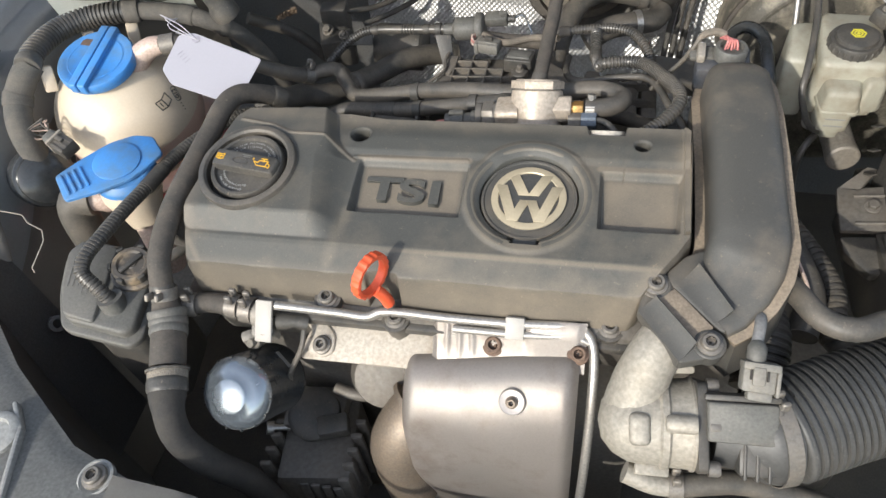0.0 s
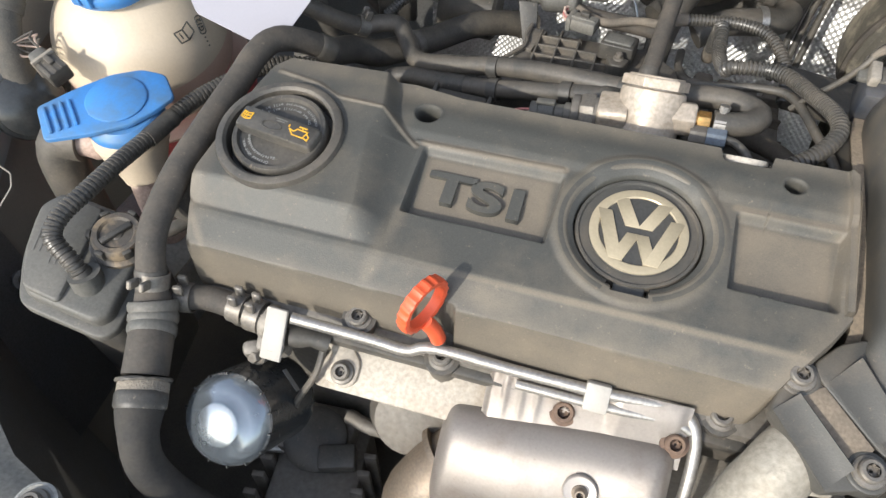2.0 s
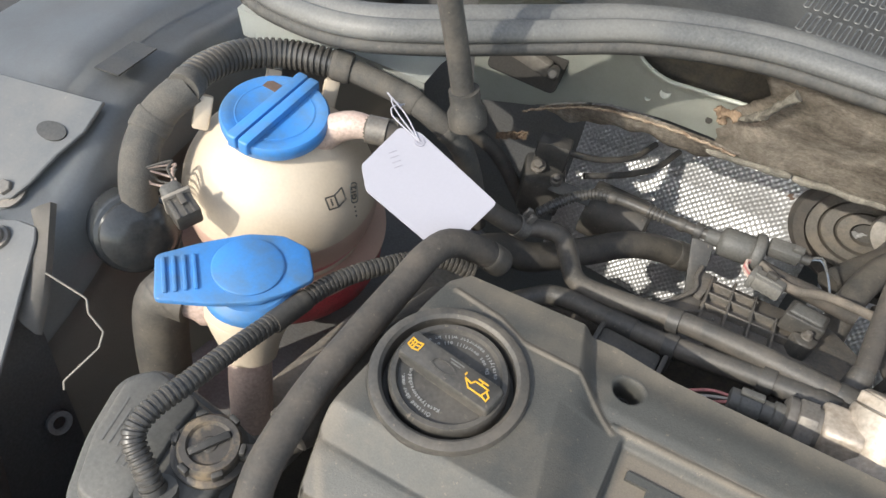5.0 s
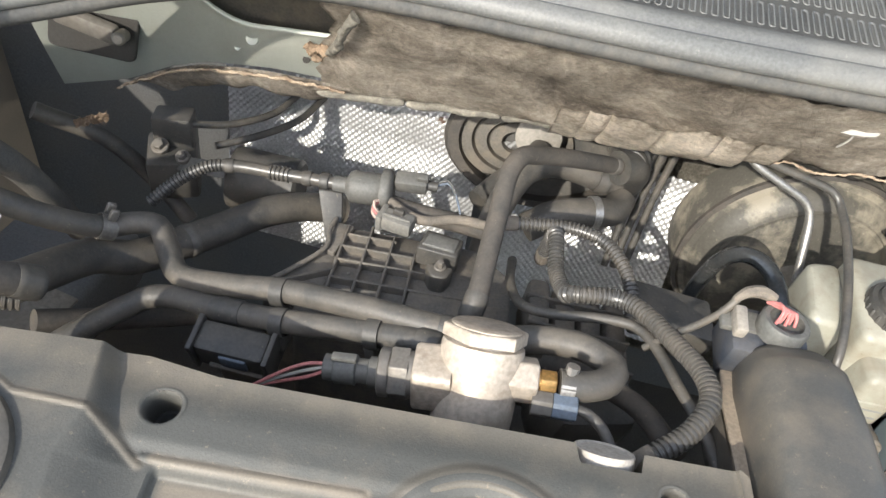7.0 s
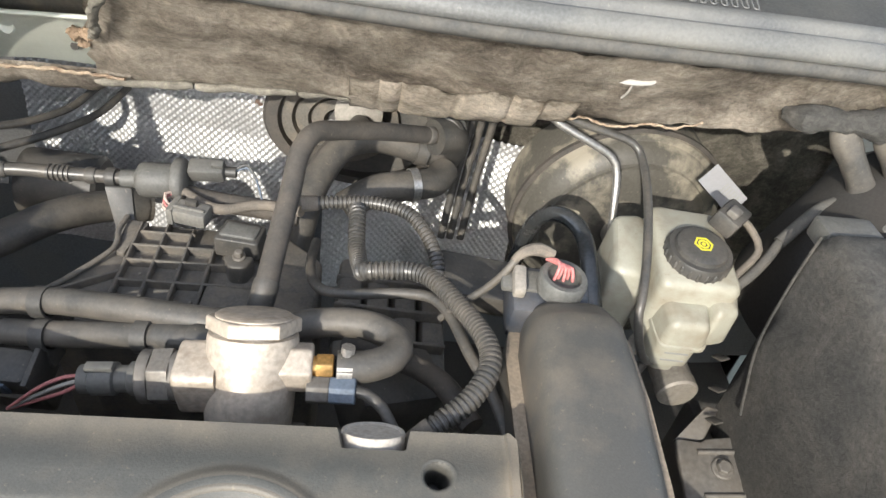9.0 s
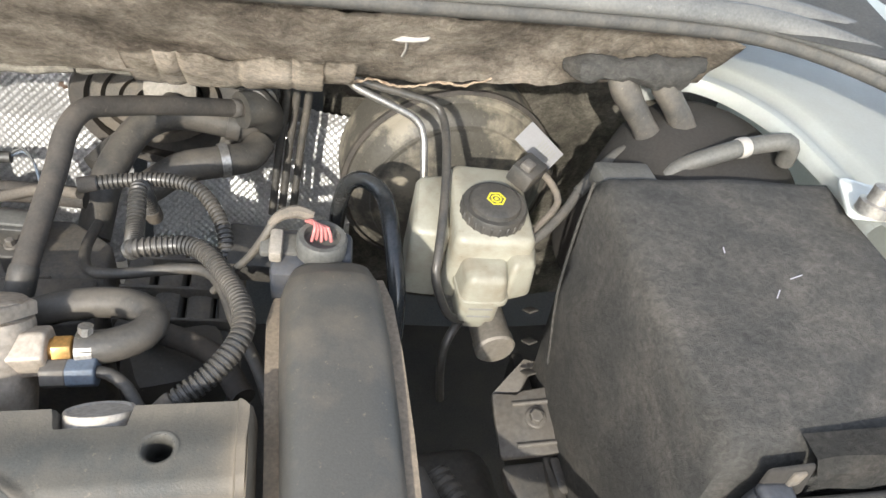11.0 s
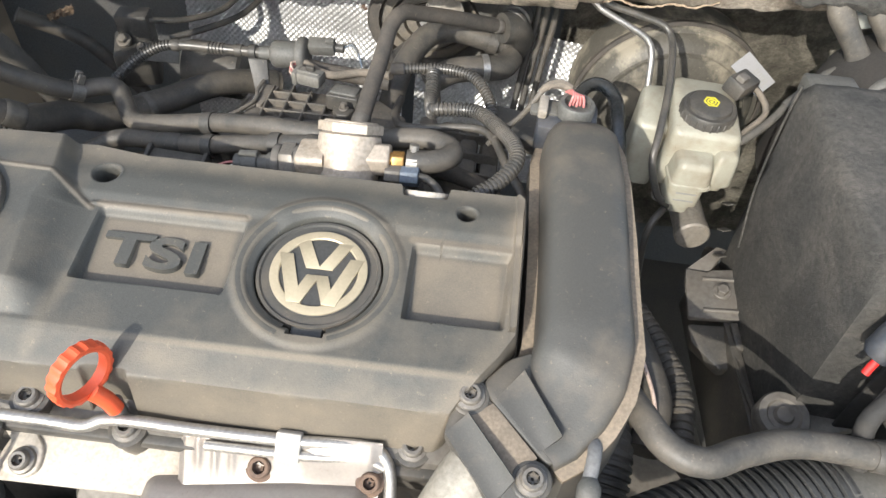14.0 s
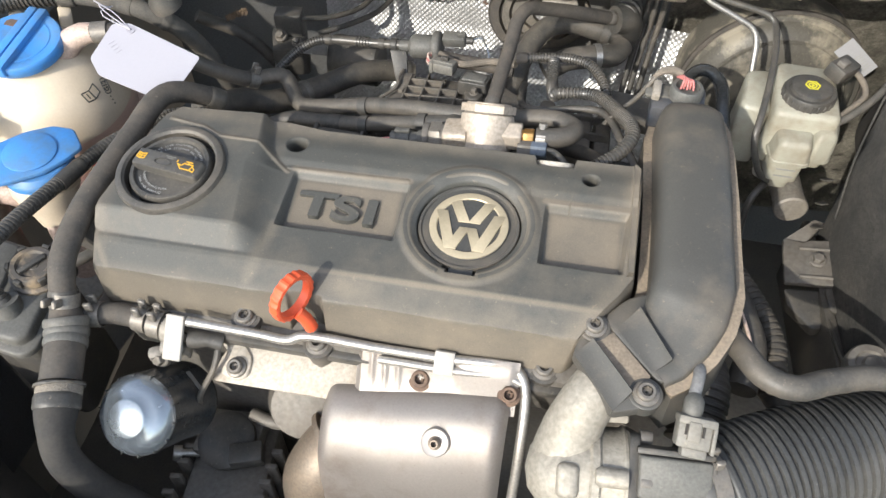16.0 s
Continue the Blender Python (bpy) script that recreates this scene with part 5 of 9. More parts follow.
    cap = part("screw_cap", lathe([(0.0400, -0.006), (0.0410, 0.0), (0.0410, 0.008), (0.0395, 0.0110), (0.0335, 0.0118), (0.0325, 0.0108), (0.0001, 0.0108)], k, seg=56), M_BLUE, tank, "blue screw cap with a grip bar")
    for dx in (-0.0052, 0.0052):
        part("grip_ridge", prism([(-0.0042, -0.043), (0.0042, -0.043), (0.0042, 0.043), (-0.0042, 0.043)], 0.002, 0.0185, k @ pose(0, 0, 0, 0, 0, 13) @ pose(dx, 0, 0), None, 0.002, 0.002), M_BLUE, cap, "raised blue grip ridge")
    part("grip_floor", box((0.008, 0.078, 0.008), k @ pose(0, 0, 0.010, 0, 0, 13), None, 0.001), M_BLUE, cap)
    part("pressed_ring", lathe([(0.0300, 0.0105), (0.0300, 0.0113), (0.0288, 0.0113), (0.0288, 0.0105)], k, seg=56, cap=False), M_BLUE, cap)
    part("symbol", box((0.014, 0.009, 0.0006), k @ pose(-0.022, 0.016, 0.0112, 0, 0, 13), None, 0), M_RUST, cap, "faded brown warning symbol")


build_coolant_tank()


def build_washer_filler():
    neck = thing("washer_filler", (-0.43, 0.01, -0.16), "cream washer fluid filler neck", "filler neck")
    part("neck", tube([(-0.440, 0.0255, -0.024), (-0.441, 0.024, -0.036), (-0.436, 0.018, -0.056), (-0.430, 0.012, -0.080)], 0.0325, seg=32, flare=[(0, 0.95), (0.3, 1.0), (0.5, 0.92), (0.75, 0.72), (1, 0.60)]), M_TANK, neck)
    # browner than the neck above, so that it seems to sink into shade
    part("lower_neck", tube([(-0.432, 0.014, -0.070), (-0.426, 0.006, -0.10), (-0.420, 0.0, -0.15)], 0.0165, seg=20), M_STUB, neck, "lower neck in a browner tone, its fade into shade put into the colour")
    part("side_arm", tube([(-0.445, 0.016, -0.052), (-0.470, 0.008, -0.044), (-0.490, 0.003, -0.040)], 0.0150, seg=20, flare=[(0, 0.9), (0.35, 0.9), (0.4, 1.08), (0.5, 1.08), (0.55, 1.0), (1, 1.05)]), M_STUB, neck, "stained cream side arm")
    part("side_bend", tube([(-0.478, 0.006, -0.042), (-0.492, 0.002, -0.042), (-0.502, -0.002, -0.058), (-0.505, -0.004, -0.10), (-0.505, -0.004, -0.17)], 0.0205, seg=22), M_RUBBER, neck, "black rubber side bend")
    part("neck_ring", lathe([(0.0300, -0.002), (0.0322, -0.001), (0.0322, 0.001), (0.0300, 0.002)], frame_at((-0.440, 0.022, -0.046), (-0.04, 0.2, 1)), seg=32, cap=False), M_TANK, neck)
    m = Matrix.Translation((-0.4445, 0.026, -0.012)) @ Matrix.Scale(0.91, 4) @ Matrix.Rotation(radians(9), 4, "X") @ Matrix.Rotation(radians(6), 4, "Y") @ Matrix.Rotation(radians(45), 4, "Z")
    pts = [(-0.068, -0.020), (-0.030, -0.030), (0.006, -0.034), (0.030, -0.028), (0.051, -0.019), (0.052, 0.012), (0.034, 0.028), (0.006, 0.034), (-0.030, 0.030), (-0.066, 0.022)]
    lid = part("hinged_lid", prism(pts, 0.0015, 0.006, m, None, 0.005, 0.0015), M_BLUE, neck, "blue hinged lid with a ribbed tab")
    part("disc", lathe([(0.028, 0.004), (0.028, 0.0075), (0.0265, 0.0084), (0.0001, 0.0080)], m @ pose(0.002, 0, 0), seg=48), M_BLUE, lid)
    part("rim", lathe([(0.030, -0.014), (0.0335, -0.012), (0.0340, -0.006), (0.0325, -0.003), (0.028, 0.002)], Matrix.Translation((-0.4385, 0.0235, -0.0155)) @ m.to_3x3().to_4x4() @ Matrix.Diagonal((1.10, 1.10, 1.0, 1)), seg=48), M_BLUE, lid)
    for k in range(4):
        part("rib", box((0.0032, 0.034, 0.003), m @ pose(-0.060 + 0.0075 * k, 0.001, 0.0066), None, 0.001), M_BLUE, lid)


build_washer_filler()


def build_tag():
    tag = thing("paper_tag", (-0.37, 0.14, 0.02), "blank white card tag tied to the tank hose with string", "tag")
    a, b, d, c = Vector((-0.404, 0.167, 0.064)), Vector((-0.313, 0.156, 0.036)), Vector((-0.402, 0.115, 0.044)), Vector((-0.335, 0.108, 0.020))
    x = (b - a).normalized()
    y0 = ((a - d) + (b - c)).normalized()
    z = x.cross(y0).normalized()
    y = z.cross(x)
    mid = (a + b + c + d) / 4
    m = Matrix.Translation(mid) @ Matrix((x, y, z)).transposed().to_4x4()
    pts = [(-0.050, 0.022), (-0.036, 0.031), (0.047, 0.029), (0.047, -0.034), (-0.028, -0.037), (-0.046, -0.024)]
    part("card", prism(pts, -0.0003, 0.0003, m, None, 0.004, 0.0001), M_WHITE, tag, smooth=False)
    part("eyelet", lathe([(0.002, 0.0004), (0.0042, 0.0004), (0.0042, 0.0010), (0.002, 0.0010)], m @ pose(-0.030, 0.024, 0), seg=20, cap=False), M_TAGPRINT, tag)
    for k in range(4):
        part("print_line", box((0.0007, 0.007, 0.0002), m @ pose(-0.038 + 0.004 * k, 0.002 - 0.002 * k, 0.0005, 0, 0, -20), None, 0), M_TAGPRINT, tag, smooth=False)
    for k in range(3):
        off = 0.004 * (k - 1)
        part("string", wire([m @ Vector((-0.030, 0.024, 0.001)), (-0.411 + off, 0.168 + off, 0.070), (-0.420 - off, 0.170, 0.079 + off), (-0.414, 0.178 - off, 0.072)], 0.0006), M_WHITE, tag, "thin white string")


build_tag()


def build_canister():
    can = thing("charcoal_canister", (-0.405, -0.10, -0.30), "black plastic canister with a valve and pipe on its lid", "canister")
    base = Matrix.Translation((-0.405, -0.098, -0.062)) @ Matrix.Rotation(radians(10), 4, "X") @ Matrix.Rotation(radians(10), 4, "Y")
    pts = [(-0.034, -0.050), (0.038, -0.055), (0.047, -0.044), (0.040, 0.046), (-0.048, 0.052), (-0.066, 0.030), (-0.054, -0.012)]
    part("tank", prism([(x * 0.80, y * 0.80 + 0.004) for x, y in pts], -0.20, -0.012, base, None, 0.012), M_BLACK, can)
    part("rim", prism(pts, -0.016, -0.008, base, None, 0.012, 0.002), M_GREYPL, can)
    part("lid", prism([(x * 0.86, y * 0.86) for x, y in pts], -0.010, 0.004, base, None, 0.010, 0.004), M_GREYPL, can)
    part("lid_step", prism([(-0.030, -0.040), (0.002, -0.043), (-0.008, 0.042), (-0.046, 0.044), (-0.056, 0.028), (-0.046, -0.010)], 0.002, 0.0075, base, None, 0.006, 0.003), M_GREYPL, can, "raised half of the lid")
    for k in range(5):
        part("print_line", box((0.0014, 0.030 - 0.006 * (k % 3), 0.0003), base @ pose(-0.042 + 0.0055 * k, 0.004 - 0.002 * k, 0.0077, 0, 0, 12), None, 0), M_FAINT, can, "faint line of print", smooth=False)
    v = base @ pose(0.018, 0.020, 0.0) @ Matrix.Diagonal((0.88, 0.88, 0.9, 1))
    valve = part("valve", lathe([(0.027, 0.0), (0.027, 0.008), (0.0235, 0.010), (0.0225, 0.010), (0.0225, 0.020), (0.0205, 0.0225), (0.016, 0.0225), (0.014, 0.020), (0.006, 0.020), (0.005, 0.021), (0.0001, 0.021)], v, seg=40), M_CANVALVE, can, "round black valve with tabs round its rim")
    for k in range(6):
        a = math.tau * k / 6 + 0.4
        part("valve_tab", box((0.008, 0.004, 0.010), v @ pose(0.0232 * math.cos(a), 0.0232 * math.sin(a), 0.0185, 0, 0, math.degrees(a) + 90), None, 0.001), M_BLACK, valve)
    part("valve_bar", box((0.030, 0.006, 0.004), v @ pose(0, 0, 0.0225, 0, 0, 60), None, 0.0015), M_BLACK, valve)
    part("valve_spout", tube([v @ Vector((0.020, 0.010, 0.012)), v @ Vector((0.034, 0.018, 0.014)), v @ Vector((0.048, 0.034, 0.016)), v @ Vector((0.060, 0.055, 0.014))], 0.0055, seg=14), M_RUBBER, can, "black hose from the valve")
    part("nozzle", tube([(-0.392, -0.118, -0.070), (-0.394, -0.116, -0.055)], 0.0125), M_GREYPL, can)


build_canister()
hose("ribbed_breather_hose", [(-0.393, -0.117, -0.062), (-0.402, -0.114, -0.046), (-0.417, -0.107, -0.032), (-0.419, -0.092, -0.025), (-0.414, -0.065, -0.022), (-0.410, -0.030, -0.022), (-0.405, 0.010, -0.024)], 0.0074, "thin black ribbed breather hose from the canister", M_CONDUIT, ribs=0.0040, depth=0.0011, seg=16, ends=((0.02, "end_sleeve", M_BLACK, 1.12, 0.012),))
hose("hose_joint", [(-0.405, 0.006, -0.024), (-0.401, 0.035, -0.024)], 0.0082, "smooth black joint piece on the breather hose", M_BLACK)
hose("ribbed_breather_hose", [(-0.402, 0.03, -0.024), (-0.394, 0.068, -0.024), (-0.372, 0.105, -0.022), (-0.345, 0.135, -0.022), (-0.315, 0.150, -0.030)], 0.0074, "thin black ribbed breather hose behind the coolant hose", M_CONDUIT, ribs=0.0040, depth=0.0011, seg=16, ends=((0.02, "end_sleeve", M_BLACK, 1.12, 0.012),))
hose("heater_hose", [(-0.331, -0.118, -0.052), (-0.333, -0.105, -0.032), (-0.337, -0.085, -0.016), (-0.339, -0.045, -0.002), (-0.337, 0.0, 0.008), (-0.334, 0.05, 0.017), (-0.331, 0.085, 0.025), (-0.324, 0.107, 0.025), (-0.310, 0.128, 0.012), (-0.294, 0.146, -0.006)], 0.0108, "dusty black coolant hose along the engine cover", M_HOSEDUST, ends=((0.985, "end_sleeve", M_BLACK, 1.10, 0.02), (0.03, "end_sleeve", M_BLACK, 1.08, 0.016)))
clamp("hose_clamp", (-0.331, -0.112, -0.043), (-0.02, 0.55, 0.8), 0.0112)
hose("hose_connector", [(-0.331, -0.116, -0.050), (-0.325, -0.132, -0.063), (-0.318, -0.152, -0.070), (-0.313, -0.170, -0.078)], 0.0160, "brown dusty hose connector with raised rings", M_HOSEDUST, flare=[(0, 0.75), (0.2, 0.9), (0.3, 1.0), (1, 1.02)], seg=24, ends=((0.26, "raised_ring", M_GREYPL, 1.14, 0.008), (0.38, "raised_ring", M_GREYPL, 1.12, 0.008), (0.52, "raised_ring", M_GREYPL, 1.10, 0.008)))
hose("sleeve", [(-0.312, -0.173, -0.079), (-0.307, -0.190, -0.087)], 0.0178, "braided sleeve end on the lower coolant hose", M_SLEEVE, seg=24)
solo("sleeve_edge", lumpy(tube([Vector((-0.312, -0.173, -0.079)) + frame_at((0, 0, 0), (0.28, -0.87, -0.42)).to_3x3() @ Vector((0.0184 * math.cos(math.tau * k / 28), 0.0184 * math.sin(math.tau * k / 28), 0)) for k in range(29)], 0.0014, seg=8, step=0.002), 0.0010, 300), M_RUBBER, "frayed dark edge of the braided sleeve", "sleeve edge")
hose("lower_coolant_hose", [(-0.310, -0.180, -0.081), (-0.302, -0.205, -0.095), (-0.295, -0.218, -0.12), (-0.275, -0.222, -0.155), (-0.255, -0.215, -0.20), (-0.245, -0.21, -0.27)], 0.0172, "thick matt black lower coolant hose", M_DEEPRUBBER, seg=20, flare=[(0, 1.0), (0.06, 0.98), (0.14, 0.80), (1, 0.76)], ends=((0.03, "end_sleeve", M_BLACK, 1.06, 0.016),))
hose("cross_hose", [(-0.322, -0.110, -0.066), (-0.300, -0.101, -0.068), (-0.270, -0.101, -0.070), (-0.250, -0.102, -0.073)], 0.0100, "short dusty black hose with a clamp to the engine", M_HOSEDUST)
clamp("hose_clamp", (-0.314, -0.106, -0.067), (1, 0.2, 0), 0.0104)
outlet = thing("coolant_outlet", (-0.25, -0.11, -0.11), "small dusty cast coolant outlet with clamps and fittings", "fitting")
part("nipple", lathe([(0.0105, 0), (0.0105, 0.018), (0.0135, 0.019), (0.0135, 0.024)], frame_at((-0.268, -0.101, -0.072), (1, -0.1, -0.1)), seg=20), M_PLATE, outlet)
part("block", box((0.024, 0.020, 0.024), pose(-0.242, -0.110, -0.090, 20, 0, 10), None, 0.005), M_PLATE, outlet)
part("arm", box((0.013, 0.012, 0.028), pose(-0.258, -0.118, -0.098, 20, 0, 30), None, 0.004), M_PLATE, outlet)
clamp("clamp", (-0.272, -0.101, -0.070), (1, -0.05, -0.05), 0.0108, outlet)
clamp("clamp", (-0.258, -0.1015, -0.073), (1, -0.05, -0.05), 0.0118, outlet)
hex_bolt("bolt", (-0.252, -0.122, -0.094), (-0.2, -0.8, 0.5), 0.0055, outlet)
hex_bolt("bolt", (-0.236, -0.118, -0.080), (0, -0.7, 0.7), 0.0050, outlet)
part("sender", tube([(-0.228, -0.108, -0.078), (-0.212, -0.104, -0.080), (-0.200, -0.102, -0.084)], 0.0070, flare=[(0, 1.2), (0.3, 1.2), (0.32, 0.9), (0.7, 0.9), (0.72, 1.1), (1, 1.1)]), M_BLACK, outlet, "black sender plug")
part("lead", tube([(-0.203, -0.103, -0.083), (-0.205, -0.120, -0.10), (-0.22, -0.135, -0.13), (-0.225, -0.125, -0.17)], 0.0028, seg=8), M_RUBBER, outlet, "thin black lead")
hose("behind_hose", [(-0.345, -0.055, -0.03), (-0.335, 0.0, -0.02), (-0.325, 0.05, -0.02), (-0.315, 0.09, -0.02)], 0.016, "second dark hose behind the coolant hose", M_HOSEDUST)

# ---- rear of the engine ----


def build_fuel_filter():
    f = thing("gas_filter", (-0.004, 0.118, -0.02), "dull aluminium filter body with screwed fittings on the engine", "filter")
    m = frame_at((-0.008, 0.121, -0.034), (0.0, 0.56, 0.83))
    part("barrel", lathe([(0.018, -0.020), (0.0225, -0.012), (0.0250, -0.004), (0.0260, 0.008), (0.0265, 0.049), (0.0258, 0.0525), (0.0235, 0.0535)], m, seg=44), M_CAST, f)
    hexa = [(0.0275 * math.cos(math.pi * k / 3 + 0.15), 0.0275 * math.sin(math.pi * k / 3 + 0.15)) for k in range(6)]
    part("cap_nut", prism(hexa, 0.0545, 0.0625, m, None, 0.0008, 0.0014), M_CAST, f, "faceted hexagon cap nut", sharp=25)
    part("cap_boss", lathe([(0.0225, 0.0600), (0.0225, 0.0632), (0.0215, 0.0640), (0.0001, 0.0636)], m, seg=40), M_CAST, f)
    part("cap_seam", lathe([(0.0236, 0.0525), (0.0236, 0.0560)], m, seg=40), M_DARKMETAL, f)
    ax = Vector((-1, 0.0, -0.10))
    l = frame_at((-0.012, 0.133, -0.009), ax)
    part("left_branch", prism([(-0.0165, -0.0165), (0.0165, -0.0165), (0.0165, 0.0165), (-0.0165, 0.0165)], 0.012, 0.036, l, None, 0.007, 0.002), M_CAST, f)
    hexa = [(0.0172 * math.cos(math.pi * k / 3), 0.0172 * math.sin(math.pi * k / 3)) for k in range(6)]
    part("branch_seam", lathe([(0.0150, 0.036), (0.0150, 0.040)], l, seg=28), M_DARKMETAL, f)
    part("branch_nut", prism(hexa, 0.039, 0.051, l, None, 0.001, 0.0015), M_BOLT, f, "dark hexagon nut")
    part("nut_collar", lathe([(0.0150, 0.051), (0.0158, 0.052), (0.0158, 0.057), (0.0140, 0.058)], l, seg=28), M_DARKMETAL, f)
    part("sensor_plug", lathe([(0.0100, 0.056), (0.0100, 0.064), (0.0080, 0.065), (0.0080, 0.072), (0.0098, 0.073), (0.0098, 0.086), (0.0085, 0.087), (0.0085, 0.093), (0.006, 0.094)], l @ pose(0, -0.002, 0), seg=22), M_GREYPL, f, "dark grey sensor plug")
    part("plug_latch", box((0.006, 0.004, 0.016), l @ pose(0, 0.0085, 0.080), None, 0.001), M_GREYPL, f)
    for k in range(3):
        part("wire", wire([l @ Vector((0.002 * k - 0.002, -0.002, 0.090)), l @ Vector((0.003 * k - 0.003, -0.004 - 0.003 * k, 0.104)), l @ Vector((0.0, -0.010 - 0.005 * k, 0.120)), l @ Vector((0.0, -0.030, 0.145))], 0.0012), M_PINK if k != 1 else M_CLIP, f, "thin sensor wire")
    rr = frame_at((-0.009, 0.136, -0.003), (1, 0.02, 0.02))
    hexa = [(0.0150 * math.cos(math.pi * k / 3 + 0.5), 0.0150 * math.sin(math.pi * k / 3 + 0.5)) for k in range(6)]
    part("right_branch", prism(hexa, 0.015, 0.037, rr, None, 0.002, 0.002), M_CAST, f)
    hexa = [(0.0085 * math.cos(math.pi * k / 3), 0.0085 * math.sin(math.pi * k / 3)) for k in range(6)]
    part("brass_nut", prism(hexa, 0.039, 0.049, rr, None, 0.001, 0.001), M_BRASS, f, "brass nut")
    part("brass_collar", lathe([(0.0068, 0.037), (0.0068, 0.040)], rr, seg=20), M_BRASS, f)
    part("hose_clip", lathe([(0.0094, 0.051), (0.0104, 0.051), (0.0104, 0.060), (0.0094, 0.060)], rr, seg=24, cap=False), M_STEEL, f, "bright worm hose clip")
    part("clip_screw", lathe([(0.003, 0), (0.003, 0.004), (0.0042, 0.004), (0.0042, 0.008)], frame_at((0.047, 0.138, 0.006), (0.1, 0.3, 1)), seg=8), M_STEEL, f)
    low = frame_at((0.018, 0.125, -0.0085), (1, -0.04, 0.06))
    hexa = [(0.0085 * math.cos(math.pi * k / 3), 0.0085 * math.sin(math.pi * k / 3)) for k in range(6)]
    part("lower_nut", prism(hexa, 0.008, 0.021, low, None, 0.001, 0.001), M_DARKMETAL, f, "tarnished nut")
    part("blue_fitting", prism(hexa, 0.021, 0.036, low, None, 0.001, 0.001), M_BLUEFIT, f, "blue-grey painted fitting")
    part("foot", box((0.06, 0.03, 0.020), pose(-0.004, 0.112, -0.052), None, 0.003), M_DARKMETAL, f)
    hose("gas_hose", [(0.042, 0.137, -0.001), (0.058, 0.138, -0.001), (0.074, 0.147, -0.002), (0.078, 0.162, -0.004), (0.060, 0.176, -0.006), (0.030, 0.180, -0.010), (0.0, 0.176, -0.016), (-0.02, 0.172, -0.02)], 0.0098, "thick black rubber hose looped back from the filter", M_RUBBER, ends=((0.97, "end_sleeve", M_BLACK, 1.08, 0.012),))
    hose("thin_gas_line", [(0.050, 0.124, -0.006), (0.060, 0.121, -0.005), (0.070, 0.114, -0.008), (0.077, 0.104, -0.014), (0.086, 0.094, -0.020), (0.10, 0.085, -0.04)], 0.0035, "thin black line from the blue fitting", M_RUBBER)
    hose("vertical_hose", [(-0.018, 0.212, -0.040), (-0.013, 0.227, -0.022), (-0.010, 0.26, -0.010), (-0.006, 0.30, 0.004), (-0.003, 0.330, 0.018), (0.006, 0.352, 0.024), (0.022, 0.372, 0.016), (0.05, 0.40, 0.002), (0.09, 0.435, -0.018), (0.115, 0.455, -0.030)], 0.0082, "dusty rubber hose rising and bending to the firewall", M_HOSEDUST, seg=18, ends=((0.04, "end_sleeve", M_RUBBER, 1.14, 0.02), (0.97, "band_clip", M_DARKMETAL, 1.1, 0.012)))


build_fuel_filter()
solo("engine_plug", lathe([(0.0172, -0.008), (0.0172, 0.0), (0.0166, 0.0012), (0.0150, 0.0014), (0.0142, 0.0004), (0.0001, 0.0004)], frame_at(on_cover(0.0645, 0.0862, -0.0095), (0, 0.64, 0.77)), seg=40), M_SEALED, "pale metal engine plug in the notch of the cover", "plug")
hose("corrugated_conduit", [(0.000, 0.318, -0.022), (0.03, 0.322, -0.020), (0.060, 0.322, -0.018), (0.086, 0.312, -0.018), (0.102, 0.292, -0.024), (0.110, 0.272, -0.034), (0.112, 0.25, -0.05)], 0.0058, "shiny corrugated wiring conduit", M_CONDUIT, ribs=0.0036, depth=0.0014, seg=16, ends=((0.03, "taped_end", M_TAPE, 1.1, 0.016),))
hose("corrugated_conduit", [(0.045, 0.345, -0.075), (0.045, 0.315, -0.021), (0.047, 0.275, -0.027), (0.052, 0.243, -0.02), (0.056, 0.231, -0.009), (0.085, 0.231, -0.006), (0.102, 0.220, -0.003), (0.118, 0.190, 0.003), (0.130, 0.155, 0.012), (0.131, 0.132, 0.012), (0.118, 0.112, 0.006), (0.098, 0.098, -0.002), (0.086, 0.092, -0.012)], 0.0068, "thick shiny corrugated wiring conduit curving to the cover", M_CONDUIT, ribs=0.0036, depth=0.0014, seg=18, ends=((0.98, "taped_end", M_TAPE, 1.08, 0.016), (0.03, "taped_end", M_TAPE, 1.08, 0.016)))
hose("fuel_line", [(0.014, 0.300, -0.045), (0.013, 0.265, -0.040), (0.022, 0.236, -0.034), (0.045, 0.226, -0.028), (0.08, 0.222, -0.020), (0.103, 0.215, -0.016), (0.115, 0.195, -0.014), (0.125, 0.165, -0.014), (0.14, 0.13, -0.018), (0.15, 0.10, -0.03)], 0.0040, "thin black fuel line beside the conduit", M_RUBBER)
hose("thin_line", [(0.045, 0.205, -0.06), (0.075, 0.19, -0.05), (0.11, 0.165, -0.045), (0.13, 0.13, -0.045)], 0.008, "dark hose under the conduits", M_HOSEDUST)
hose("coolant_hose", [(-0.42, 0.175, 0.052), (-0.39, 0.20, 0.02), (-0.345, 0.225, -0.02), (-0.315, 0.250, -0.045), (-0.296, 0.262, -0.046), (-0.274, 0.262, -0.044), (-0.258, 0.243, -0.050), (-0.240, 0.222, -0.054), (-0.20, 0.212, -0.045), (-0.15, 0.204, -0.032), (-0.10, 0.190, -0.020), (-0.055, 0.180, -0.014), (-0.02, 0.174, -0.012)], 0.0092, "black coolant hose winding along behind the engine", M_RUBBER, ends=((0.985, "end_sleeve", M_BLACK, 1.15, 0.02), (0.02, "band_clip", M_DARKMETAL, 1.12, 0.012)))
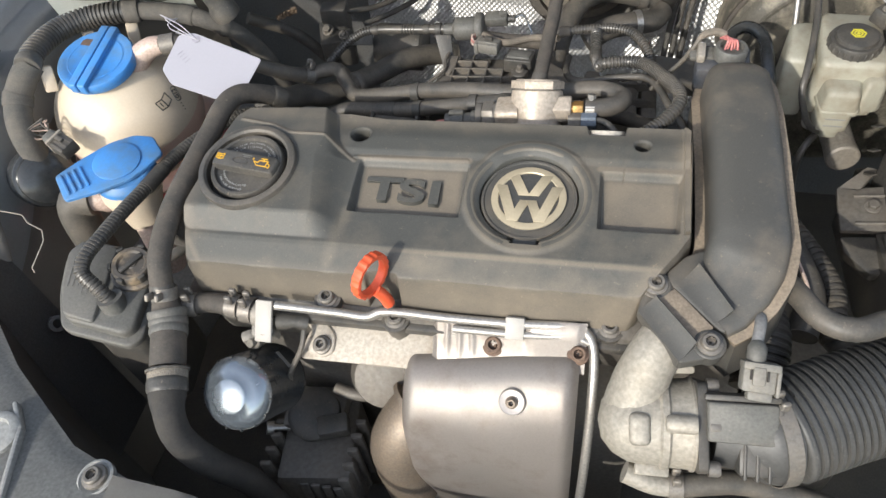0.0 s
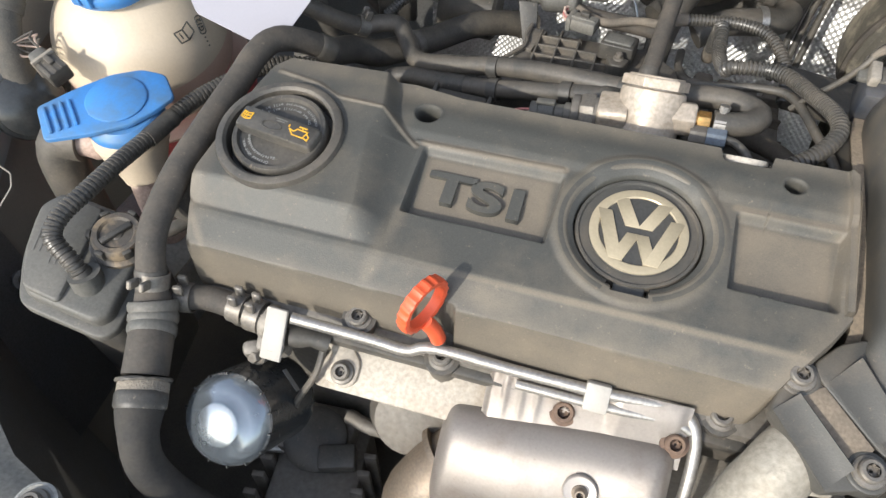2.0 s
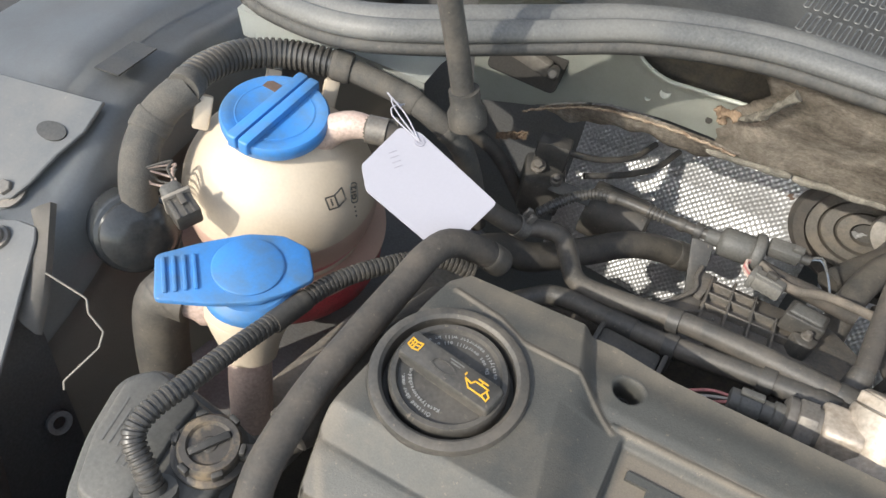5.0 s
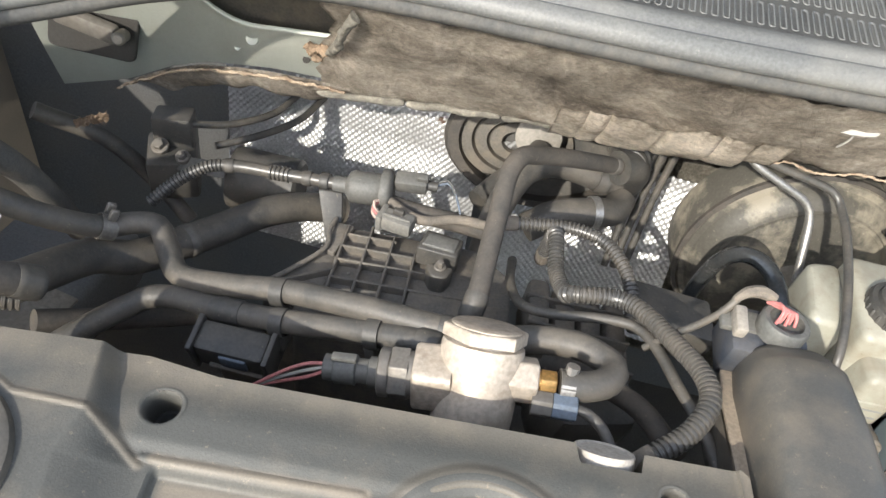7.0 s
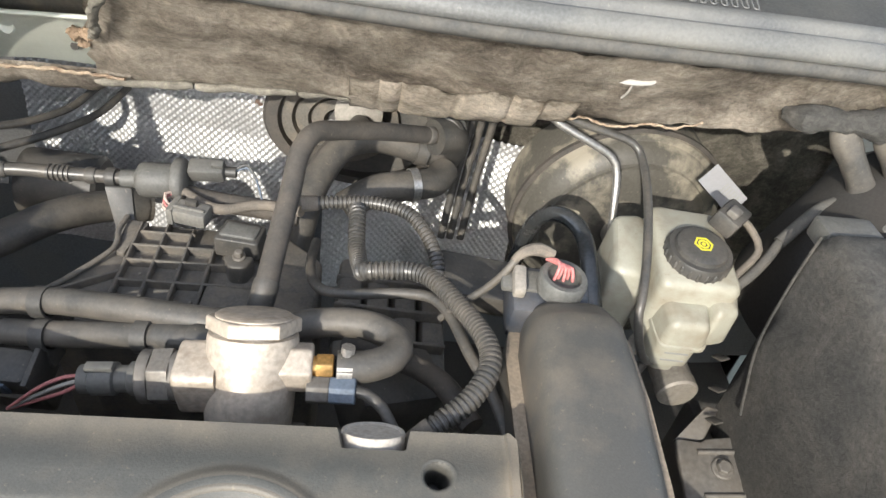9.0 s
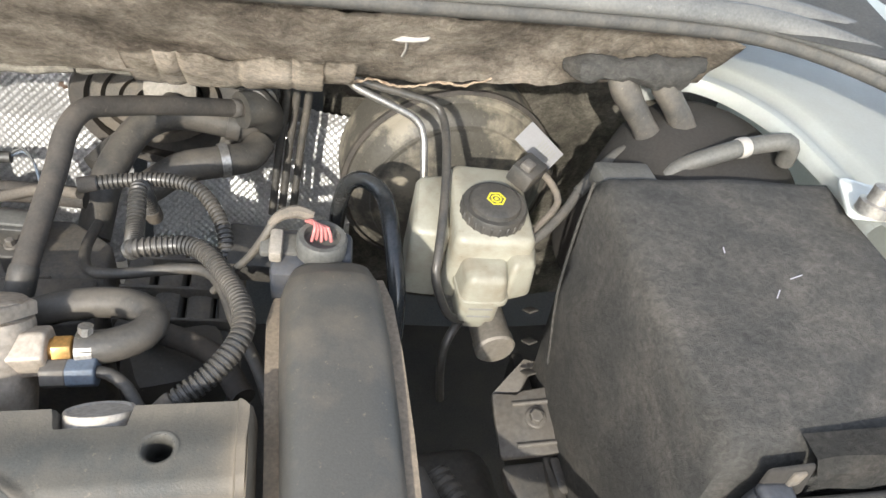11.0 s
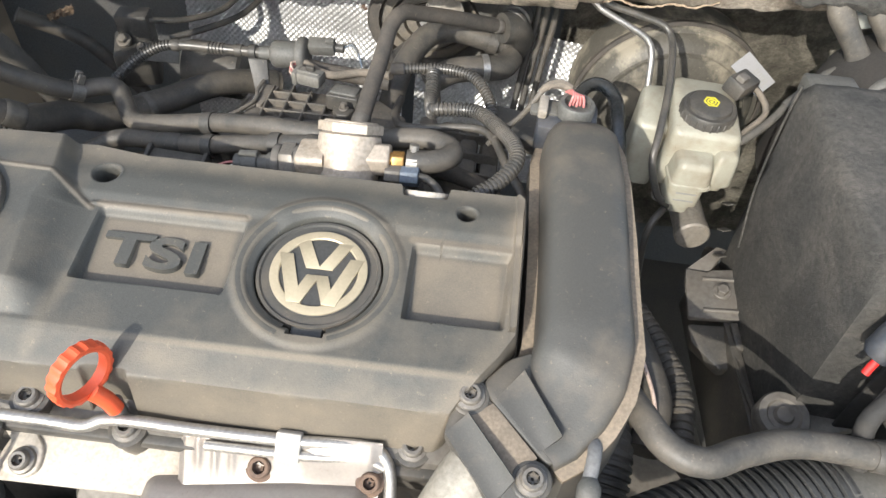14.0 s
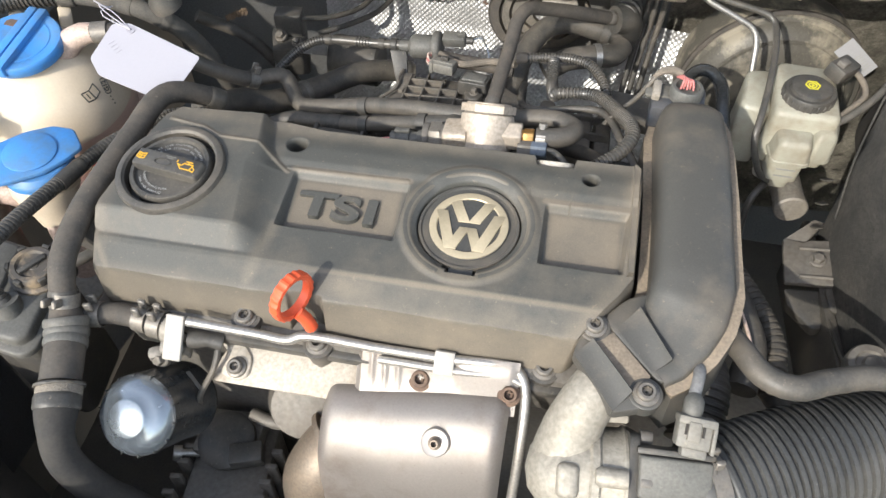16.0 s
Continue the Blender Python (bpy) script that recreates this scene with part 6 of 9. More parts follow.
hose("coolant_hose", [(-0.345, 0.10, -0.11), (-0.315, 0.150, -0.085), (-0.270, 0.198, -0.070), (-0.246, 0.207, -0.064), (-0.20, 0.197, -0.056), (-0.155, 0.188, -0.047), (-0.10, 0.178, -0.032), (-0.055, 0.166, -0.018), (-0.03, 0.160, -0.014)], 0.0090, "black coolant hose with brackets behind the cover", M_RUBBER, ends=((0.97, "end_sleeve", M_BLACK, 1.15, 0.02), (0.55, "sleeve", M_BLACK, 1.12, 0.03)))
for p, d in (((-0.155, 0.204, -0.034), (1, -0.15, 0.2)), ((-0.150, 0.186, -0.046), (1, -0.15, 0.2)), ((-0.08, 0.172, -0.025), (1, -0.15, 0.2))):
    solo("hose_bracket", box((0.016, 0.018, 0.009), frame_at(Vector(p) - Vector((0, 0, 0.016)), d), lathe([(0.0095, -0.005), (0.0110, -0.005), (0.0110, 0.005), (0.0095, 0.005)], frame_at(p, d), seg=20, cap=False), 0.003), M_BLACK, "black plastic bracket holding the coolant hoses", "bracket", "hose brackets")
hose("thick_hose", [(-0.335, 0.165, -0.035), (-0.32, 0.235, -0.065), (-0.295, 0.262, -0.082), (-0.255, 0.32, -0.092), (-0.222, 0.365, -0.096), (-0.190, 0.395, -0.104), (-0.155, 0.415, -0.115)], 0.0148, "thick black rubber hose behind the engine", M_RUBBER, seg=18, ends=((0.5, "band_clip", M_DARKMETAL, 1.06, 0.012), (0.97, "end_sleeve", M_BLACK, 1.1, 0.02)))
hose("dusty_pipe", [(-0.33, 0.17, -0.075), (-0.28, 0.215, -0.105), (-0.22, 0.24, -0.11), (-0.15, 0.25, -0.11)], 0.009, "brownish dusty pipe behind the cover", M_HOSEDUST)
clamp("hose_clamp", (-0.312, 0.252, -0.046), (0.7, 0.6, -0.5), 0.0096)
hose("vapour_line", [(-0.316, 0.328, -0.078), (-0.298, 0.345, -0.063), (-0.283, 0.354, -0.054), (-0.268, 0.360, -0.048), (-0.252, 0.363, -0.046)], 0.0060, "ribbed end of the vapour line", M_CONDUIT, ribs=0.0036, depth=0.0014, seg=16)
hose("vapour_line", [(-0.256, 0.362, -0.0465), (-0.238, 0.364, -0.046), (-0.205, 0.363, -0.0455), (-0.175, 0.362, -0.0445), (-0.150, 0.360, -0.043)], 0.0058, "smooth black vapour line to the purge valve", M_CONDUIT, seg=16, ends=((0.06, "joint_sleeve", M_BLACK, 1.2, 0.010), (0.74, "joint_sleeve", M_BLACK, 1.25, 0.014), (0.90, "joint_sleeve", M_BLACK, 1.45, 0.010)))
hose("vapour_line_bellows", [(-0.216, 0.3635, -0.0458), (-0.196, 0.3628, -0.0452)], 0.0072, "short ribbed bellows on the vapour line", M_CONDUIT, ribs=0.0034, depth=0.0014, seg=16)


def build_purge_valve():
    v = thing("purge_valve", (-0.12, 0.352, -0.07), "grey-black purge valve lying on its bracket", "valve")
    ax = Vector((1, 0.0, 0.05))
    m = frame_at((-0.142, 0.360, -0.043), ax)
    part("body", lathe([(0.008, -0.012), (0.008, 0.0), (0.0135, 0.003), (0.0150, 0.006), (0.0150, 0.031), (0.014, 0.033)], m, seg=28), M_GREYPL, v)
    part("flange", lathe([(0.0190, 0.032), (0.0200, 0.034), (0.0200, 0.039), (0.0185, 0.041), (0.014, 0.043)], m, seg=32), M_GREYPL, v)
    part("plug", box((0.030, 0.016, 0.015), pose(-0.084, 0.364, -0.030, 20, -3, 0), None, 0.003), M_GREYPL, v, "grey wiring plug")
    part("plug_tab", box((0.010, 0.006, 0.005), pose(-0.074, 0.360, -0.0205, 20, -3, 0), None, 0.001), M_GREYPL, v)
    part("plug_nose", tube([(-0.070, 0.364, -0.030), (-0.060, 0.364, -0.030)], 0.0048, seg=14), M_BLACK, v)
    part("outlet", tube([(-0.102, 0.354, -0.050), (-0.075, 0.350, -0.052), (-0.04, 0.346, -0.052), (-0.005, 0.343, -0.054)], 0.0088), M_HOSEDUST, v, "brown dusty outlet tube")
    part("bracket", prism([(-0.010, 0.0), (0.012, 0.0), (0.020, -0.060), (0.008, -0.062)], -0.002, 0.002, frame_at((-0.156, 0.352, -0.046), (0, -0.85, 0.5), (0, 0.5, 0.85)), None, 0.002), M_BLACK, v)
    for k in range(2):
        part("wire", wire([(-0.062, 0.364, -0.030 + 0.002 * k), (-0.052, 0.368, -0.027 + 0.003 * k), (-0.043, 0.360, -0.032), (-0.034, 0.338, -0.042)], 0.0011), M_GREYPL if k else M_BLUEFIT, v, "thin lead of the valve")


build_purge_valve()


def build_manifold():
    mf = thing("intake_manifold", (-0.09, 0.27, -0.30), "grimy black plastic intake manifold with a grid of ribs", "intake manifold")
    # its ribbed face lies almost level
    o = Matrix.Translation((-0.091, 0.287, -0.066)) @ Matrix.Rotation(radians(2), 4, "X")
    part("plenum", prism([(-0.064, -0.062), (0.110, -0.062), (0.110, 0.020), (0.075, 0.050), (-0.040, 0.050), (-0.064, 0.010)], -0.20, -0.008, o, None, 0.006, 0.003), M_MANIFOLD, mf)
    for k, (y0, y1) in enumerate(((-0.045, 0.045), (-0.060, 0.048), (-0.062, 0.040), (-0.062, 0.022))):
        part("rib", box((0.0026, y1 - y0, 0.010), o @ pose(-0.042 + 0.0212 * k, (y0 + y1) / 2, -0.005, 0, 0, -1), None, 0.0008, 1), M_MANIFOLD, mf)
    for y, x0, x1 in ((-0.046, -0.030, 0.030), (-0.022, -0.044, 0.075), (0.0, -0.044, 0.040), (0.017, -0.042, 0.024), (0.033, -0.040, 0.004)):
        part("rib", box((x1 - x0, 0.0026, 0.010), o @ pose((x0 + x1) / 2, y, -0.005, 0, 0, 0), None, 0.0008, 1), M_MANIFOLD, mf)
    rnd = random.Random(12)
    for k in range(9):
        part("grit", box((0.002, 0.0015, 0.001), o @ pose(rnd.uniform(-0.038, 0.02), rnd.uniform(-0.04, 0.03), -0.0072, 0, 0, rnd.uniform(0, 90)), None, 0), M_PLUG, mf, smooth=False)
    part("raised_deck", prism([(0.022, -0.060), (0.108, -0.060), (0.108, -0.024), (0.024, -0.022)], -0.008, -0.001, o, None, 0.003, 0.002), M_MANIFOLD, mf)
    part("left_wedge", prism([(-0.094, -0.046), (-0.046, -0.050), (-0.042, 0.010), (-0.054, 0.010)], -0.20, -0.006, o, None, 0.004, 0.002), M_MANIFOLD, mf)
    part("wedge_rim", tube([o @ Vector(p) for p in ((-0.096, -0.046, -0.002), (-0.075, -0.022, -0.001), (-0.054, 0.010, 0.0), (-0.056, 0.030, 0.001), (-0.054, 0.048, 0.001))], 0.0022), M_MANIFOLD, mf)
    part("wedge_rib", box((0.046, 0.0026, 0.008), o @ pose(-0.062, -0.026, -0.003, 0, 0, 32), None, 0.0008, 1), M_MANIFOLD, mf)
    part("upper_strip", prism([(-0.054, 0.010), (-0.046, 0.006), (-0.036, 0.046), (-0.054, 0.048)], -0.05, -0.002, o, None, 0.003, 0.001), M_MANIFOLD, mf)
    for k in range(4):
        part("right_runner", box((0.020, 0.105, 0.05), pose(0.042 + 0.023 * k, 0.262, -0.098 - 0.004 * k, 4, 4, 0), None, 0.006), M_MANIFOLD, mf)
    for y in (0.225, 0.258, 0.290):
        part("runner_rib", box((0.088, 0.003, 0.012), pose(0.076, y, -0.078, 4, 4, 0), None, 0.001, 1), M_MANIFOLD, mf)
    part("right_lump", box((0.07, 0.05, 0.06), pose(0.078, 0.19, -0.095, 8, 10, 20), None, 0.012), M_BLACK, mf)
    sn = thing("pressure_sensor", (-0.05, 0.285, -0.045), "black pressure sensor with a light grey plug on the manifold", "sensor")
    part("body", prism([(-0.020, -0.012), (0.016, -0.014), (0.018, 0.010), (-0.016, 0.014)], -0.016, 0.002, o @ pose(0.044, 0.024, 0.014, 0, 0, -4), None, 0.003), M_BLACK, sn)
    part("lid", prism([(-0.017, -0.008), (0.013, -0.010), (0.015, 0.006), (-0.013, 0.009)], 0.001, 0.004, o @ pose(0.044, 0.024, 0.014, 0, 0, -4), None, 0.003), M_GREYPL, sn)
    part("mount", prism([(-0.013, -0.008), (0.012, -0.008), (0.006, -0.022), (-0.006, -0.022)], -0.020, 0.0, o @ pose(0.046, 0.010, 0.010), None, 0.004), M_BLACK, sn)
    hex_bolt("screw", o @ Vector((0.046, 0.000, 0.010)), (0, -0.1, 1), 0.0035, sn, material=M_DARKMETAL)
    q = o @ pose(0.002, 0.036, 0.020, 0, 0, -12)
    part("plug", box((0.030, 0.018, 0.014), q, None, 0.003), M_PLUGGREY, sn, "light grey wiring plug")
    part("plug_collar", box((0.006, 0.021, 0.016), q @ pose(-0.014, 0, 0), None, 0.002), M_PLUGGREY, sn)
    part("plug_latch", box((0.010, 0.005, 0.006), q @ pose(0.000, 0.003, 0.009), None, 0.001), M_BLACK, sn)
    part("plug_ridge", box((0.026, 0.003, 0.003), q @ pose(0.0, -0.003, 0.0072), None, 0.001), M_PLUGGREY, sn)
    for k in range(3):
        part("wire", wire([q @ Vector((-0.016, 0.004 - 0.004 * k, 0.0)), q @ Vector((-0.022, 0.004 - 0.003 * k, 0.002)), q @ Vector((-0.026, 0.010, 0.006 - 0.003 * k)), q @ Vector((-0.018, 0.022, 0.002))], 0.0014), M_PINK if k == 1 else M_STUB, sn, "pale pink lead")
    part("lead", tube([q @ Vector((-0.018, 0.022, 0.002)), (-0.070, 0.330, -0.044), (-0.035, 0.335, -0.040), (0.0, 0.318, -0.030)], 0.0045, seg=10), M_TAPE, sn, "lead wrapped in pale tape")
    dr = thing("dark_module", (-0.27, 0.38, -0.16), "black component with a round motor deep behind the engine", "component")
    part("drum", lathe([(0.033, 0), (0.034, 0.004), (0.034, 0.07), (0.030, 0.074)], frame_at((-0.285, 0.452, -0.125), (1, 0.0, -0.05)), seg=32), M_BLACK, dr)
    part("block", box((0.050, 0.055, 0.05), pose(-0.345, 0.44, -0.115, 8, 0, 20), None, 0.005), M_BLACK, dr)
    part("upper_block", box((0.040, 0.030, 0.045), pose(-0.345, 0.452, -0.080, 0, 0, 10), None, 0.004), M_BLACK, dr)
    part("label_plate", box((0.05, 0.003, 0.016), pose(-0.305, 0.418, -0.095, -35, 0, 0), None, 0.001), M_GREYPL, dr, "small grey label")
    hex_bolt("nut", (-0.352, 0.428, -0.085), (0, -0.5, 0.8), 0.006, dr, material=M_DARKMETAL)
    hex_bolt("nut", (-0.325, 0.42, -0.088), (0, -0.5, 0.8), 0.005, dr, material=M_DARKMETAL)


build_manifold()


def build_heater_pipes():
    hp = thing("heater_pipes", (0.06, 0.50, -0.15), "black heater hoses entering the firewall with a clip", "hoses")
    part("upper_hose", tube([(-0.010, 0.352, -0.105), (-0.002, 0.395, -0.074), (0.012, 0.430, -0.056), (0.030, 0.452, -0.046), (0.060, 0.465, -0.046), (0.105, 0.468, -0.056), (0.125, 0.478, -0.062)], 0.0140, seg=20), M_RUBBER, hp)
    part("lower_hose", tube([(0.03, 0.40, -0.085), (0.060, 0.415, -0.072), (0.093, 0.424, -0.070), (0.118, 0.44, -0.074), (0.128, 0.46, -0.072)], 0.0150, seg=20), M_RUBBER, hp)
    part("elbow", tube([(0.112, 0.452, -0.030), (0.128, 0.464, -0.034), (0.134, 0.478, -0.052), (0.130, 0.49, -0.075)], 0.0175, seg=20), M_BLACK, hp, "black elbow piece")
    part("grey_clip", lathe([(0.0153, -0.004), (0.0165, -0.004), (0.0165, 0.004), (0.0153, 0.004)], frame_at((0.096, 0.426, -0.070), (1, 0.3, 0)), seg=24, cap=False), M_STEEL, hp, "grey band clip")
    part("hose_clip", lathe([(0.0168, -0.006), (0.0185, -0.006), (0.0185, 0.006), (0.0168, 0.006)], frame_at((0.103, 0.467, -0.055), (1, 0.05, -0.2)) @ Matrix.Diagonal((0.86, 0.86, 1, 1)), seg=24, cap=False), M_BLACK, hp)
    part("ribbed_elbow", tube([(0.118, 0.458, -0.034), (0.126, 0.470, -0.030), (0.129, 0.488, -0.030), (0.124, 0.515, -0.036)], 0.0190, seg=24, ribs=0.0075, depth=0.0025), M_BLACK, hp, "short ribbed black elbow")
    part("back_hose", tube([(-0.02, 0.43, -0.085), (0.0, 0.455, -0.075), (0.025, 0.485, -0.066), (0.04, 0.52, -0.066)], 0.013, seg=16), M_RUBBER, hp)
    ring = thing("firewall_grommet", (0.03, 0.55, -0.12), "round dark pipe opening in the firewall with hoses inside", "grommet")
    m = frame_at((0.045, 0.565, -0.085), (0, -0.9, 0.3), (1, 0, 0))
    part("ring", lathe([(0.075, 0.0), (0.088, 0.0), (0.092, 0.01), (0.088, 0.022), (0.078, 0.022), (0.075, 0.004)], m @ Matrix.Diagonal((0.8, 1.25, 1, 1)), seg=48, cap=False), M_HOSEDUST, ring)
    for k in range(3):
        part("fold", lathe([(0.062 - 0.016 * k, 0.004), (0.060 - 0.016 * k, 0.012), (0.048 - 0.016 * k, 0.015), (0.045 - 0.016 * k, 0.006)], m @ pose(0, -0.03, 0) @ Matrix.Diagonal((0.8, 1.1, 1, 1)), seg=36, cap=False), M_MANIFOLD, ring)
    part("back", lathe([(0.085, -0.004), (0.085, 0.002)], m @ Matrix.Diagonal((0.8, 1.25, 1, 1)), seg=40), M_BLACK, ring)
    part("flange_face", lathe([(0.026, 0.010), (0.026, 0.020), (0.015, 0.022)], frame_at((0.036, 0.550, -0.064), (0, -0.9, 0.35)), seg=28), M_PLATE, ring, "dusty round metal flange")


build_heater_pipes()
sensor = thing("map_sensor", (0.172, 0.195, -0.02), "black sensor with grey plug and pink wires", "sensor")
part("base", box((0.050, 0.036, 0.034), pose(0.172, 0.186, 0.014, 12, 0, -4), None, 0.004), M_SENSOR, sensor)
part("plate", box((0.046, 0.016, 0.006), pose(0.163, 0.188, 0.031, 12, 0, -4), None, 0.002), M_GREYPL, sensor)
part("latch", box((0.008, 0.020, 0.010), pose(0.150, 0.183, 0.036, 12, 0, -4), None, 0.002), M_PLUG, sensor)
part("collar", lathe([(0.0140, 0), (0.0140, 0.012), (0.0128, 0.0145), (0.0100, 0.0145), (0.0100, 0.008)], frame_at((0.177, 0.184, 0.031), (0.05, -0.05, 1)) @ Matrix.Diagonal((1.12, 1.12, 0.85, 1)), seg=28), M_GREYPL, sensor, "worn grey round plug")
for k in range(5):
    part("wire", wire([(0.171 + 0.003 * k, 0.182 + 0.002 * (k % 2), 0.040), (0.173 + 0.002 * k, 0.184, 0.049), (0.172 + 0.001 * k, 0.190, 0.050 - 0.001 * k), (0.168, 0.197, 0.044)], 0.0011), M_PINK, sensor, "pink wire")
part("lead_clip", tube([(0.172, 0.199, 0.046), (0.163, 0.200, 0.049), (0.153, 0.198, 0.048), (0.146, 0.194, 0.043)], 0.0040, seg=8, flare=[(0, 0.9), (0.3, 1.1), (0.7, 0.9), (1, 0.6)]), M_TAPE, sensor, "pale dusty lead clip")
part("lead", tube([(0.148, 0.195, 0.044), (0.142, 0.192, 0.034), (0.133, 0.195, 0.016), (0.120, 0.198, -0.002), (0.108, 0.20, -0.02)], 0.0026), M_RUBBER, sensor, "thin black lead")
hose("vacuum_pipe", [(0.200, 0.375, -0.12), (0.203, 0.366, -0.07), (0.209, 0.354, -0.040), (0.222, 0.340, -0.027), (0.236, 0.320, -0.030), (0.240, 0.285, -0.045), (0.243, 0.25, -0.075), (0.243, 0.235, -0.13), (0.24, 0.23, -0.20)], 0.0075, "shiny black vacuum pipe bending down", M_FILTER)
ig = thing("ignition_connector", (-0.179, 0.171, -0.085), "dark grey wiring connector with a blue-grey face under the hoses", "plug")
iw = pose(-0.179, 0.171, -0.066, 18, 0, -4)
part("housing", box((0.052, 0.024, 0.030), iw, None, 0.004), M_BLACK, ig)
part("face", box((0.020, 0.003, 0.015), iw @ pose(0.004, -0.0125, 0.004), None, 0.0015), M_BLUEFIT, ig, "blue-grey connector face")
part("latch", box((0.040, 0.006, 0.004), iw @ pose(0.004, -0.012, -0.008, 0, 4, 0), None, 0.0015), M_MANIFOLD, ig, "dusty brown latch bar")
part("side_rib", box((0.004, 0.028, 0.034), iw @ pose(0.028, 0, 0), None, 0.001), M_BLACK, ig)
part("side_rib", box((0.004, 0.028, 0.034), iw @ pose(-0.027, 0, 0), None, 0.001), M_BLACK, ig)
part("stem", box((0.040, 0.020, 0.05), iw @ pose(0, 0.004, -0.038), None, 0.004), M_DARKMETAL, ig)
solo("ecu_bracket", box((0.07, 0.045, 0.02), pose(0.145, 0.27, -0.05, 5, 8, 0), None, 0.004), M_BLACK, "flat black bracket box between engine and firewall", "bracket")

# ---- brake servo, reservoir ----


def build_brakes():
    bo = thing("brake_booster", (0.334, 0.50, -0.255), "large round black brake servo with patches of pale dust", "brake servo")
    m = frame_at((0.334, 0.485, -0.131), (0.05, -1, -0.06), (0, 0, 1)) @ Matrix.Scale(0.888, 4)
    part("drum", lathe([(0.135, -0.06), (0.135, 0.0), (0.131, 0.006), (0.124, 0.008), (0.120, 0.016), (0.108, 0.026), (0.085, 0.033), (0.05, 0.037), (0.03, 0.037)], m, seg=72), M_BOOSTER, bo)
    part("rim", lathe([(0.134, -0.002), (0.139, 0.0), (0.139, 0.005), (0.134, 0.007)], m, seg=72, cap=False), M_HOSEDUST, bo)
    part("ridge", lathe([(0.106, 0.026), (0.104, 0.030), (0.100, 0.030)], m, seg=72, cap=False), M_BOOSTER, bo)
    mc = thing("master_cylinder", (0.33, 0.30, -0.17), "dull aluminium brake master cylinder", "brake cylinder")
    part("barrel", tube([(0.325, 0.48, -0.125), (0.332, 0.34, -0.130), (0.337, 0.250, -0.138)], 0.0175, seg=26, straight=True), M_PLATE, mc)
    part("end_cap", lathe([(0.0185, 0), (0.0185, 0.010), (0.0165, 0.012), (0.0001, 0.012)], frame_at((0.337, 0.252, -0.138), (0.05, -1, -0.05)), seg=26), M_PLATE, mc)
    part("port", lathe([(0.011, 0), (0.011, 0.025)], frame_at((0.315, 0.27, -0.115), (-0.7, -0.2, 0.5)), seg=16), M_ALU, mc)
    rs = thing("brake_fluid_reservoir", (0.315, 0.29, -0.11), "yellowed translucent brake fluid reservoir", "reservoir")
    up = Matrix.Translation((0.315, 0.295, -0.06)) @ Matrix.Rotation(radians(8), 4, "X") @ Matrix.Rotation(radians(-3), 4, "Z")
    part("upper_tank", prism([(-0.030, -0.042), (0.040, -0.042), (0.040, 0.050), (-0.022, 0.054), (-0.030, 0.045)], -0.02, 0.048, up, None, 0.010, 0.006, 0.003), M_RES, rs)
    part("side_tank", prism([(-0.062, -0.022), (-0.028, -0.026), (-0.024, 0.052), (-0.054, 0.048)], -0.042, 0.036, up, None, 0.010, 0.006, 0.002), M_RES, rs)
    part("front_tank", prism([(-0.020, -0.066), (0.018, -0.066), (0.022, -0.030), (-0.024, -0.030)], 0.004, 0.028, up, None, 0.008, 0.006, 0.003), M_RES, rs)
    part("seam", prism([(-0.021, -0.0675), (0.019, -0.0675), (0.023, -0.030), (-0.025, -0.030)], 0.001, 0.005, up, None, 0.008, 0.001), M_RES, rs)
    part("front_tank_base", prism([(-0.018, -0.064), (0.015, -0.064), (0.018, -0.030), (-0.021, -0.030)], -0.026, 0.002, up, None, 0.007, 0.005), M_RES, rs)
    part("front_tank", prism([(0.016, -0.058), (0.043, -0.050), (0.046, -0.020), (0.014, -0.026)], -0.004, 0.034, up, None, 0.008, 0.007, 0.003), M_RES, rs)
    part("spout", prism([(-0.010, -0.058), (0.010, -0.058), (0.010, -0.036), (-0.010, -0.036)], -0.042, -0.022, up, None, 0.006, 0.002, -0.003), M_RES, rs)
    for k in range(2):
        part("level_mark", box((0.020, 0.0006, 0.0016), up @ pose(-0.001, -0.0643, -0.018 + 0.010 * k), None, 0), M_GREYPRINT, rs)
    k = frame_at((0.319, 0.282, -0.022), (0, -0.10, 1)) @ Matrix.Diagonal((0.88, 0.88, 1, 1))
    cap = part("screw_cap", lathe([(0.0305, -0.004), (0.0305, 0.016), (0.029, 0.0185), (0.0245, 0.0185), (0.0235, 0.022), (0.020, 0.0235), (0.0001, 0.0235)], k, seg=48), M_BLACK, rs, "black ribbed screw cap with a yellow mark")
    for i in range(24):
        a = 2 * math.pi * i / 24
        part("rib", box((0.0022, 0.0036, 0.017), k @ pose(0.0302 * math.cos(a), 0.0302 * math.sin(a), 0.007, 0, 0, math.degrees(a)), None, 0.001, 1), M_BLACK, cap)
    for ro, ri in ((0.0092, 0.0072), (0.0052, 0.0034)):
        part("yellow_ring", lathe([(ro, 0.0236), (ro, 0.0240), (ri, 0.0240), (ri, 0.0236)], k, seg=6 if ro > 0.006 else 24, cap=False), M_CAPMARK, cap, "yellow printed ring")
    part("yellow_dot", lathe([(0.0020, 0.0236), (0.0020, 0.0240), (0.0001, 0.0240)], k, seg=16), M_CAPMARK, cap)
    plug = thing("fluid_level_plug", (0.35, 0.315, 0.0), "black wiring plug at the brake fluid cap", "plug")
    part("housing", box((0.030, 0.022, 0.018), pose(0.353, 0.314, 0.004, 15, 0, 45), None, 0.003), M_BLACK, plug)
    part("latch", box((0.012, 0.010, 0.008), pose(0.350, 0.308, 0.014, 15, 0, 45), None, 0.002), M_DARKMETAL, plug)
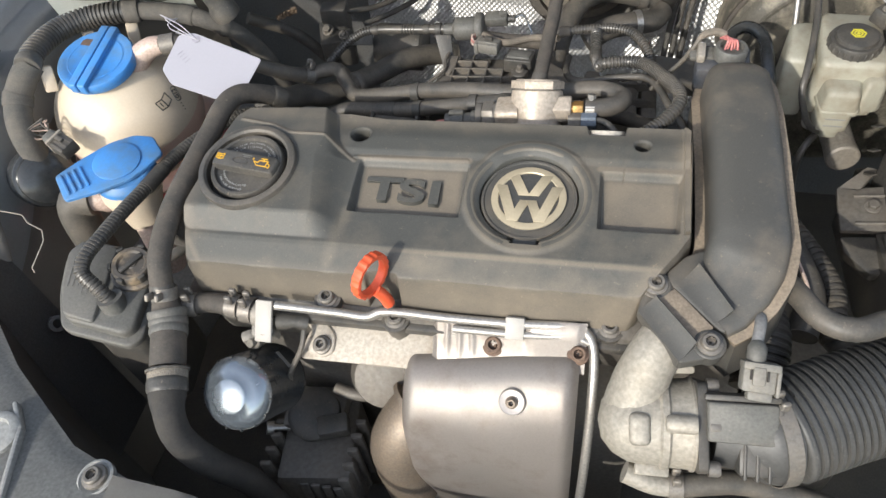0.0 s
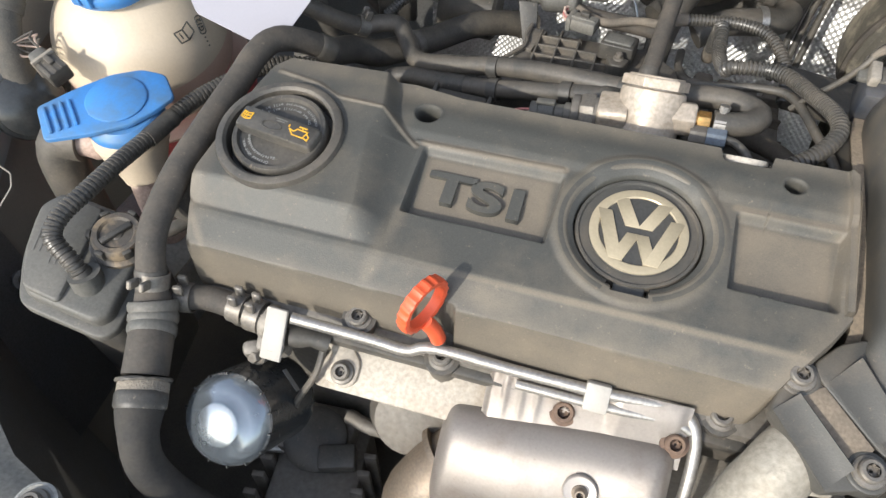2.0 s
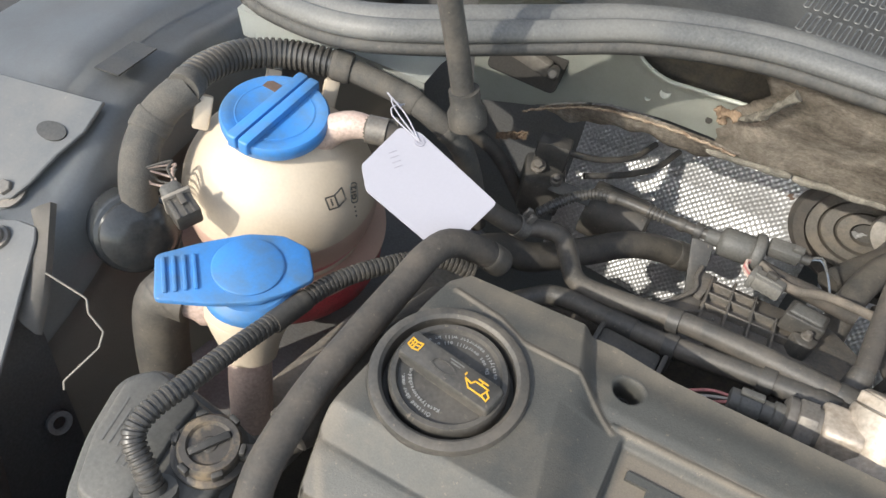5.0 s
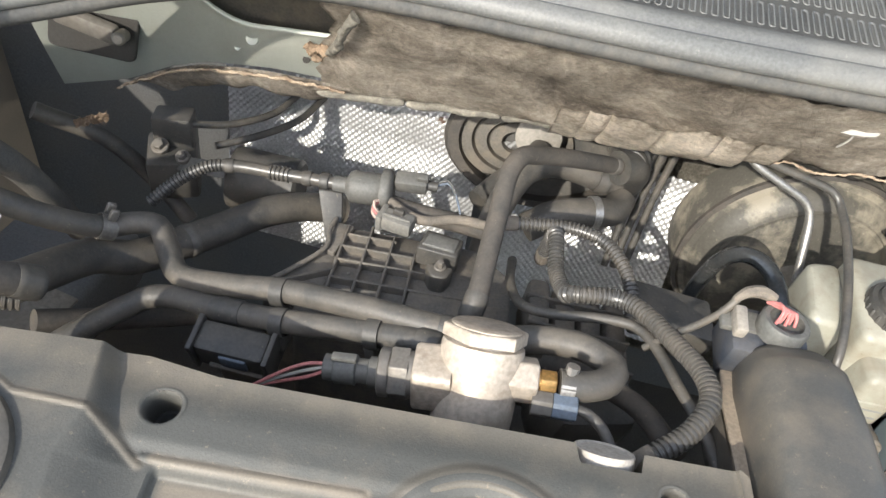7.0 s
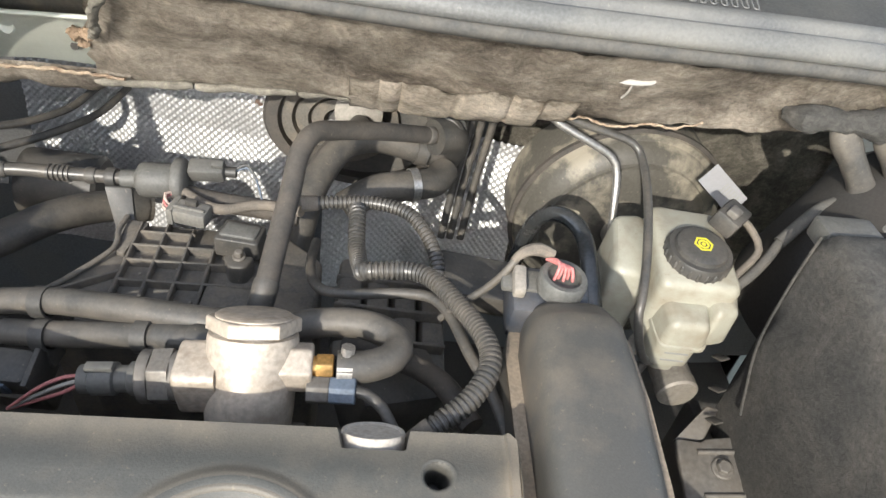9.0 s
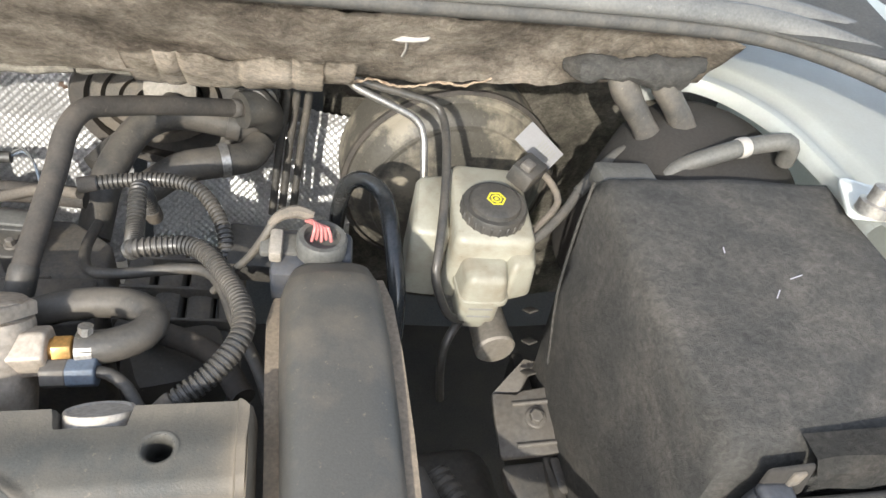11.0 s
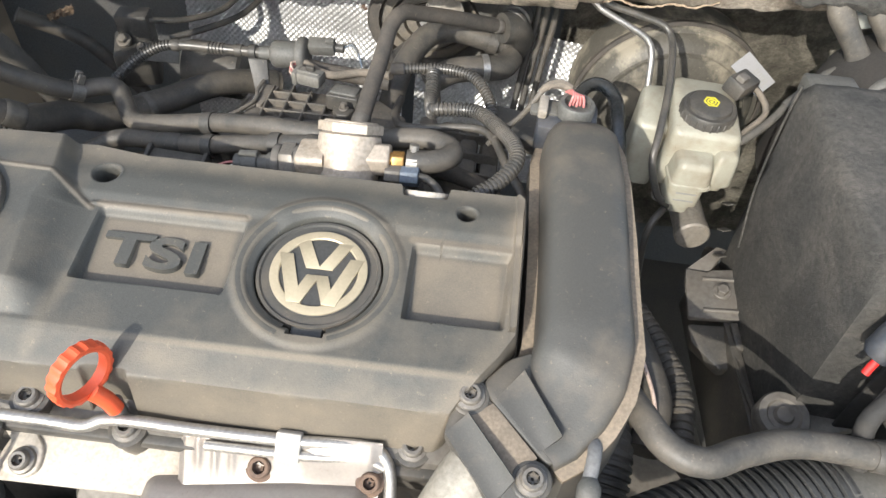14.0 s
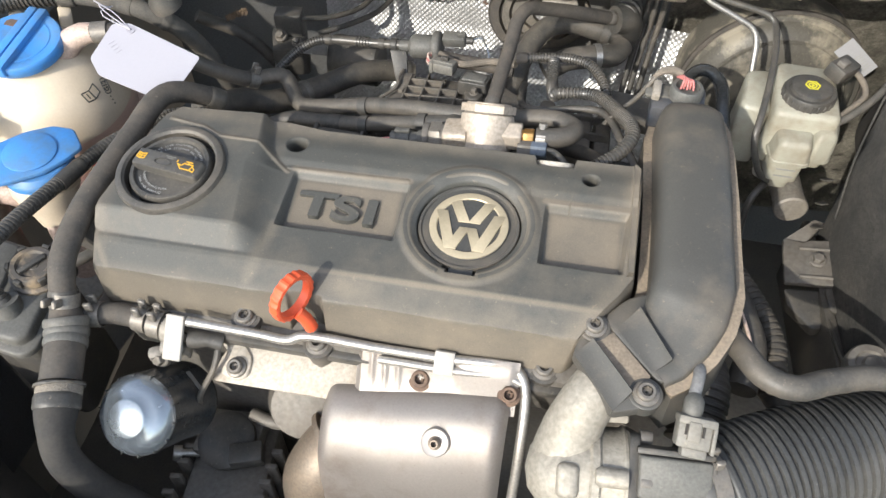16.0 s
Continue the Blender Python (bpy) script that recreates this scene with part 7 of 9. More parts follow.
    part("lead", tube([(0.362, 0.322, 0.002), (0.374, 0.318, -0.004), (0.382, 0.300, -0.016), (0.362, 0.282, -0.030), (0.35, 0.27, -0.04)], 0.0032), M_TAPE, plug, "taped lead")
    lb = thing("paper_label", (0.40, 0.42, -0.05), "small white paper label with printed bars", "label")
    lm = frame_at((0.405, 0.423, -0.040), (-0.1, -0.75, 0.65), (0.25, 0.3, 1))
    part("sheet", box((0.046, 0.026, 0.0006), lm @ pose(0, 0, 0, 0, 0, -28), None, 0), M_LABEL, lb, smooth=False)
    for i in range(6):
        part("bar", box((0.0016, 0.012, 0.0004), lm @ pose(0.000 + 0.003 * i, 0.002 - 0.0016 * i, 0.0007, 0, 0, -28), None, 0), M_GREYPRINT, lb, smooth=False)
    # brake lines
    hose("brake_line", [(0.20, 0.405, 0.040), (0.213, 0.398, 0.030), (0.245, 0.394, 0.016), (0.268, 0.392, 0.004), (0.276, 0.386, -0.010), (0.278, 0.37, -0.04), (0.28, 0.35, -0.08)], 0.0036, "bare steel brake line", M_STEEL, category="brake line", group="brake lines")
    hose("brake_line", [(0.20, 0.400, 0.044), (0.225, 0.394, 0.036), (0.258, 0.391, 0.029), (0.281, 0.388, 0.023), (0.290, 0.378, 0.014), (0.288, 0.340, 0.004), (0.280, 0.290, -0.012), (0.272, 0.252, -0.030), (0.270, 0.238, -0.048), (0.285, 0.235, -0.085), (0.308, 0.252, -0.11)], 0.0037, "shiny black coated brake line over the reservoir", M_CONDUIT, category="brake line", group="brake lines")
    hose("brake_line", [(0.308, 0.262, -0.115), (0.292, 0.245, -0.13), (0.29, 0.24, -0.16), (0.30, 0.25, -0.22)], 0.004, "dark brake line below the reservoir", M_CONDUIT, category="brake line", group="brake lines")


build_brakes()

# ---- battery side ----


def build_battery():
    bt = thing("battery_cover", (0.49, 0.13, -0.24), "dark grey fleece battery jacket, creased and dusty", "battery cover")
    n = 46
    cx, cy, hx, hy = 0.472, 0.129, 0.102, 0.116
    rings = []
    levels = [(-0.24, 0.96, 1.00), (-0.20, 0.96, 1.0), (-0.15, 0.97, 1.0), (-0.10, 0.985, 0.995), (-0.05, 0.99, 0.99), (-0.01, 0.985, 0.985), (0.020, 0.98, 0.98), (0.036, 0.965, 0.965), (0.044, 0.93, 0.93), (0.047, 0.85, 0.85), (0.048, 0.65, 0.65), (0.048, 0.40, 0.40), (0.048, 0.15, 0.15), (0.048, 0.01, 0.01)]
    for z, sx, sy in levels:
        ring = []
        for i in range(96):
            a = 2 * math.pi * i / 96
            c, s = math.cos(a), math.sin(a)
            k = 1 / max(abs(c), abs(s)) ** 0.88
            x, y = c * k * hx * sx, s * k * hy * sy
            p = Vector((cx + x, cy + y, z + 0.10 * (y - 0.0) * (1 if z > 0 else 0)))
            w = noise.noise(p * 14) * 0.004 + noise.noise(p * 50) * 0.0012
            crease = 0.002 * math.sin(40 * (p.x + p.y) + 30 * p.z) * max(0, 1 - abs(z) / 0.15) * (1 if z < 0.03 else 0)
            out = Vector((c, s, 0))
            p += out * (w + crease) if z < 0.04 else Vector((0, 0, w * 0.9))
            ring.append(p)
        rings.append(ring)
    bm = bmesh.new()
    grid_faces(bm, rings)
    part("jacket", bm, M_FABRIC, bt, sharp=80)
    # front flap right of the cut-out for the terminal
    flap = bmesh.new()
    rows = []
    for i in range(25):
        q = i / 24
        x = 0.422 + 0.158 * q
        rows.append([Vector((x, 0.028, 0.0415 + 0.004 * q)), Vector((x, 0.013 + 0.002 * noise.noise(Vector((q * 5, 0, 0))), 0.0405 + 0.004 * q)), Vector((x, 0.0075, 0.034 + 0.004 * q)), Vector((x, 0.0065 + 0.002 * noise.noise(Vector((q * 6, 3, 0))), 0.020 + 0.004 * q + 0.003 * noise.noise(Vector((q * 7, 1, 0)))))])
    grid_faces(flap, rows, False)
    bmesh.ops.solidify(flap, geom=flap.faces[:], thickness=0.002)
    part("front_flap", flap, M_FABRIC, bt)
    # the shade inside the cut-out, as a dark patch on the front
    part("cut_out", prism([(-0.016, -0.014), (0.014, -0.012), (0.013, 0.012), (-0.014, 0.010)], 0.0, 0.002, frame_at((0.408, 0.0105, 0.028), (0, -1, 0.12), (0, 0, 1)), None, 0.003), M_HOLE, bt, "flat dark patch for the shade in the jacket's cut-out")
    # one even dark panel over the jacket's front, from the flap down
    part("lower_front", box((0.165, 0.004, 0.20), pose(0.490, 0.0085, -0.085, 2, 0, 0), None, 0.002), M_DEEPRUBBER, bt, "flat dark panel on the jacket front below the flap")
    part("side_seam", tube([(0.374, 0.238, 0.050), (0.372, 0.236, 0.0), (0.372, 0.230, -0.06), (0.368, 0.200, -0.11)], 0.0012, seg=6), M_FABRIC, bt)
    for k, (x, y, l, a) in enumerate(((0.455, 0.118, 0.008, 50), (0.475, 0.135, 0.010, 15), (0.44, 0.16, 0.005, 80), (0.51, 0.19, 0.003, 10), (0.545, 0.10, 0.006, 40))):
        part("lint", wire([Vector((x, y, 0.0505)), Vector((x + l * math.cos(radians(a)), y + l * math.sin(radians(a)), 0.0515))], 0.0004, 4), M_WHITE, bt, "pale lint")
    tm = thing("battery_terminal_cover", (0.40, 0.01, -0.02), "black rubber boot over the battery terminal with a red lead", "terminal cover")
    part("boot", tube([(0.386, -0.004, -0.016), (0.390, -0.002, -0.006), (0.395, 0.001, 0.010), (0.398, 0.004, 0.022)], 0.0118, seg=28, flare=[(0, 0.75), (0.12, 0.98), (0.5, 1.0), (0.85, 0.85), (1, 0.7)]), M_SENSOR, tm)
    part("boot_cap", box((0.021, 0.017, 0.008), pose(0.402, 0.003, 0.023, 14, 8, 5), None, 0.0035, 3), M_SENSOR, tm)
    part("red_lead", tube([(0.388, -0.006, -0.014), (0.385, -0.008, -0.022), (0.383, -0.010, -0.028)], 0.0030), M_RED, tm, "red lead")
    part("clamp_block", box((0.009, 0.004, 0.011), pose(0.412, 0.009, 0.031, 0, 8, 12), None, 0.003), M_MANIFOLD, tm, "browned terminal clamp")
    fb = thing("fuse_box", (0.46, -0.06, -0.08), "grey plastic fuse box lid with a stepped panel", "fuse box")
    b = Matrix.Translation((0.475, -0.062, -0.012)) @ Matrix.Rotation(radians(4), 4, "X")
    part("lid", prism([(-0.066, -0.045), (0.10, -0.045), (0.10, 0.043), (-0.048, 0.043), (-0.050, 0.020), (-0.066, 0.018)], -0.06, 0.006, b, None, 0.005, 0.003), M_GREYPL, fb)
    part("panel", prism([(-0.050, -0.040), (0.09, -0.040), (0.09, 0.012), (-0.050, 0.012)], 0.004, 0.010, b, None, 0.004, 0.002), M_GREYPL, fb)
    part("panel_inset", prism([(-0.040, -0.034), (0.08, -0.034), (0.08, 0.004), (-0.040, 0.004)], 0.008, 0.0125, b, None, 0.003, 0.001), M_GREYPL, fb)
    part("side_tab", box((0.028, 0.030, 0.030), pose(0.398, -0.042, -0.020, 0, 0, 10), None, 0.004), M_BLACK, fb)
    hex_bolt("nut", (0.396, -0.033, -0.008), (0, 0, 1), 0.0048, fb, material=M_RUST)
    part("cable", tube([(0.385, -0.04, -0.012), (0.372, -0.05, -0.03), (0.375, -0.065, -0.06)], 0.0065), M_DEEPRUBBER, fb)
    tr = thing("battery_tray", (0.37, 0.15, -0.30), "black battery tray with a bolted hold-down clip", "battery tray")
    part("tray_wall", box((0.012, 0.24, 0.10), pose(0.368, 0.14, -0.215), None, 0.004), M_BLACK, tr)
    clipm = Matrix.Translation((0.357, 0.172, -0.153)) @ Matrix.Rotation(radians(14), 4, "X") @ Matrix.Rotation(radians(-6), 4, "Y")
    part("clip_plate", prism([(-0.031, -0.027), (0.027, -0.027), (0.023, 0.032), (-0.004, 0.030), (-0.008, 0.027), (-0.030, 0.030)], -0.006, 0.0, clipm, None, 0.004), M_DARKMETAL, tr, "brown dusty pressed clip plate")
    part("clip_fold", prism([(-0.028, -0.050), (-0.004, -0.078), (0.012, -0.074), (0.022, -0.030), (-0.030, -0.030)], -0.022, -0.008, clipm, None, 0.004), M_BLACK, tr)
    part("clip_hook", box((0.008, 0.030, 0.010), clipm @ pose(0.014, -0.045, -0.004, 0, 0, 6), None, 0.002), M_BLACK, tr)
    for y, w in ((-0.018, 0.040), (0.018, 0.036)):
        part("clip_ridge", tube([clipm @ Vector((0.004 - w / 2, y, 0.0004)), clipm @ Vector((0.004 + w / 2, y, 0.0004))], 0.0022, seg=10), M_DARKMETAL, tr)
    hex_bolt("screw", clipm @ Vector((0.004, 0.004, 0.001)), clipm.to_3x3() @ Vector((0, 0, 1)), 0.0062, tr, material=M_DARKMETAL)
    # folded bracket with its teeth between clip and reservoir
    part("bracket_fold", prism([(-0.030, 0.030), (-0.004, 0.030), (0.016, 0.058), (0.006, 0.062)], -0.010, -0.004, clipm, None, 0.002), M_DARKMETAL, tr)
    for k in range(3):
        part("side_rib", box((0.010, 0.002, 0.012), pose(0.360 + 0.001 * k, 0.212 + 0.018 * k, -0.135 + 0.020 * k, 62, 0, 18), None, 0.001), M_BLACK, tr)
    part("long_rod", tube([(0.366, 0.12, -0.17), (0.365, 0.06, -0.16), (0.368, 0.0, -0.15)], 0.0025, seg=6), M_BLACK, tr)
    gr = thing("mount_disc", (0.366, 0.009, -0.13), "round dusty rubber-mounted disc beside the battery", "mount")
    g = frame_at((0.366, 0.008, -0.116), (-0.1, -0.25, 1)) @ Matrix.Diagonal((0.8, 0.8, 1, 1))
    part("disc", lathe([(0.026, -0.012), (0.026, 0.002), (0.024, 0.005), (0.017, 0.005), (0.015, 0.003), (0.010, 0.003), (0.008, 0.007), (0.004, 0.008), (0.0001, 0.008)], g, seg=40), M_DARKMETAL, gr)
    part("arm", prism([(0.0, -0.016), (0.030, -0.008), (0.085, 0.012), (0.085, 0.026), (0.025, 0.012), (0.0, 0.018)], -0.004, 0.002, pose(0.368, 0.006, -0.122, -4, 0, 0), None, 0.005), M_PLATE, gr)
    solo("box_lid_clip", box((0.045, 0.025, 0.018), pose(0.406, 0.255, 0.040, 0, 0, 0), None, 0.003), M_GREYPL, "black plastic clip box behind the battery", "clip box")
    hose("taped_loom", [(0.40, 0.305, -0.01), (0.418, 0.315, 0.006), (0.432, 0.32, 0.020), (0.442, 0.314, 0.030), (0.446, 0.300, 0.026)], 0.0055, "taped wiring loom behind the battery", M_CLOTH)
    hose("taped_loom", [(0.34, 0.265, -0.045), (0.365, 0.275, -0.03), (0.385, 0.290, -0.02), (0.40, 0.305, -0.01)], 0.0042, "thin taped wiring loom", M_CLOTH)
    for run in ([(0.414, 0.328, 0.092), (0.418, 0.324, 0.084), (0.434, 0.319, 0.063), (0.448, 0.316, 0.045), (0.459, 0.312, 0.024)], [(0.452, 0.328, 0.092), (0.456, 0.324, 0.083), (0.472, 0.319, 0.063), (0.484, 0.316, 0.045), (0.495, 0.312, 0.024)]):
        line = spline(run, 0.006)
        rings = []
        for i, p in enumerate(line):
            d = (line[min(i + 1, len(line) - 1)] - line[max(i - 1, 0)]).normalized()
            x = Vector((1, -0.1, 0.2))
            x = (x - d * x.dot(d)).normalized()
            y = d.cross(x)
            fold = 0.002 * noise.noise(p * 60)
            rings.append([p + x * (0.0105 + fold + 0.0012 * math.sin(3 * a + 40 * p.z)) * math.cos(a) + y * (0.0060 + 0.0016 * noise.noise(p * 90 + Vector((a, 0, 0)))) * math.sin(a) for a in (math.tau * k / 16 for k in range(16))])
        bm = bmesh.new()
        grid_faces(bm, rings)
        solo("drain_sleeve", bm, M_RUBBER, "flattened grey drain sleeve hanging from the cowl", "drain sleeve", "drain sleeves", sharp=70)
    # parts between duct and battery
    hose("starter_cable", [(0.232, 0.05, -0.06), (0.246, 0.035, -0.085), (0.258, 0.00, -0.10), (0.262, -0.03, -0.12)], 0.0017, "pinkish thin cable beside the duct", M_STUB)
    hose("gearbox_loom", [(0.262, 0.12, -0.13), (0.285, 0.07, -0.135), (0.295, 0.03, -0.14), (0.29, -0.02, -0.15)], 0.011, "black ribbed loom down beside the gearbox", M_RUBBER, ribs=0.007, depth=0.002)
    hose("gearbox_loom", [(0.235, 0.10, -0.10), (0.255, 0.05, -0.11), (0.265, 0.01, -0.12), (0.255, -0.03, -0.13)], 0.014, "dark wrapped loom beside the duct", M_RUBBER)
    hose("gearbox_hose", [(0.29, 0.0, -0.16), (0.30, -0.03, -0.15), (0.315, -0.05, -0.15), (0.33, -0.04, -0.16)], 0.012, "bent dark hose above the gearbox", M_RUBBER)
    gb = thing("gearbox", (0.25, 0.08, -0.60), "dark grimy gearbox housing deep below the battery", "gearbox")
    part("bell", box((0.20, 0.26, 0.22), pose(0.26, 0.09, -0.36, 0, 0, 5), None, 0.03, 3), M_DARKMETAL, gb)
    part("shift_lever", box((0.05, 0.02, 0.012), pose(0.30, 0.06, -0.225, 0, 5, 20), None, 0.004), M_DARKMETAL, gb)


build_battery()

# ---- body shell: cowl, firewall, wings, front ----


def sheet(rows, material, name, label, category, thick=0.002, kind="structure", sharp=60):
    bm = bmesh.new()
    grid_faces(bm, rows, False)
    bmesh.ops.solidify(bm, geom=bm.faces[:], thickness=thick)
    return solo(name, bm, material, label, category, kind=kind, sharp=sharp)


def cowl_line(x):
    """Lower torn edge (y, z) and upper edge (y, z) of the insulated cowl wall at x."""
    lo = (float(np.interp(x, [-0.40, -0.3, -0.187, 0.05, 0.18, 0.27, 0.40, 0.55], [0.400, 0.412, 0.432, 0.421, 0.382, 0.372, 0.362, 0.345])), float(np.interp(x, [-0.40, -0.3, -0.187, 0.05, 0.18, 0.27, 0.40, 0.55], [0.0, 0.0, 0.007, 0.025, 0.046, 0.052, 0.066, 0.080])))
    up = (float(np.interp(x, [-0.40, -0.25, -0.14, 0.0, 0.2, 0.43, 0.56], [0.30, 0.338, 0.350, 0.336, 0.322, 0.332, 0.292])), 0.130)
    return lo, up


def build_cowl():
    rows = []
    rnd = random.Random(4)
    for i in range(150):
        x = -0.165 + 0.665 * i / 149
        lo, up = cowl_line(x)
        rag = 0.004 * noise.noise(Vector((x * 28, 0, 3))) + 0.002 * noise.noise(Vector((x * 95, 1, 0)))
        row = []
        for j in range(15):
            t = j / 14
            x = -0.165 + 0.665 * i / 149
            # the ragged left end reaches over the bare panel
            out = max(0.0, 1 - i / 10)
            x -= out * (0.020 * float(smooth(0.64, 0.44, np.float64(t))) + 0.007 * noise.noise(Vector((t * 7, 5, 1))) + 0.004 * noise.noise(Vector((t * 19, 5, 1))))
            y, z = lo[0] + (up[0] - lo[0]) * t, lo[1] + rag * (1 - t) + (up[1] - lo[1] - rag) * t
            w = 0.006 * noise.noise(Vector((x * 16, y * 16, z * 22))) + 0.0022 * noise.noise(Vector((x * 60, y * 60, z * 60)))
            roll = 0.010 * math.exp(-((t - 0.12) / 0.10) ** 2) * float(smooth(-0.02, 0.03, np.float64(x))) * float(smooth(0.20, 0.16, np.float64(x)))
            lie = float(smooth(-0.146, -0.176, np.float64(x))) * float(smooth(0.80, 0.50, np.float64(t)))
            y += (0.432 - 0.3 * z - y) * lie
            row.append(Vector((x, y - w * (1 - 0.6 * lie) - roll, z - 0.4 * w - 0.3 * roll)))
        rows.append(row)
    ob = sheet(rows, M_INSUL, "cowl_insulation", "dusty brown felt insulation along the cowl, torn at its lower edge", "insulation", 0.006)
    # bare painted panel on the left, with its hole and the felt hanging below it
    torn_x, torn_z = [-0.46, -0.386, -0.332, -0.297, -0.237, -0.189, -0.150], [-0.050, -0.027, 0.002, 0.014, 0.020, 0.019, 0.014]
    prow = []
    for i in range(60):
        x = -0.46 + 0.31 * i / 59
        top = float(np.interp(x, [-0.46, -0.35, -0.307, -0.292, -0.272, -0.251, -0.159], [0.125, 0.118, 0.104, 0.092, 0.074, 0.066, 0.070]))
        low = float(np.interp(x, torn_x, torn_z))
        prow.append([Vector((x, 0.442 - z * 0.30 - 0.004 * math.sin(math.pi * k / 11) - (0.004 if k == 11 else 0), z)) for k, z in enumerate(np.linspace(low, top, 12))])
    sheet(prow, M_COWLPAINT, "cowl_panel", "pale painted sheet metal cowl panel with a small hole", "panel", 0.0015)
    solo("panel_lip", tube([r[-1] + Vector((0, -0.001, 0.001)) for r in prow[26::3]], 0.0022, seg=8), M_COWLPAINT, "rolled pale upper edge of the cowl panel", "panel", kind="structure")
    for x, z, r in ((-0.247, 0.052, 0.0052), (-0.262, 0.040, 0.0030)):
        solo("panel_dimple", lathe([(r * 1.2, -0.002), (r * 1.1, -0.0006), (r, -0.0002), (r * 0.7, -0.0010), (0.0001, -0.0012)], frame_at((x, 0.4375 - z * 0.30, z), (0, -0.95, 0.30)), seg=20), M_COWLPAINT, "pressed dimple in the cowl panel", "panel", kind="structure")
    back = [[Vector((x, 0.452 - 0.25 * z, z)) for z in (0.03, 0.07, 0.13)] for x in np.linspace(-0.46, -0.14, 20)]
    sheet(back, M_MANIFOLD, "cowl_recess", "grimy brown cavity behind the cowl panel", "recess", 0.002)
    # no opening here: a disc as dark as the hole's inside
    solo("cowl_panel_hole", lathe([(0.0034, 0), (0.0034, 0.001), (0.0001, 0.001)], frame_at((-0.198, 0.4255, 0.040), (0, -0.95, 0.30)), seg=16), M_HOLE, "small flat dark disc for the shaded hole in the cowl panel", "hole", kind="structure")
    frow = []
    for i in range(60):
        x = -0.372 + 0.215 * i / 59
        hi = float(np.interp(x, torn_x, torn_z)) + 0.002
        deep = 0.020 * float(smooth(-0.375, -0.33, np.float64(x))) * float(smooth(-0.15, -0.20, np.float64(x))) + 0.006
        deep *= 1 + 0.35 * noise.noise(Vector((x * 34, 2, 0)))
        frow.append([Vector((x, 0.432 - 0.3 * hi + 0.010 * t - 0.005 * math.sin(3 * t) + 0.003 * noise.noise(Vector((x * 40, t * 3, 7))), hi - deep * t)) for t in np.linspace(0, 1, 7)])
    sheet(frow, M_INSUL, "felt_flap", "brown felt flap hanging below the bare cowl panel", "felt strip", 0.004, kind="")
    # hinge at the far left of the panel; its recess is a plate coloured as shade
    hg = thing("hinge_bracket", (-0.385, 0.41, 0.0), "bonnet hinge on a flat dark plate coloured like a shaded pocket", "hinge")
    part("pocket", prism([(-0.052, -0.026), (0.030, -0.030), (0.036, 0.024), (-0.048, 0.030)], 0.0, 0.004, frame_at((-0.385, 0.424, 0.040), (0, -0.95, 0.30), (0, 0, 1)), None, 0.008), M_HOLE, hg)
    part("hinge_arm", box((0.060, 0.012, 0.018), pose(-0.392, 0.408, 0.046, 10, 10, -6), None, 0.004), M_DARKMETAL, hg)
    part("hinge_pin", lathe([(0.006, 0), (0.006, 0.016), (0.004, 0.018)], frame_at((-0.360, 0.41, 0.040), (0.2, -1, 0.2)), seg=16), M_BOLT, hg)
    # torn orange edge of the felt
    for k, (pts, r) in enumerate((
        ([(-0.388, 0.436, -0.029), (-0.36, 0.432, -0.012), (-0.332, 0.428, 0.002), (-0.297, 0.424, 0.014), (-0.265, 0.423, 0.018), (-0.237, 0.422, 0.020), (-0.189, 0.423, 0.019), (-0.16, 0.424, 0.015)], 0.0015),
        ([(0.205, 0.374, 0.050), (0.225, 0.371, 0.054), (0.25, 0.366, 0.052), (0.272, 0.364, 0.058), (0.295, 0.362, 0.058), (0.32, 0.362, 0.066)], 0.0009),
    )):
        solo("torn_edge", lumpy(tube([Vector(p) + Vector((0, -0.004, 0.0022 * noise.noise(Vector(p) * 70))) for p in spline(pts, 0.010)], r, seg=8, step=0.002), 0.0016, 190), M_TORN, "pale tan torn edge of the felt", "torn felt", "torn felt")
    bm = bmesh.new()
    for pts, r in (([(-0.195, 0.417, 0.060), (-0.189, 0.417, 0.054), (-0.185, 0.420, 0.044)], 0.0034),
                   ([(-0.196, 0.416, 0.056), (-0.184, 0.410, 0.059), (-0.172, 0.402, 0.063)], 0.0042)):
        tube(pts, r, bm, seg=18, step=0.0012, flare=[(0, 0.7), (0.2, 1.25), (0.5, 0.8), (0.75, 1.15), (1, 0.5)])
    lumpy(bm, 0.0030, 130)
    lumpy(bm, 0.0018, 420)
    solo("felt_tuft", bm, M_TUFT, "ragged peach-brown tuft of torn felt", "felt tuft", "felt tufts")
    bm = tube([(-0.172, 0.400, 0.062), (-0.163, 0.385, 0.074), (-0.156, 0.368, 0.088), (-0.150, 0.356, 0.103), (-0.141, 0.352, 0.118)], 0.0040, seg=18, step=0.0015, flare=[(0, 0.6), (0.3, 1.1), (0.6, 0.8), (1, 1.1)])
    lumpy(bm, 0.0022, 120)
    solo("felt_tuft", bm, M_WALLFELT, "dark curled edge of the torn felt", "felt tuft", "felt tufts")
    for c, s in (((-0.372, 0.352, -0.018), 0.012),):
        bm = bmesh.new()
        for k in range(320 if s > 0.015 else 140):
            t = rnd.uniform(-1, 1)
            p = Vector(c) + Vector((t * s * 1.3 + rnd.gauss(0, s * 0.10), rnd.gauss(0, s * 0.10), t * s * 0.55 + rnd.gauss(0, s * 0.20)))
            q = p + Vector((rnd.gauss(0.3, 0.4), rnd.gauss(-0.1, 0.25), rnd.gauss(0.15, 0.35))) * s * 0.34
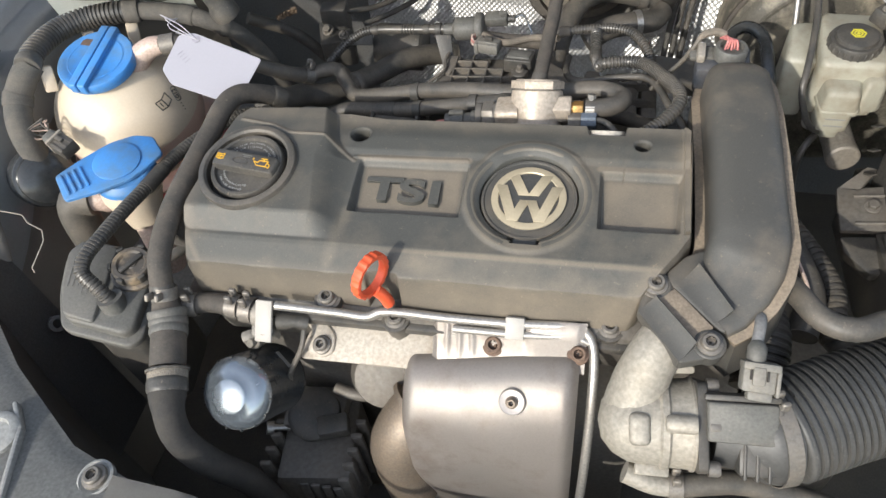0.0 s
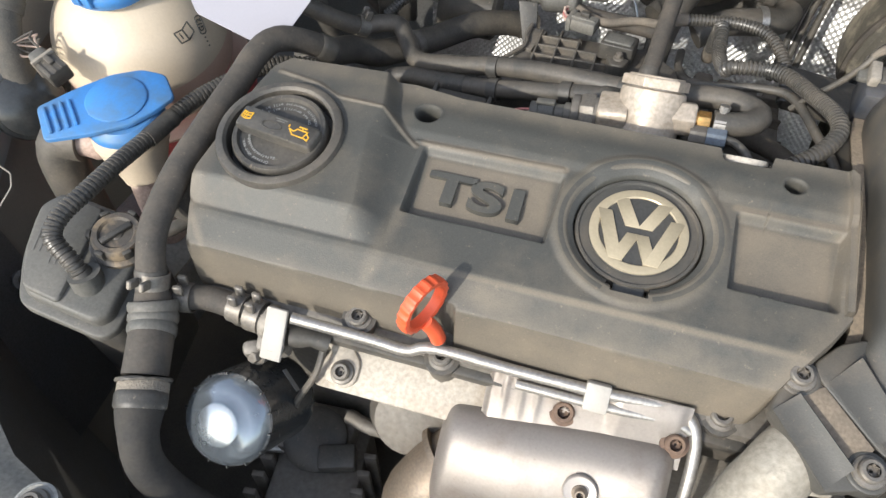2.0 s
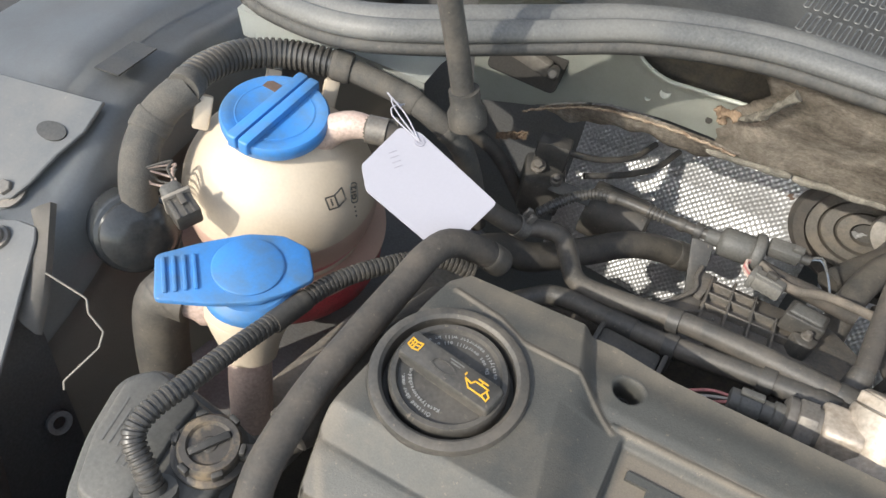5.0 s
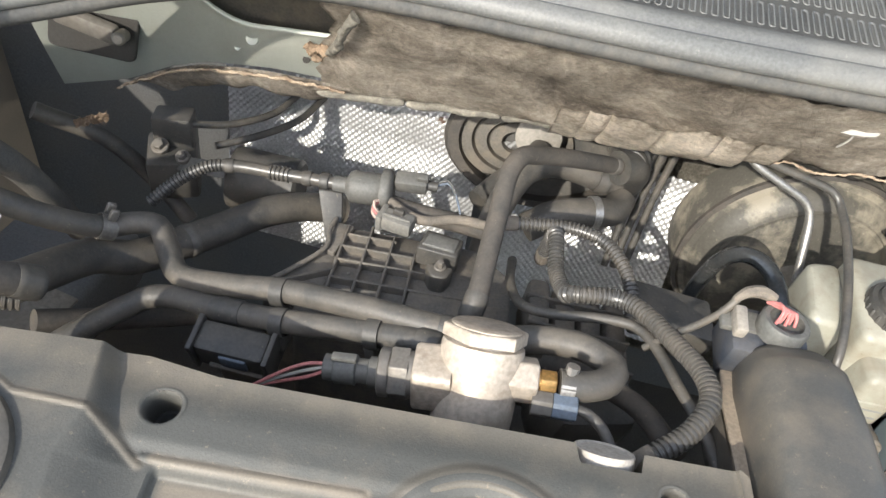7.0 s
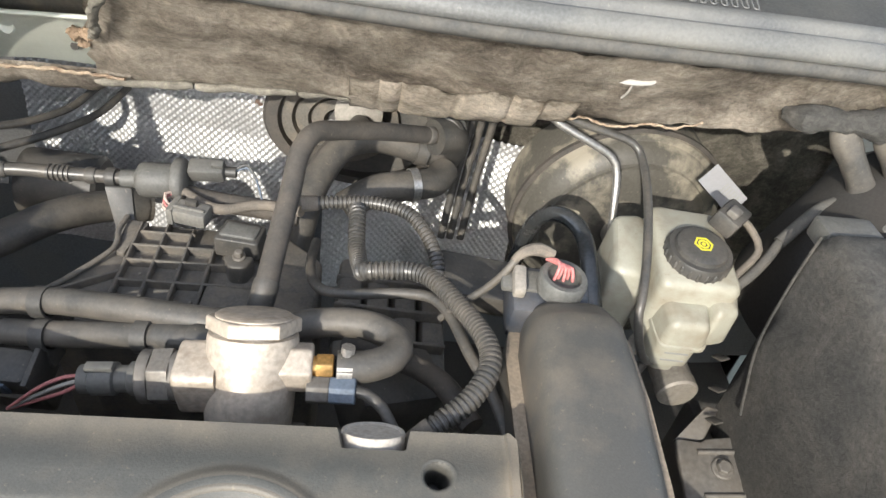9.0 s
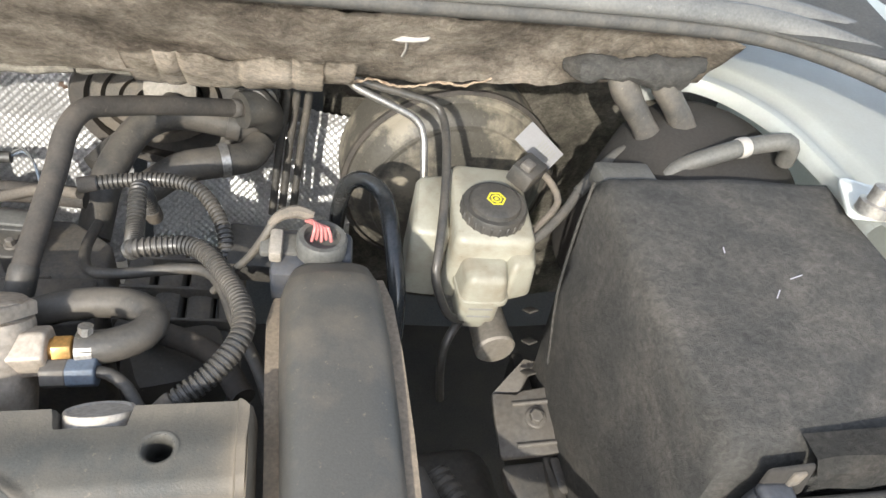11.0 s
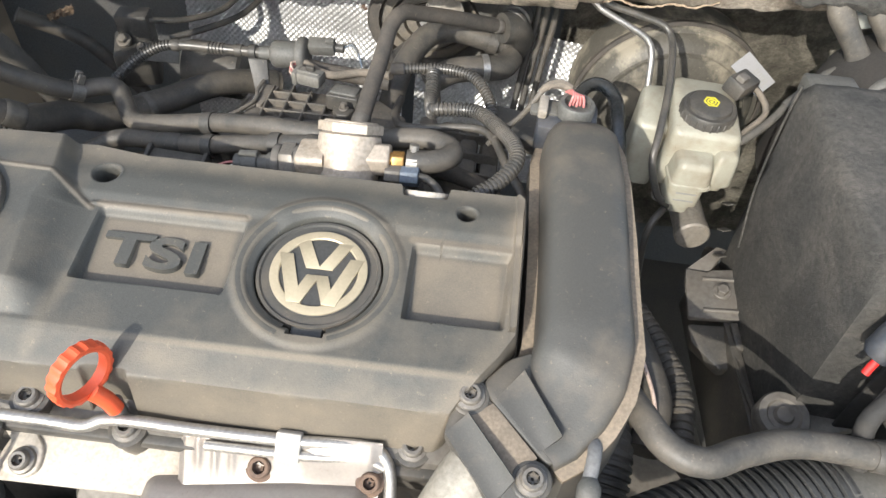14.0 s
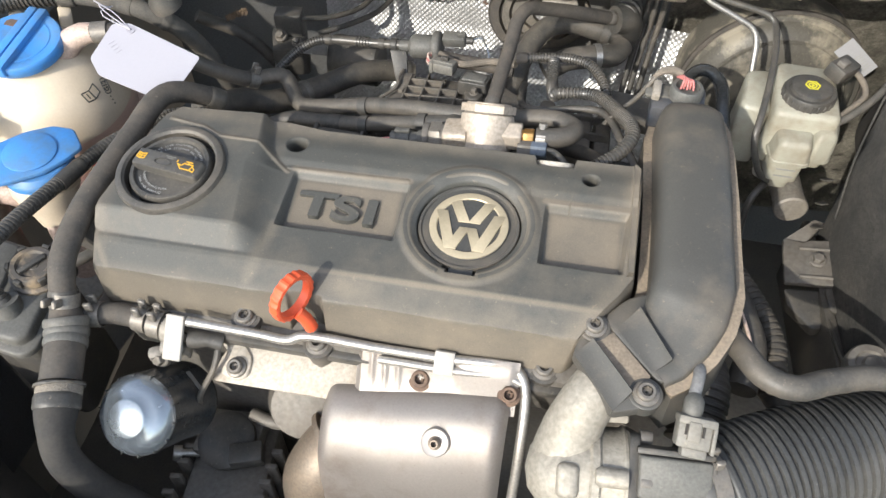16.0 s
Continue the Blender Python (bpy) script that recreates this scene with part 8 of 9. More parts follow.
            tube([p, (p + q) / 2 + Vector((rnd.gauss(0, 0.001), 0, 0.001)), q], s * rnd.uniform(0.012, 0.045), bm, seg=4, step=s * 0.25, flare=[(0, 0.5), (0.5, 1), (1, 0.2)])
        core = [[Vector(c) + Vector((s * (1.35 * t), 0.002 + 0.004 * noise.noise(Vector((t * 4, w, 0))), s * (0.55 * t + 0.36 * w) + 0.003 * noise.noise(Vector((t * 5, w * 3, 4))))) for w in (-1, -0.4, 0.3, 1)] for t in np.linspace(-1, 1, 14)]
        b2 = bmesh.new()
        grid_faces(b2, core, False)
        bmesh.ops.solidify(b2, geom=b2.faces[:], thickness=0.004)
        merge(bm, b2)
        solo("felt_tuft", bm, M_TUFT, "ragged brown tuft of torn felt", "felt tuft", "felt tufts")
    # pale lower strip in short lengths, and straps over its joints
    rows = []
    for i in range(70):
        x = 0.030 + 0.154 * i / 69
        lo, up = cowl_line(x)
        crease = sum(0.0035 * math.exp(-((x - q) / 0.0022) ** 2) for q in (0.054, 0.072, 0.118, 0.160))
        sag = 0.004 * noise.noise(Vector((x * 22, 5, 0)))
        top = 0.44 + 0.05 * noise.noise(Vector((x * 30, 8, 0)))
        rows.append([Vector((x, lo[0] + (up[0] - lo[0]) * t - 0.008 + crease - 0.004 * math.sin(math.pi * min(1, max(0, t * 2))) - 0.0045 * noise.noise(Vector((x * 40, t * 4, 0))), lo[1] - 0.004 + sag * (1 - t) + (up[1] - lo[1]) * t - 0.003)) for t in np.linspace(-0.04, top, 12)])
    sheet(rows, M_FELTPALE, "felt_strip", "pale dusty strip of felt along the cowl edge", "felt strip", 0.004)
    rows = []
    for i in range(10):
        x = 0.182 + 0.025 * i / 9
        lo, up = cowl_line(x)
        rows.append([Vector((x + 0.003 * t, lo[0] + (up[0] - lo[0]) * t - 0.0165 - 0.003 * math.sin(math.pi * min(1, max(0, t * 2))) + 0.0012 * noise.noise(Vector((x * 90, t * 6, 2))), lo[1] + 0.004 + (up[1] - lo[1]) * t)) for t in np.linspace(-0.02, 0.36, 9)])
    sheet(rows, M_FELTPALE, "felt_strap", "wide grey cloth strap over the felt roll", "strap", 0.003, kind="")
    # the felt's hem, rolled under along its lower edge
    for x0, x1 in ((-0.188, -0.105), (-0.103, -0.016), (-0.014, 0.034)):
        run = []
        for i in range(12):
            x = x0 + (x1 - x0) * i / 11
            lo, up = cowl_line(x)
            run.append(Vector((x, lo[0] - 0.004 + 0.0015 * noise.noise(Vector((x * 60, 0, 0))), lo[1] + 0.001 + 0.002 * noise.noise(Vector((x * 50, 3, 0))))))
        solo("felt_hem", tube(run, 0.0042, seg=10, flare=[(0, 0.7), (0.1, 1.0), (0.5, 0.85), (0.9, 1.05), (1, 0.6)]), M_WALLFELT, "rolled brown hem of the cowl felt", "felt strip", "felt hems")
    # felt bunched over the drain sleeves
    bm = bmesh.new()
    tube([(0.372, 0.345, 0.090), (0.395, 0.332, 0.093), (0.425, 0.326, 0.096), (0.458, 0.326, 0.096), (0.485, 0.328, 0.102)], 0.0120, bm, seg=22, step=0.003, flare=[(0, 0.30), (0.15, 0.9), (0.35, 0.7), (0.6, 1.1), (0.85, 1.0), (1, 0.4)])
    lumpy(bm, 0.0040, 45)
    lumpy(bm, 0.0018, 160)
    solo("felt_tuft", bm, M_FABRIC, "dark grey-brown felt gathered over the drain sleeves", "felt tuft", "felt tufts")
    # dusty felt on the wall beside the brake servo
    rows = [[Vector((x, 0.575 + 0.012 * math.sin(11 * x) - 0.10 * max(0.0, z) + 0.006 * noise.noise(Vector((x * 18, z * 18, 0))), z)) for z in np.linspace(-0.40, 0.13, 22)] for x in np.linspace(0.195, 0.72, 40)]
    sheet(rows, M_WALLFELT, "wall_felt", "dusty brown felt on the firewall behind the brake servo", "insulation", 0.006)
    bm = merge(prism([(-0.0150, -0.0030), (-0.006, 0.0012), (0.008, 0.0036), (0.0140, 0.0030), (0.0155, 0.0005), (0.0120, -0.0024), (0.003, -0.0036), (-0.009, -0.0040)], 0.0, 0.0015, frame_at((0.245, 0.338, 0.105), (0, -0.75, 0.65), (0, 0.65, 0.75)), None, 0.0012), tube([(0.242, 0.337, 0.104), (0.243, 0.342, 0.094), (0.242, 0.350, 0.084)], 0.0010, seg=6))
    solo("white_clip", bm, M_CLIP, "flat white plastic clip in the felt", "clip")
    # rubber seal over the wall
    line = [(-0.67, 0.285, 0.083), (-0.623, 0.249, 0.088), (-0.562, 0.221, 0.093), (-0.491, 0.211, 0.100), (-0.427, 0.231, 0.110), (-0.345, 0.281, 0.123), (-0.27, 0.320, 0.136), (-0.18, 0.350, 0.142), (-0.08, 0.348, 0.144), (0.0, 0.338, 0.145), (0.12, 0.328, 0.145), (0.25, 0.326, 0.145), (0.36, 0.330, 0.144), (0.45, 0.332, 0.142), (0.53, 0.328, 0.138), (0.60, 0.300, 0.130), (0.66, 0.25, 0.12)]
    pts = spline(line, 0.012)
    bm = bmesh.new()
    rings, lip = [], []
    for i, p in enumerate(pts):
        d = (pts[min(i + 1, len(pts) - 1)] - pts[max(i - 1, 0)]).normalized()
        s = Vector((0, 0, 1)).cross(d).normalized()
        if s.y > 0:
            s = -s
        rings.append([p + s * a + Vector((0, 0, b)) for a, b in ((0.006, -0.004), (0.0130, -0.001), (0.0150, 0.004), (0.0110, 0.011), (0.0065, 0.0150), (0.0035, 0.0152), (0.0005, 0.0095), (-0.0035, 0.0090), (-0.007, 0.0172), (-0.016, 0.020), (-0.026, 0.014), (-0.026, -0.018))])
        lip.append([p + s * a + Vector((0, 0, b)) for a, b in ((0.004, -0.0130), (0.0120, -0.0125), (0.0152, -0.0075), (0.0140, -0.0028), (0.0105, -0.0014), (0.004, -0.003))])
    grid_faces(bm, rings)
    b2 = bmesh.new()
    grid_faces(b2, lip)
    solo("seal_lip", b2, M_LIP, "dark sponge rubber lip under the bonnet seal", "rubber seal", kind="structure", sharp=70)
    solo("bonnet_seal", bm, M_SEAL, "grey rubber bonnet seal along the cowl", "rubber seal", kind="structure", sharp=70)
    # plastic scuttle with drain slots behind the seal
    gr = tagged(_place(new("scuttle_panel"), (0.1, 0.5, 0.15)), "dusty grey plastic scuttle panel with rows of slots", "scuttle panel", kind="structure")
    rows = []
    for i in range(60):
        x = -0.62 + 1.24 * i / 59
        y0 = float(np.interp(x, [-0.62, -0.3, -0.18, 0.0, 0.3, 0.45, 0.62], [0.24, 0.335, 0.372, 0.360, 0.348, 0.348, 0.27]))
        rows.append([Vector((x, y0, 0.140)), Vector((x, y0 + 0.03, 0.150)), Vector((x, y0 + 0.16, 0.172)), Vector((x, y0 + 0.30, 0.20))])
    bm = bmesh.new()
    grid_faces(bm, rows, False)
    bmesh.ops.solidify(bm, geom=bm.faces[:], thickness=0.002)
    part("skin", bm, M_SEAL, gr)
    loop = bmesh.new()
    oval = [(0.0030 * math.cos(a), 0.0150 * (1 if math.sin(a) > 0 else -1) + 0.0030 * math.sin(a)) for a in (2 * math.pi * (k + 0.5) / 16 for k in range(16))]
    wall = [(0.0, -0.002, 1.0), (0.0, 0.0006, 1.0), (0.0006, 0.0012, 1.0), (0.0016, 0.0006, 1.0), (0.0020, -0.002, 1.0)]
    rings = [[Vector((x * (1 - d / 0.0030 * 0.9), y - math.copysign(d, y), h)) for x, y in oval] for d, h, _ in wall]
    grid_faces(loop, rings, True, False)
    bmesh.ops.recalc_face_normals(loop, faces=loop.faces)
    me = bpy.data.meshes.new("slot_rim")
    loop.to_mesh(me)
    loop.free()
    finish(me, M_SEAL, True, 60)
    for r in range(3):
        for k in range(58):
            x = -0.16 + 0.0088 * k
            y = float(np.interp(x, [-0.3, -0.18, 0.0, 0.3], [0.335, 0.372, 0.360, 0.348])) + 0.056 + 0.044 * r
            ob = new("slot_rim", me)
            ob.parent = gr
            ob.matrix_local = Matrix.Translation(-place_of(gr)) @ pose(x, y, 0.1540 + 0.0075 * r, 10, 0, -8)
            tagged(ob)


build_cowl()


def build_firewall():
    wall = sheet([[Vector((x, 0.65 + 0.01 * math.sin(9 * x), z)) for z in np.linspace(-0.56, 0.13, 16)] for x in np.linspace(-0.74, 0.78, 60)], M_LINER, "wall_firewall", "dark dirty firewall behind the engine", "firewall", 0.004)
    # quilted foil: bulging in the middle, hung in front of the wall
    def foil(x0, x1, z0, z1, yf, name, label, pitch=0.0085):
        step = pitch / 5
        nx, nz = int((x1 - x0) / step) + 1, int((z1 - z0) / step) + 1
        rows = []
        for i in range(nx):
            x = x0 + (x1 - x0) * i / (nx - 1)
            row = []
            for j in range(nz):
                z = z0 + (z1 - z0) * j / (nz - 1)
                p, q = (x + z) / pitch, (x - z) / pitch
                row.append(Vector((x, yf(x, z) - 0.0007 * (math.cos(math.tau * p) + math.cos(math.tau * q)), z)))
            rows.append(row)
        bm = bmesh.new()
        grid_faces(bm, rows, False)
        return solo(name, bm, M_FOIL, label, "heat shield foil", kind="structure", sharp=80)
    def bulge(x, z):
        return 0.588 - 0.018 * math.exp(-((x + 0.05) / 0.06) ** 2) - 0.20 * max(0, -0.12 - z) * 0.8 + 0.012 * math.sin(14 * x) + 0.004 * noise.noise(Vector((x * 20, z * 20, 0)))
    foil(-0.345, -0.020, -0.30, -0.055, bulge, "foil_shield", "crumpled silver embossed heat foil on the firewall")
    foil(0.0, 0.228, -0.30, -0.085, lambda x, z: 0.556 - 0.25 * max(0, -0.10 - z) + 0.02 * math.sin(18 * x) + 0.004 * noise.noise(Vector((x * 20, z * 20, 5))), "foil_shield", "silver embossed heat foil beside the brake servo")
    solo("foil_clip", lathe([(0.006, 0), (0.006, 0.003), (0.003, 0.005)], frame_at((-0.0745, 0.566, -0.074), (0, -1, 0.2)), seg=16), M_RUST, "rusty foil fixing button", "fixing")
    for k, x in enumerate((0.158, 0.168, 0.180)):
        hose("firewall_pipe", [(x, 0.505 - 0.004 * k, 0.02), (x - 0.004, 0.50, -0.04), (x - 0.012, 0.49, -0.10), (x - 0.02, 0.47, -0.17)], 0.0042, "dark thin pipe down the firewall", M_RUBBER, group="firewall pipes")
    hose("harness", [(-0.46, 0.40, -0.05), (-0.41, 0.43, -0.09), (-0.37, 0.44, -0.14), (-0.33, 0.43, -0.18)], 0.009, "taped wiring harness in the dark corner", M_RUBBER)
    hose("foil_lead", [(-0.335, 0.445, -0.065), (-0.295, 0.475, -0.075), (-0.262, 0.52, -0.08), (-0.245, 0.565, -0.075)], 0.004, "thin black lead over the foil", M_RUBBER)
    hose("foil_lead", [(-0.300, 0.445, -0.085), (-0.262, 0.475, -0.082), (-0.232, 0.52, -0.082), (-0.215, 0.568, -0.075)], 0.004, "thin black lead over the foil", M_RUBBER)


build_firewall()


def rail_drop(y):
    """How far the wing rail falls towards the front."""
    return float(np.interp(y, [-0.30, -0.10, 0.0, 0.10, 0.20], [-0.165, -0.13, -0.075, -0.015, 0.0]))


def build_body():
    # left wing and its inner rail
    rows = []
    inner = []
    for i in range(40):
        y = -0.55 + 1.23 * i / 39
        x = float(np.interp(y, [-0.55, -0.25, 0.0, 0.1, 0.3, 0.6], [-0.60, -0.61, -0.615, -0.632, -0.66, -0.69]))
        d = rail_drop(y)
        inner.append([Vector((x + 0.022, y, -0.56)), Vector((x + 0.020, y, -0.22)), Vector((x + 0.016, y, -0.035 + d))])
        rows.append([Vector((x + 0.014, y, -0.05 + d)), Vector((x + 0.014, y, -0.02 + d)), Vector((x + 0.004, y, 0.028 + d)), Vector((x - 0.010, y, 0.040 + d)), Vector((x - 0.040, y, 0.042 + d)), Vector((x - 0.046, y, 0.052 + d)), Vector((x - 0.075, y, 0.055 + d)), Vector((x - 0.20, y, 0.03 + d))])
    sheet(inner, M_INNER, "wall_inner_left", "brown dusty inner wall of the left wing", "inner wing", 0.002)
    rail = thing("chassis_rail", (-0.47, 0.10, -0.24), "dark dusty chassis rail below the washer filler", "chassis rail")
    part("beam", box((0.13, 0.46, 0.08), pose(-0.47, 0.20, -0.235, 0, 4, -4), None, 0.012, 3), M_LINER, rail)
    part("top_flange", box((0.05, 0.30, 0.004), pose(-0.395, 0.10, -0.135, 4, 12, -8), None, 0.0015), M_PLATE, rail, "bent dusty flange")
    sheet(rows, M_SILVER, "wing_left", "silver-grey painted inner wing rail with dust", "car wing", 0.002)
    rows = []
    for i in range(40):
        y = -0.55 + 1.23 * i / 39
        x = float(np.interp(y, [-0.55, 0.0, 0.2, 0.4, 0.6], [0.62, 0.66, 0.67, 0.70, 0.72]))
        rows.append([Vector((x - 0.02, y, -0.56)), Vector((x - 0.02, y, -0.05)), Vector((x - 0.008, y, 0.06)), Vector((x + 0.01, y, 0.085)), Vector((x + 0.05, y, 0.09)), Vector((x + 0.2, y, 0.06))])
    sheet(rows, M_BODY, "wing_right", "white painted right wing edge", "car wing", 0.002)
    st = thing("strut_tower", (0.56, 0.33, -0.1), "white painted strut tower with a domed rim", "strut tower")
    m = frame_at((0.512, 0.305, 0.004), (0.10, -0.25, 1)) @ Matrix.Diagonal((1.28, 1.28, 1.0, 1))
    part("dome", lathe([(0.070, -0.12), (0.068, 0.0), (0.060, 0.026), (0.044, 0.040), (0.020, 0.046), (0.0001, 0.047)], m, seg=48, cap=False), M_HOLE, st, "dark rubber dome of the strut")
    edge = spline([(0.440, 0.350, 0.064), (0.462, 0.350, 0.066), (0.484, 0.356, 0.069), (0.503, 0.361, 0.070), (0.530, 0.338, 0.070), (0.553, 0.300, 0.067), (0.566, 0.262, 0.060), (0.570, 0.222, 0.056), (0.566, 0.18, 0.052)], 0.006)
    rows = []
    for i, p in enumerate(edge):
        d = (edge[min(i + 1, len(edge) - 1)] - edge[max(i - 1, 0)]).normalized()
        o = Vector((-d.y, d.x, 0)).normalized()
        o = o if o.x + o.y > 0 else -o
        o = (o + Vector((0.6, 0.5, 0))).normalized()
        rows.append([p + o * q + Vector((0, 0, h)) for q, h in ((0.0, -0.008), (0.0, 0.0), (0.003, 0.0045), (0.010, 0.006), (0.018, 0.002), (0.026, 0.0015), (0.034, 0.007), (0.042, 0.009), (0.07, 0.010), (0.16, 0.016))])
    b2 = bmesh.new()
    grid_faces(b2, rows, False)
    bmesh.ops.solidify(b2, geom=b2.faces[:], thickness=0.0015)
    part("pressed_rim", b2, M_BODY, st, "pressed white sheet metal rim")
    rows = [[Vector((x, 0.560 - 0.02 * math.sin(6 * x), z)) for z in np.linspace(-0.45, 0.125, 8)] for x in np.linspace(0.62, 0.76, 8)]
    sheet(rows, M_LINER, "wall_inner_wing", "dark inner wing wall behind the strut tower", "inner wing", 0.002)
    pl = thing("ground_strap", (0.575, 0.19, 0.05), "bright bolt and tab on the wing", "ground strap")
    part("tab", prism([(-0.024, -0.012), (0.022, -0.014), (0.026, 0.016), (-0.016, 0.034)], -0.0015, 0.0015, pose(0.572, 0.192, 0.066, 5, -6, -12), None, 0.008, 0.001), M_BODY, pl)
    part("stud", lathe([(0.012, 0), (0.012, 0.008), (0.008, 0.009), (0.008, 0.020), (0.006, 0.021)], frame_at((0.561, 0.184, 0.068), (0.1, 0.1, 1)), seg=18), M_STEEL, pl)
    hose("fender_pipe", [(0.440, 0.270, 0.010), (0.462, 0.277, 0.036), (0.498, 0.276, 0.055), (0.521, 0.279, 0.060), (0.537, 0.277, 0.065), (0.548, 0.276, 0.067), (0.556, 0.277, 0.060), (0.560, 0.280, 0.045)], 0.0075, "grey pipe with a white collar by the strut tower", M_GREYPL, ends=((0.62, "collar", M_CLIP, 1.15, 0.008),))
    # dark liner inside the left wing, and the hardware on the rail
    rows = []
    for i in range(30):
        y = -0.30 + 0.26 * i / 29
        x = float(np.interp(y, [-0.30, -0.15, 0.0, 0.06], [-0.575, -0.592, -0.598, -0.604]))
        d = rail_drop(y)
        rows.append([Vector((x + 0.03, y, -0.42)), Vector((x + 0.012, y, -0.25)), Vector((x + 0.004, y, -0.12 + d * 0.6)), Vector((x, y, -0.03 + d)), Vector((x - 0.004, y, 0.0 + d)), Vector((x - 0.010, y, 0.012 + d))])
    sheet(rows, M_LINER, "wing_liner", "black plastic liner inside the left wing", "wing liner", 0.002)
    # plates lying over one another on the rail, and the folded flange below them
    def plate(name, label, pts, up, thick, material):
        o = [Vector(p) for p in pts]
        mid = sum(o, Vector()) / len(o)
        up = Vector(up).normalized() * thick
        b2 = bmesh.new()
        grid_faces(b2, [[p for p in o], [p + up * 0.7 for p in o], [p + (mid - p).normalized() * 0.0012 + up for p in o]])
        solo(name, b2, material, label, "panel", kind="structure", sharp=25)
    plate("rail_plate_upper", "silver plate with an oval hole on the wing rail", ((-0.735, -0.030, -0.038), (-0.662, -0.012, -0.033), (-0.649, -0.004, -0.028), (-0.643, 0.010, -0.019), (-0.640, 0.036, -0.004), (-0.634, 0.059, 0.009), (-0.638, 0.085, 0.024), (-0.76, 0.060, 0.020)), (0.05, -0.5, 0.85), 0.003, M_RAIL)
    plate("rail_plate_lower", "silver plate with a screw on the wing rail", ((-0.717, -0.045, -0.056), (-0.640, -0.009, -0.042), (-0.620, -0.008, -0.040), (-0.612, -0.016, -0.044), (-0.579, -0.072, -0.079), (-0.560, -0.105, -0.099), (-0.62, -0.14, -0.118), (-0.72, -0.13, -0.11)), (0.05, -0.5, 0.85), 0.003, M_RAIL)
    sheet([[Vector(a), Vector(a).lerp(Vector(b), 0.5) + Vector((0.0, -0.001, 0.001)), Vector(b), Vector(b) + Vector((0.001, 0.004, -0.004))] for a, b in zip(((-0.628, -0.005, -0.028), (-0.62, -0.011, -0.045), (-0.608, -0.027, -0.052), (-0.596, -0.046, -0.066), (-0.588, -0.061, -0.076)), ((-0.615, 0.004, -0.019), (-0.605, -0.009, -0.032), (-0.594, -0.022, -0.043), (-0.582, -0.042, -0.069), (-0.574, -0.059, -0.087)))], M_INNER, "rail_flange", "dusty folded flange below the wing rail", "panel", 0.0015)
    solo("rail_washer", lathe([(0.0150, 0), (0.0150, 0.0014), (0.0070, 0.0020)], frame_at((-0.659, 0.000, -0.0275), (0.05, -0.5, 0.85)), seg=28), M_BOLT, "wide dull washer under the rail bolt", "washer")
    hex_bolt("rail_bolt", (-0.659, 0.000, -0.026), (0.05, -0.5, 0.85), 0.0068)
    torx_bolt("rail_screw", (-0.641, -0.029, -0.047), (0.05, -0.5, 0.85), r=0.0105)
    # hole and slot are laid on flat, their inner shade given as dark colour
    solo("rail_hole", lathe([(0.011, 0), (0.011, 0.0012), (0.0001, 0.0012)], frame_at((-0.658, 0.047, 0.0065), (0.05, -0.5, 0.85)) @ Matrix.Diagonal((1.25, 0.75, 1, 1)), seg=24), M_DARKMARK, "flat dark oval for the shaded hole in the wing rail", "hole", kind="structure")
    solo("rail_slot", box((0.024, 0.05, 0.0012), pose(-0.657, 0.128, 0.043, 6, 0, 8), None, 0), M_DARKMARK, "flat dark rectangle for the shaded slot in the wing rail", "hole", kind="structure")
    bw = [(-0.536, -0.062, 0.001), (-0.506, -0.057, -0.010), (-0.500, -0.062, -0.016), (-0.486, -0.064, -0.023), (-0.484, -0.071, -0.031), (-0.493, -0.094, -0.048), (-0.490, -0.097, -0.052)]
    solo("bent_wire", tube([Vector(a).lerp(Vector(b), t) for a, b in zip(bw, bw[1:]) for t in (0.06, 0.94)], 0.0007, seg=8, straight=True), M_PLATE, "thin bent wire beside the liner", "wire", "wires")
    solo("liner_eyelet", lathe([(0.006, 0), (0.0105, 0), (0.0105, 0.004), (0.006, 0.004)], frame_at((-0.583, -0.059, -0.205), (0.9, -0.1, 0.4)), seg=24, cap=False), M_LINER, "grey round eyelet on the liner", "eyelet")
    solo("round_lamp_back", lathe([(0.036, 0), (0.036, 0.022), (0.034, 0.026), (0.031, 0.027), (0.030, 0.031), (0.024, 0.035), (0.012, 0.037), (0.0001, 0.0375)], frame_at((-0.592, 0.055, -0.062), (0.8, -0.45, 0.35)), seg=36), M_FILTER, "round glossy black lamp back beside the tank", "lamp back")
    # white inner panel behind the tank
    rows = []
    for i in range(24):
        x = -0.64 + 0.21 * i / 23
        rows.append([Vector((x, 0.258 - 0.05 * max(0, x + 0.45) * 3, 0.03)), Vector((x, 0.250 - 0.05 * max(0, x + 0.45) * 3, 0.060)), Vector((x, 0.275, 0.068)), Vector((x, 0.32, 0.07))])
    sheet(rows, M_BODY, "strut_panel", "pale painted strut panel behind the coolant tank", "panel", 0.0015)
    # slam panel and headlamp carrier at the front
    rows = []
    skirt = []
    for i in range(50):
        t = i / 49
        x = float(np.interp(t, [0, 0.15, 0.35, 0.55, 0.75, 1], [-0.64, -0.595, -0.512, -0.40, -0.30, 0.60]))
        y = float(np.interp(t, [0, 0.15, 0.35, 0.55, 0.75, 1], [-0.050, -0.102, -0.170, -0.242, -0.274, -0.285]))
        d = -0.13 * float(smooth(-0.27, -0.15, np.float64(x)))
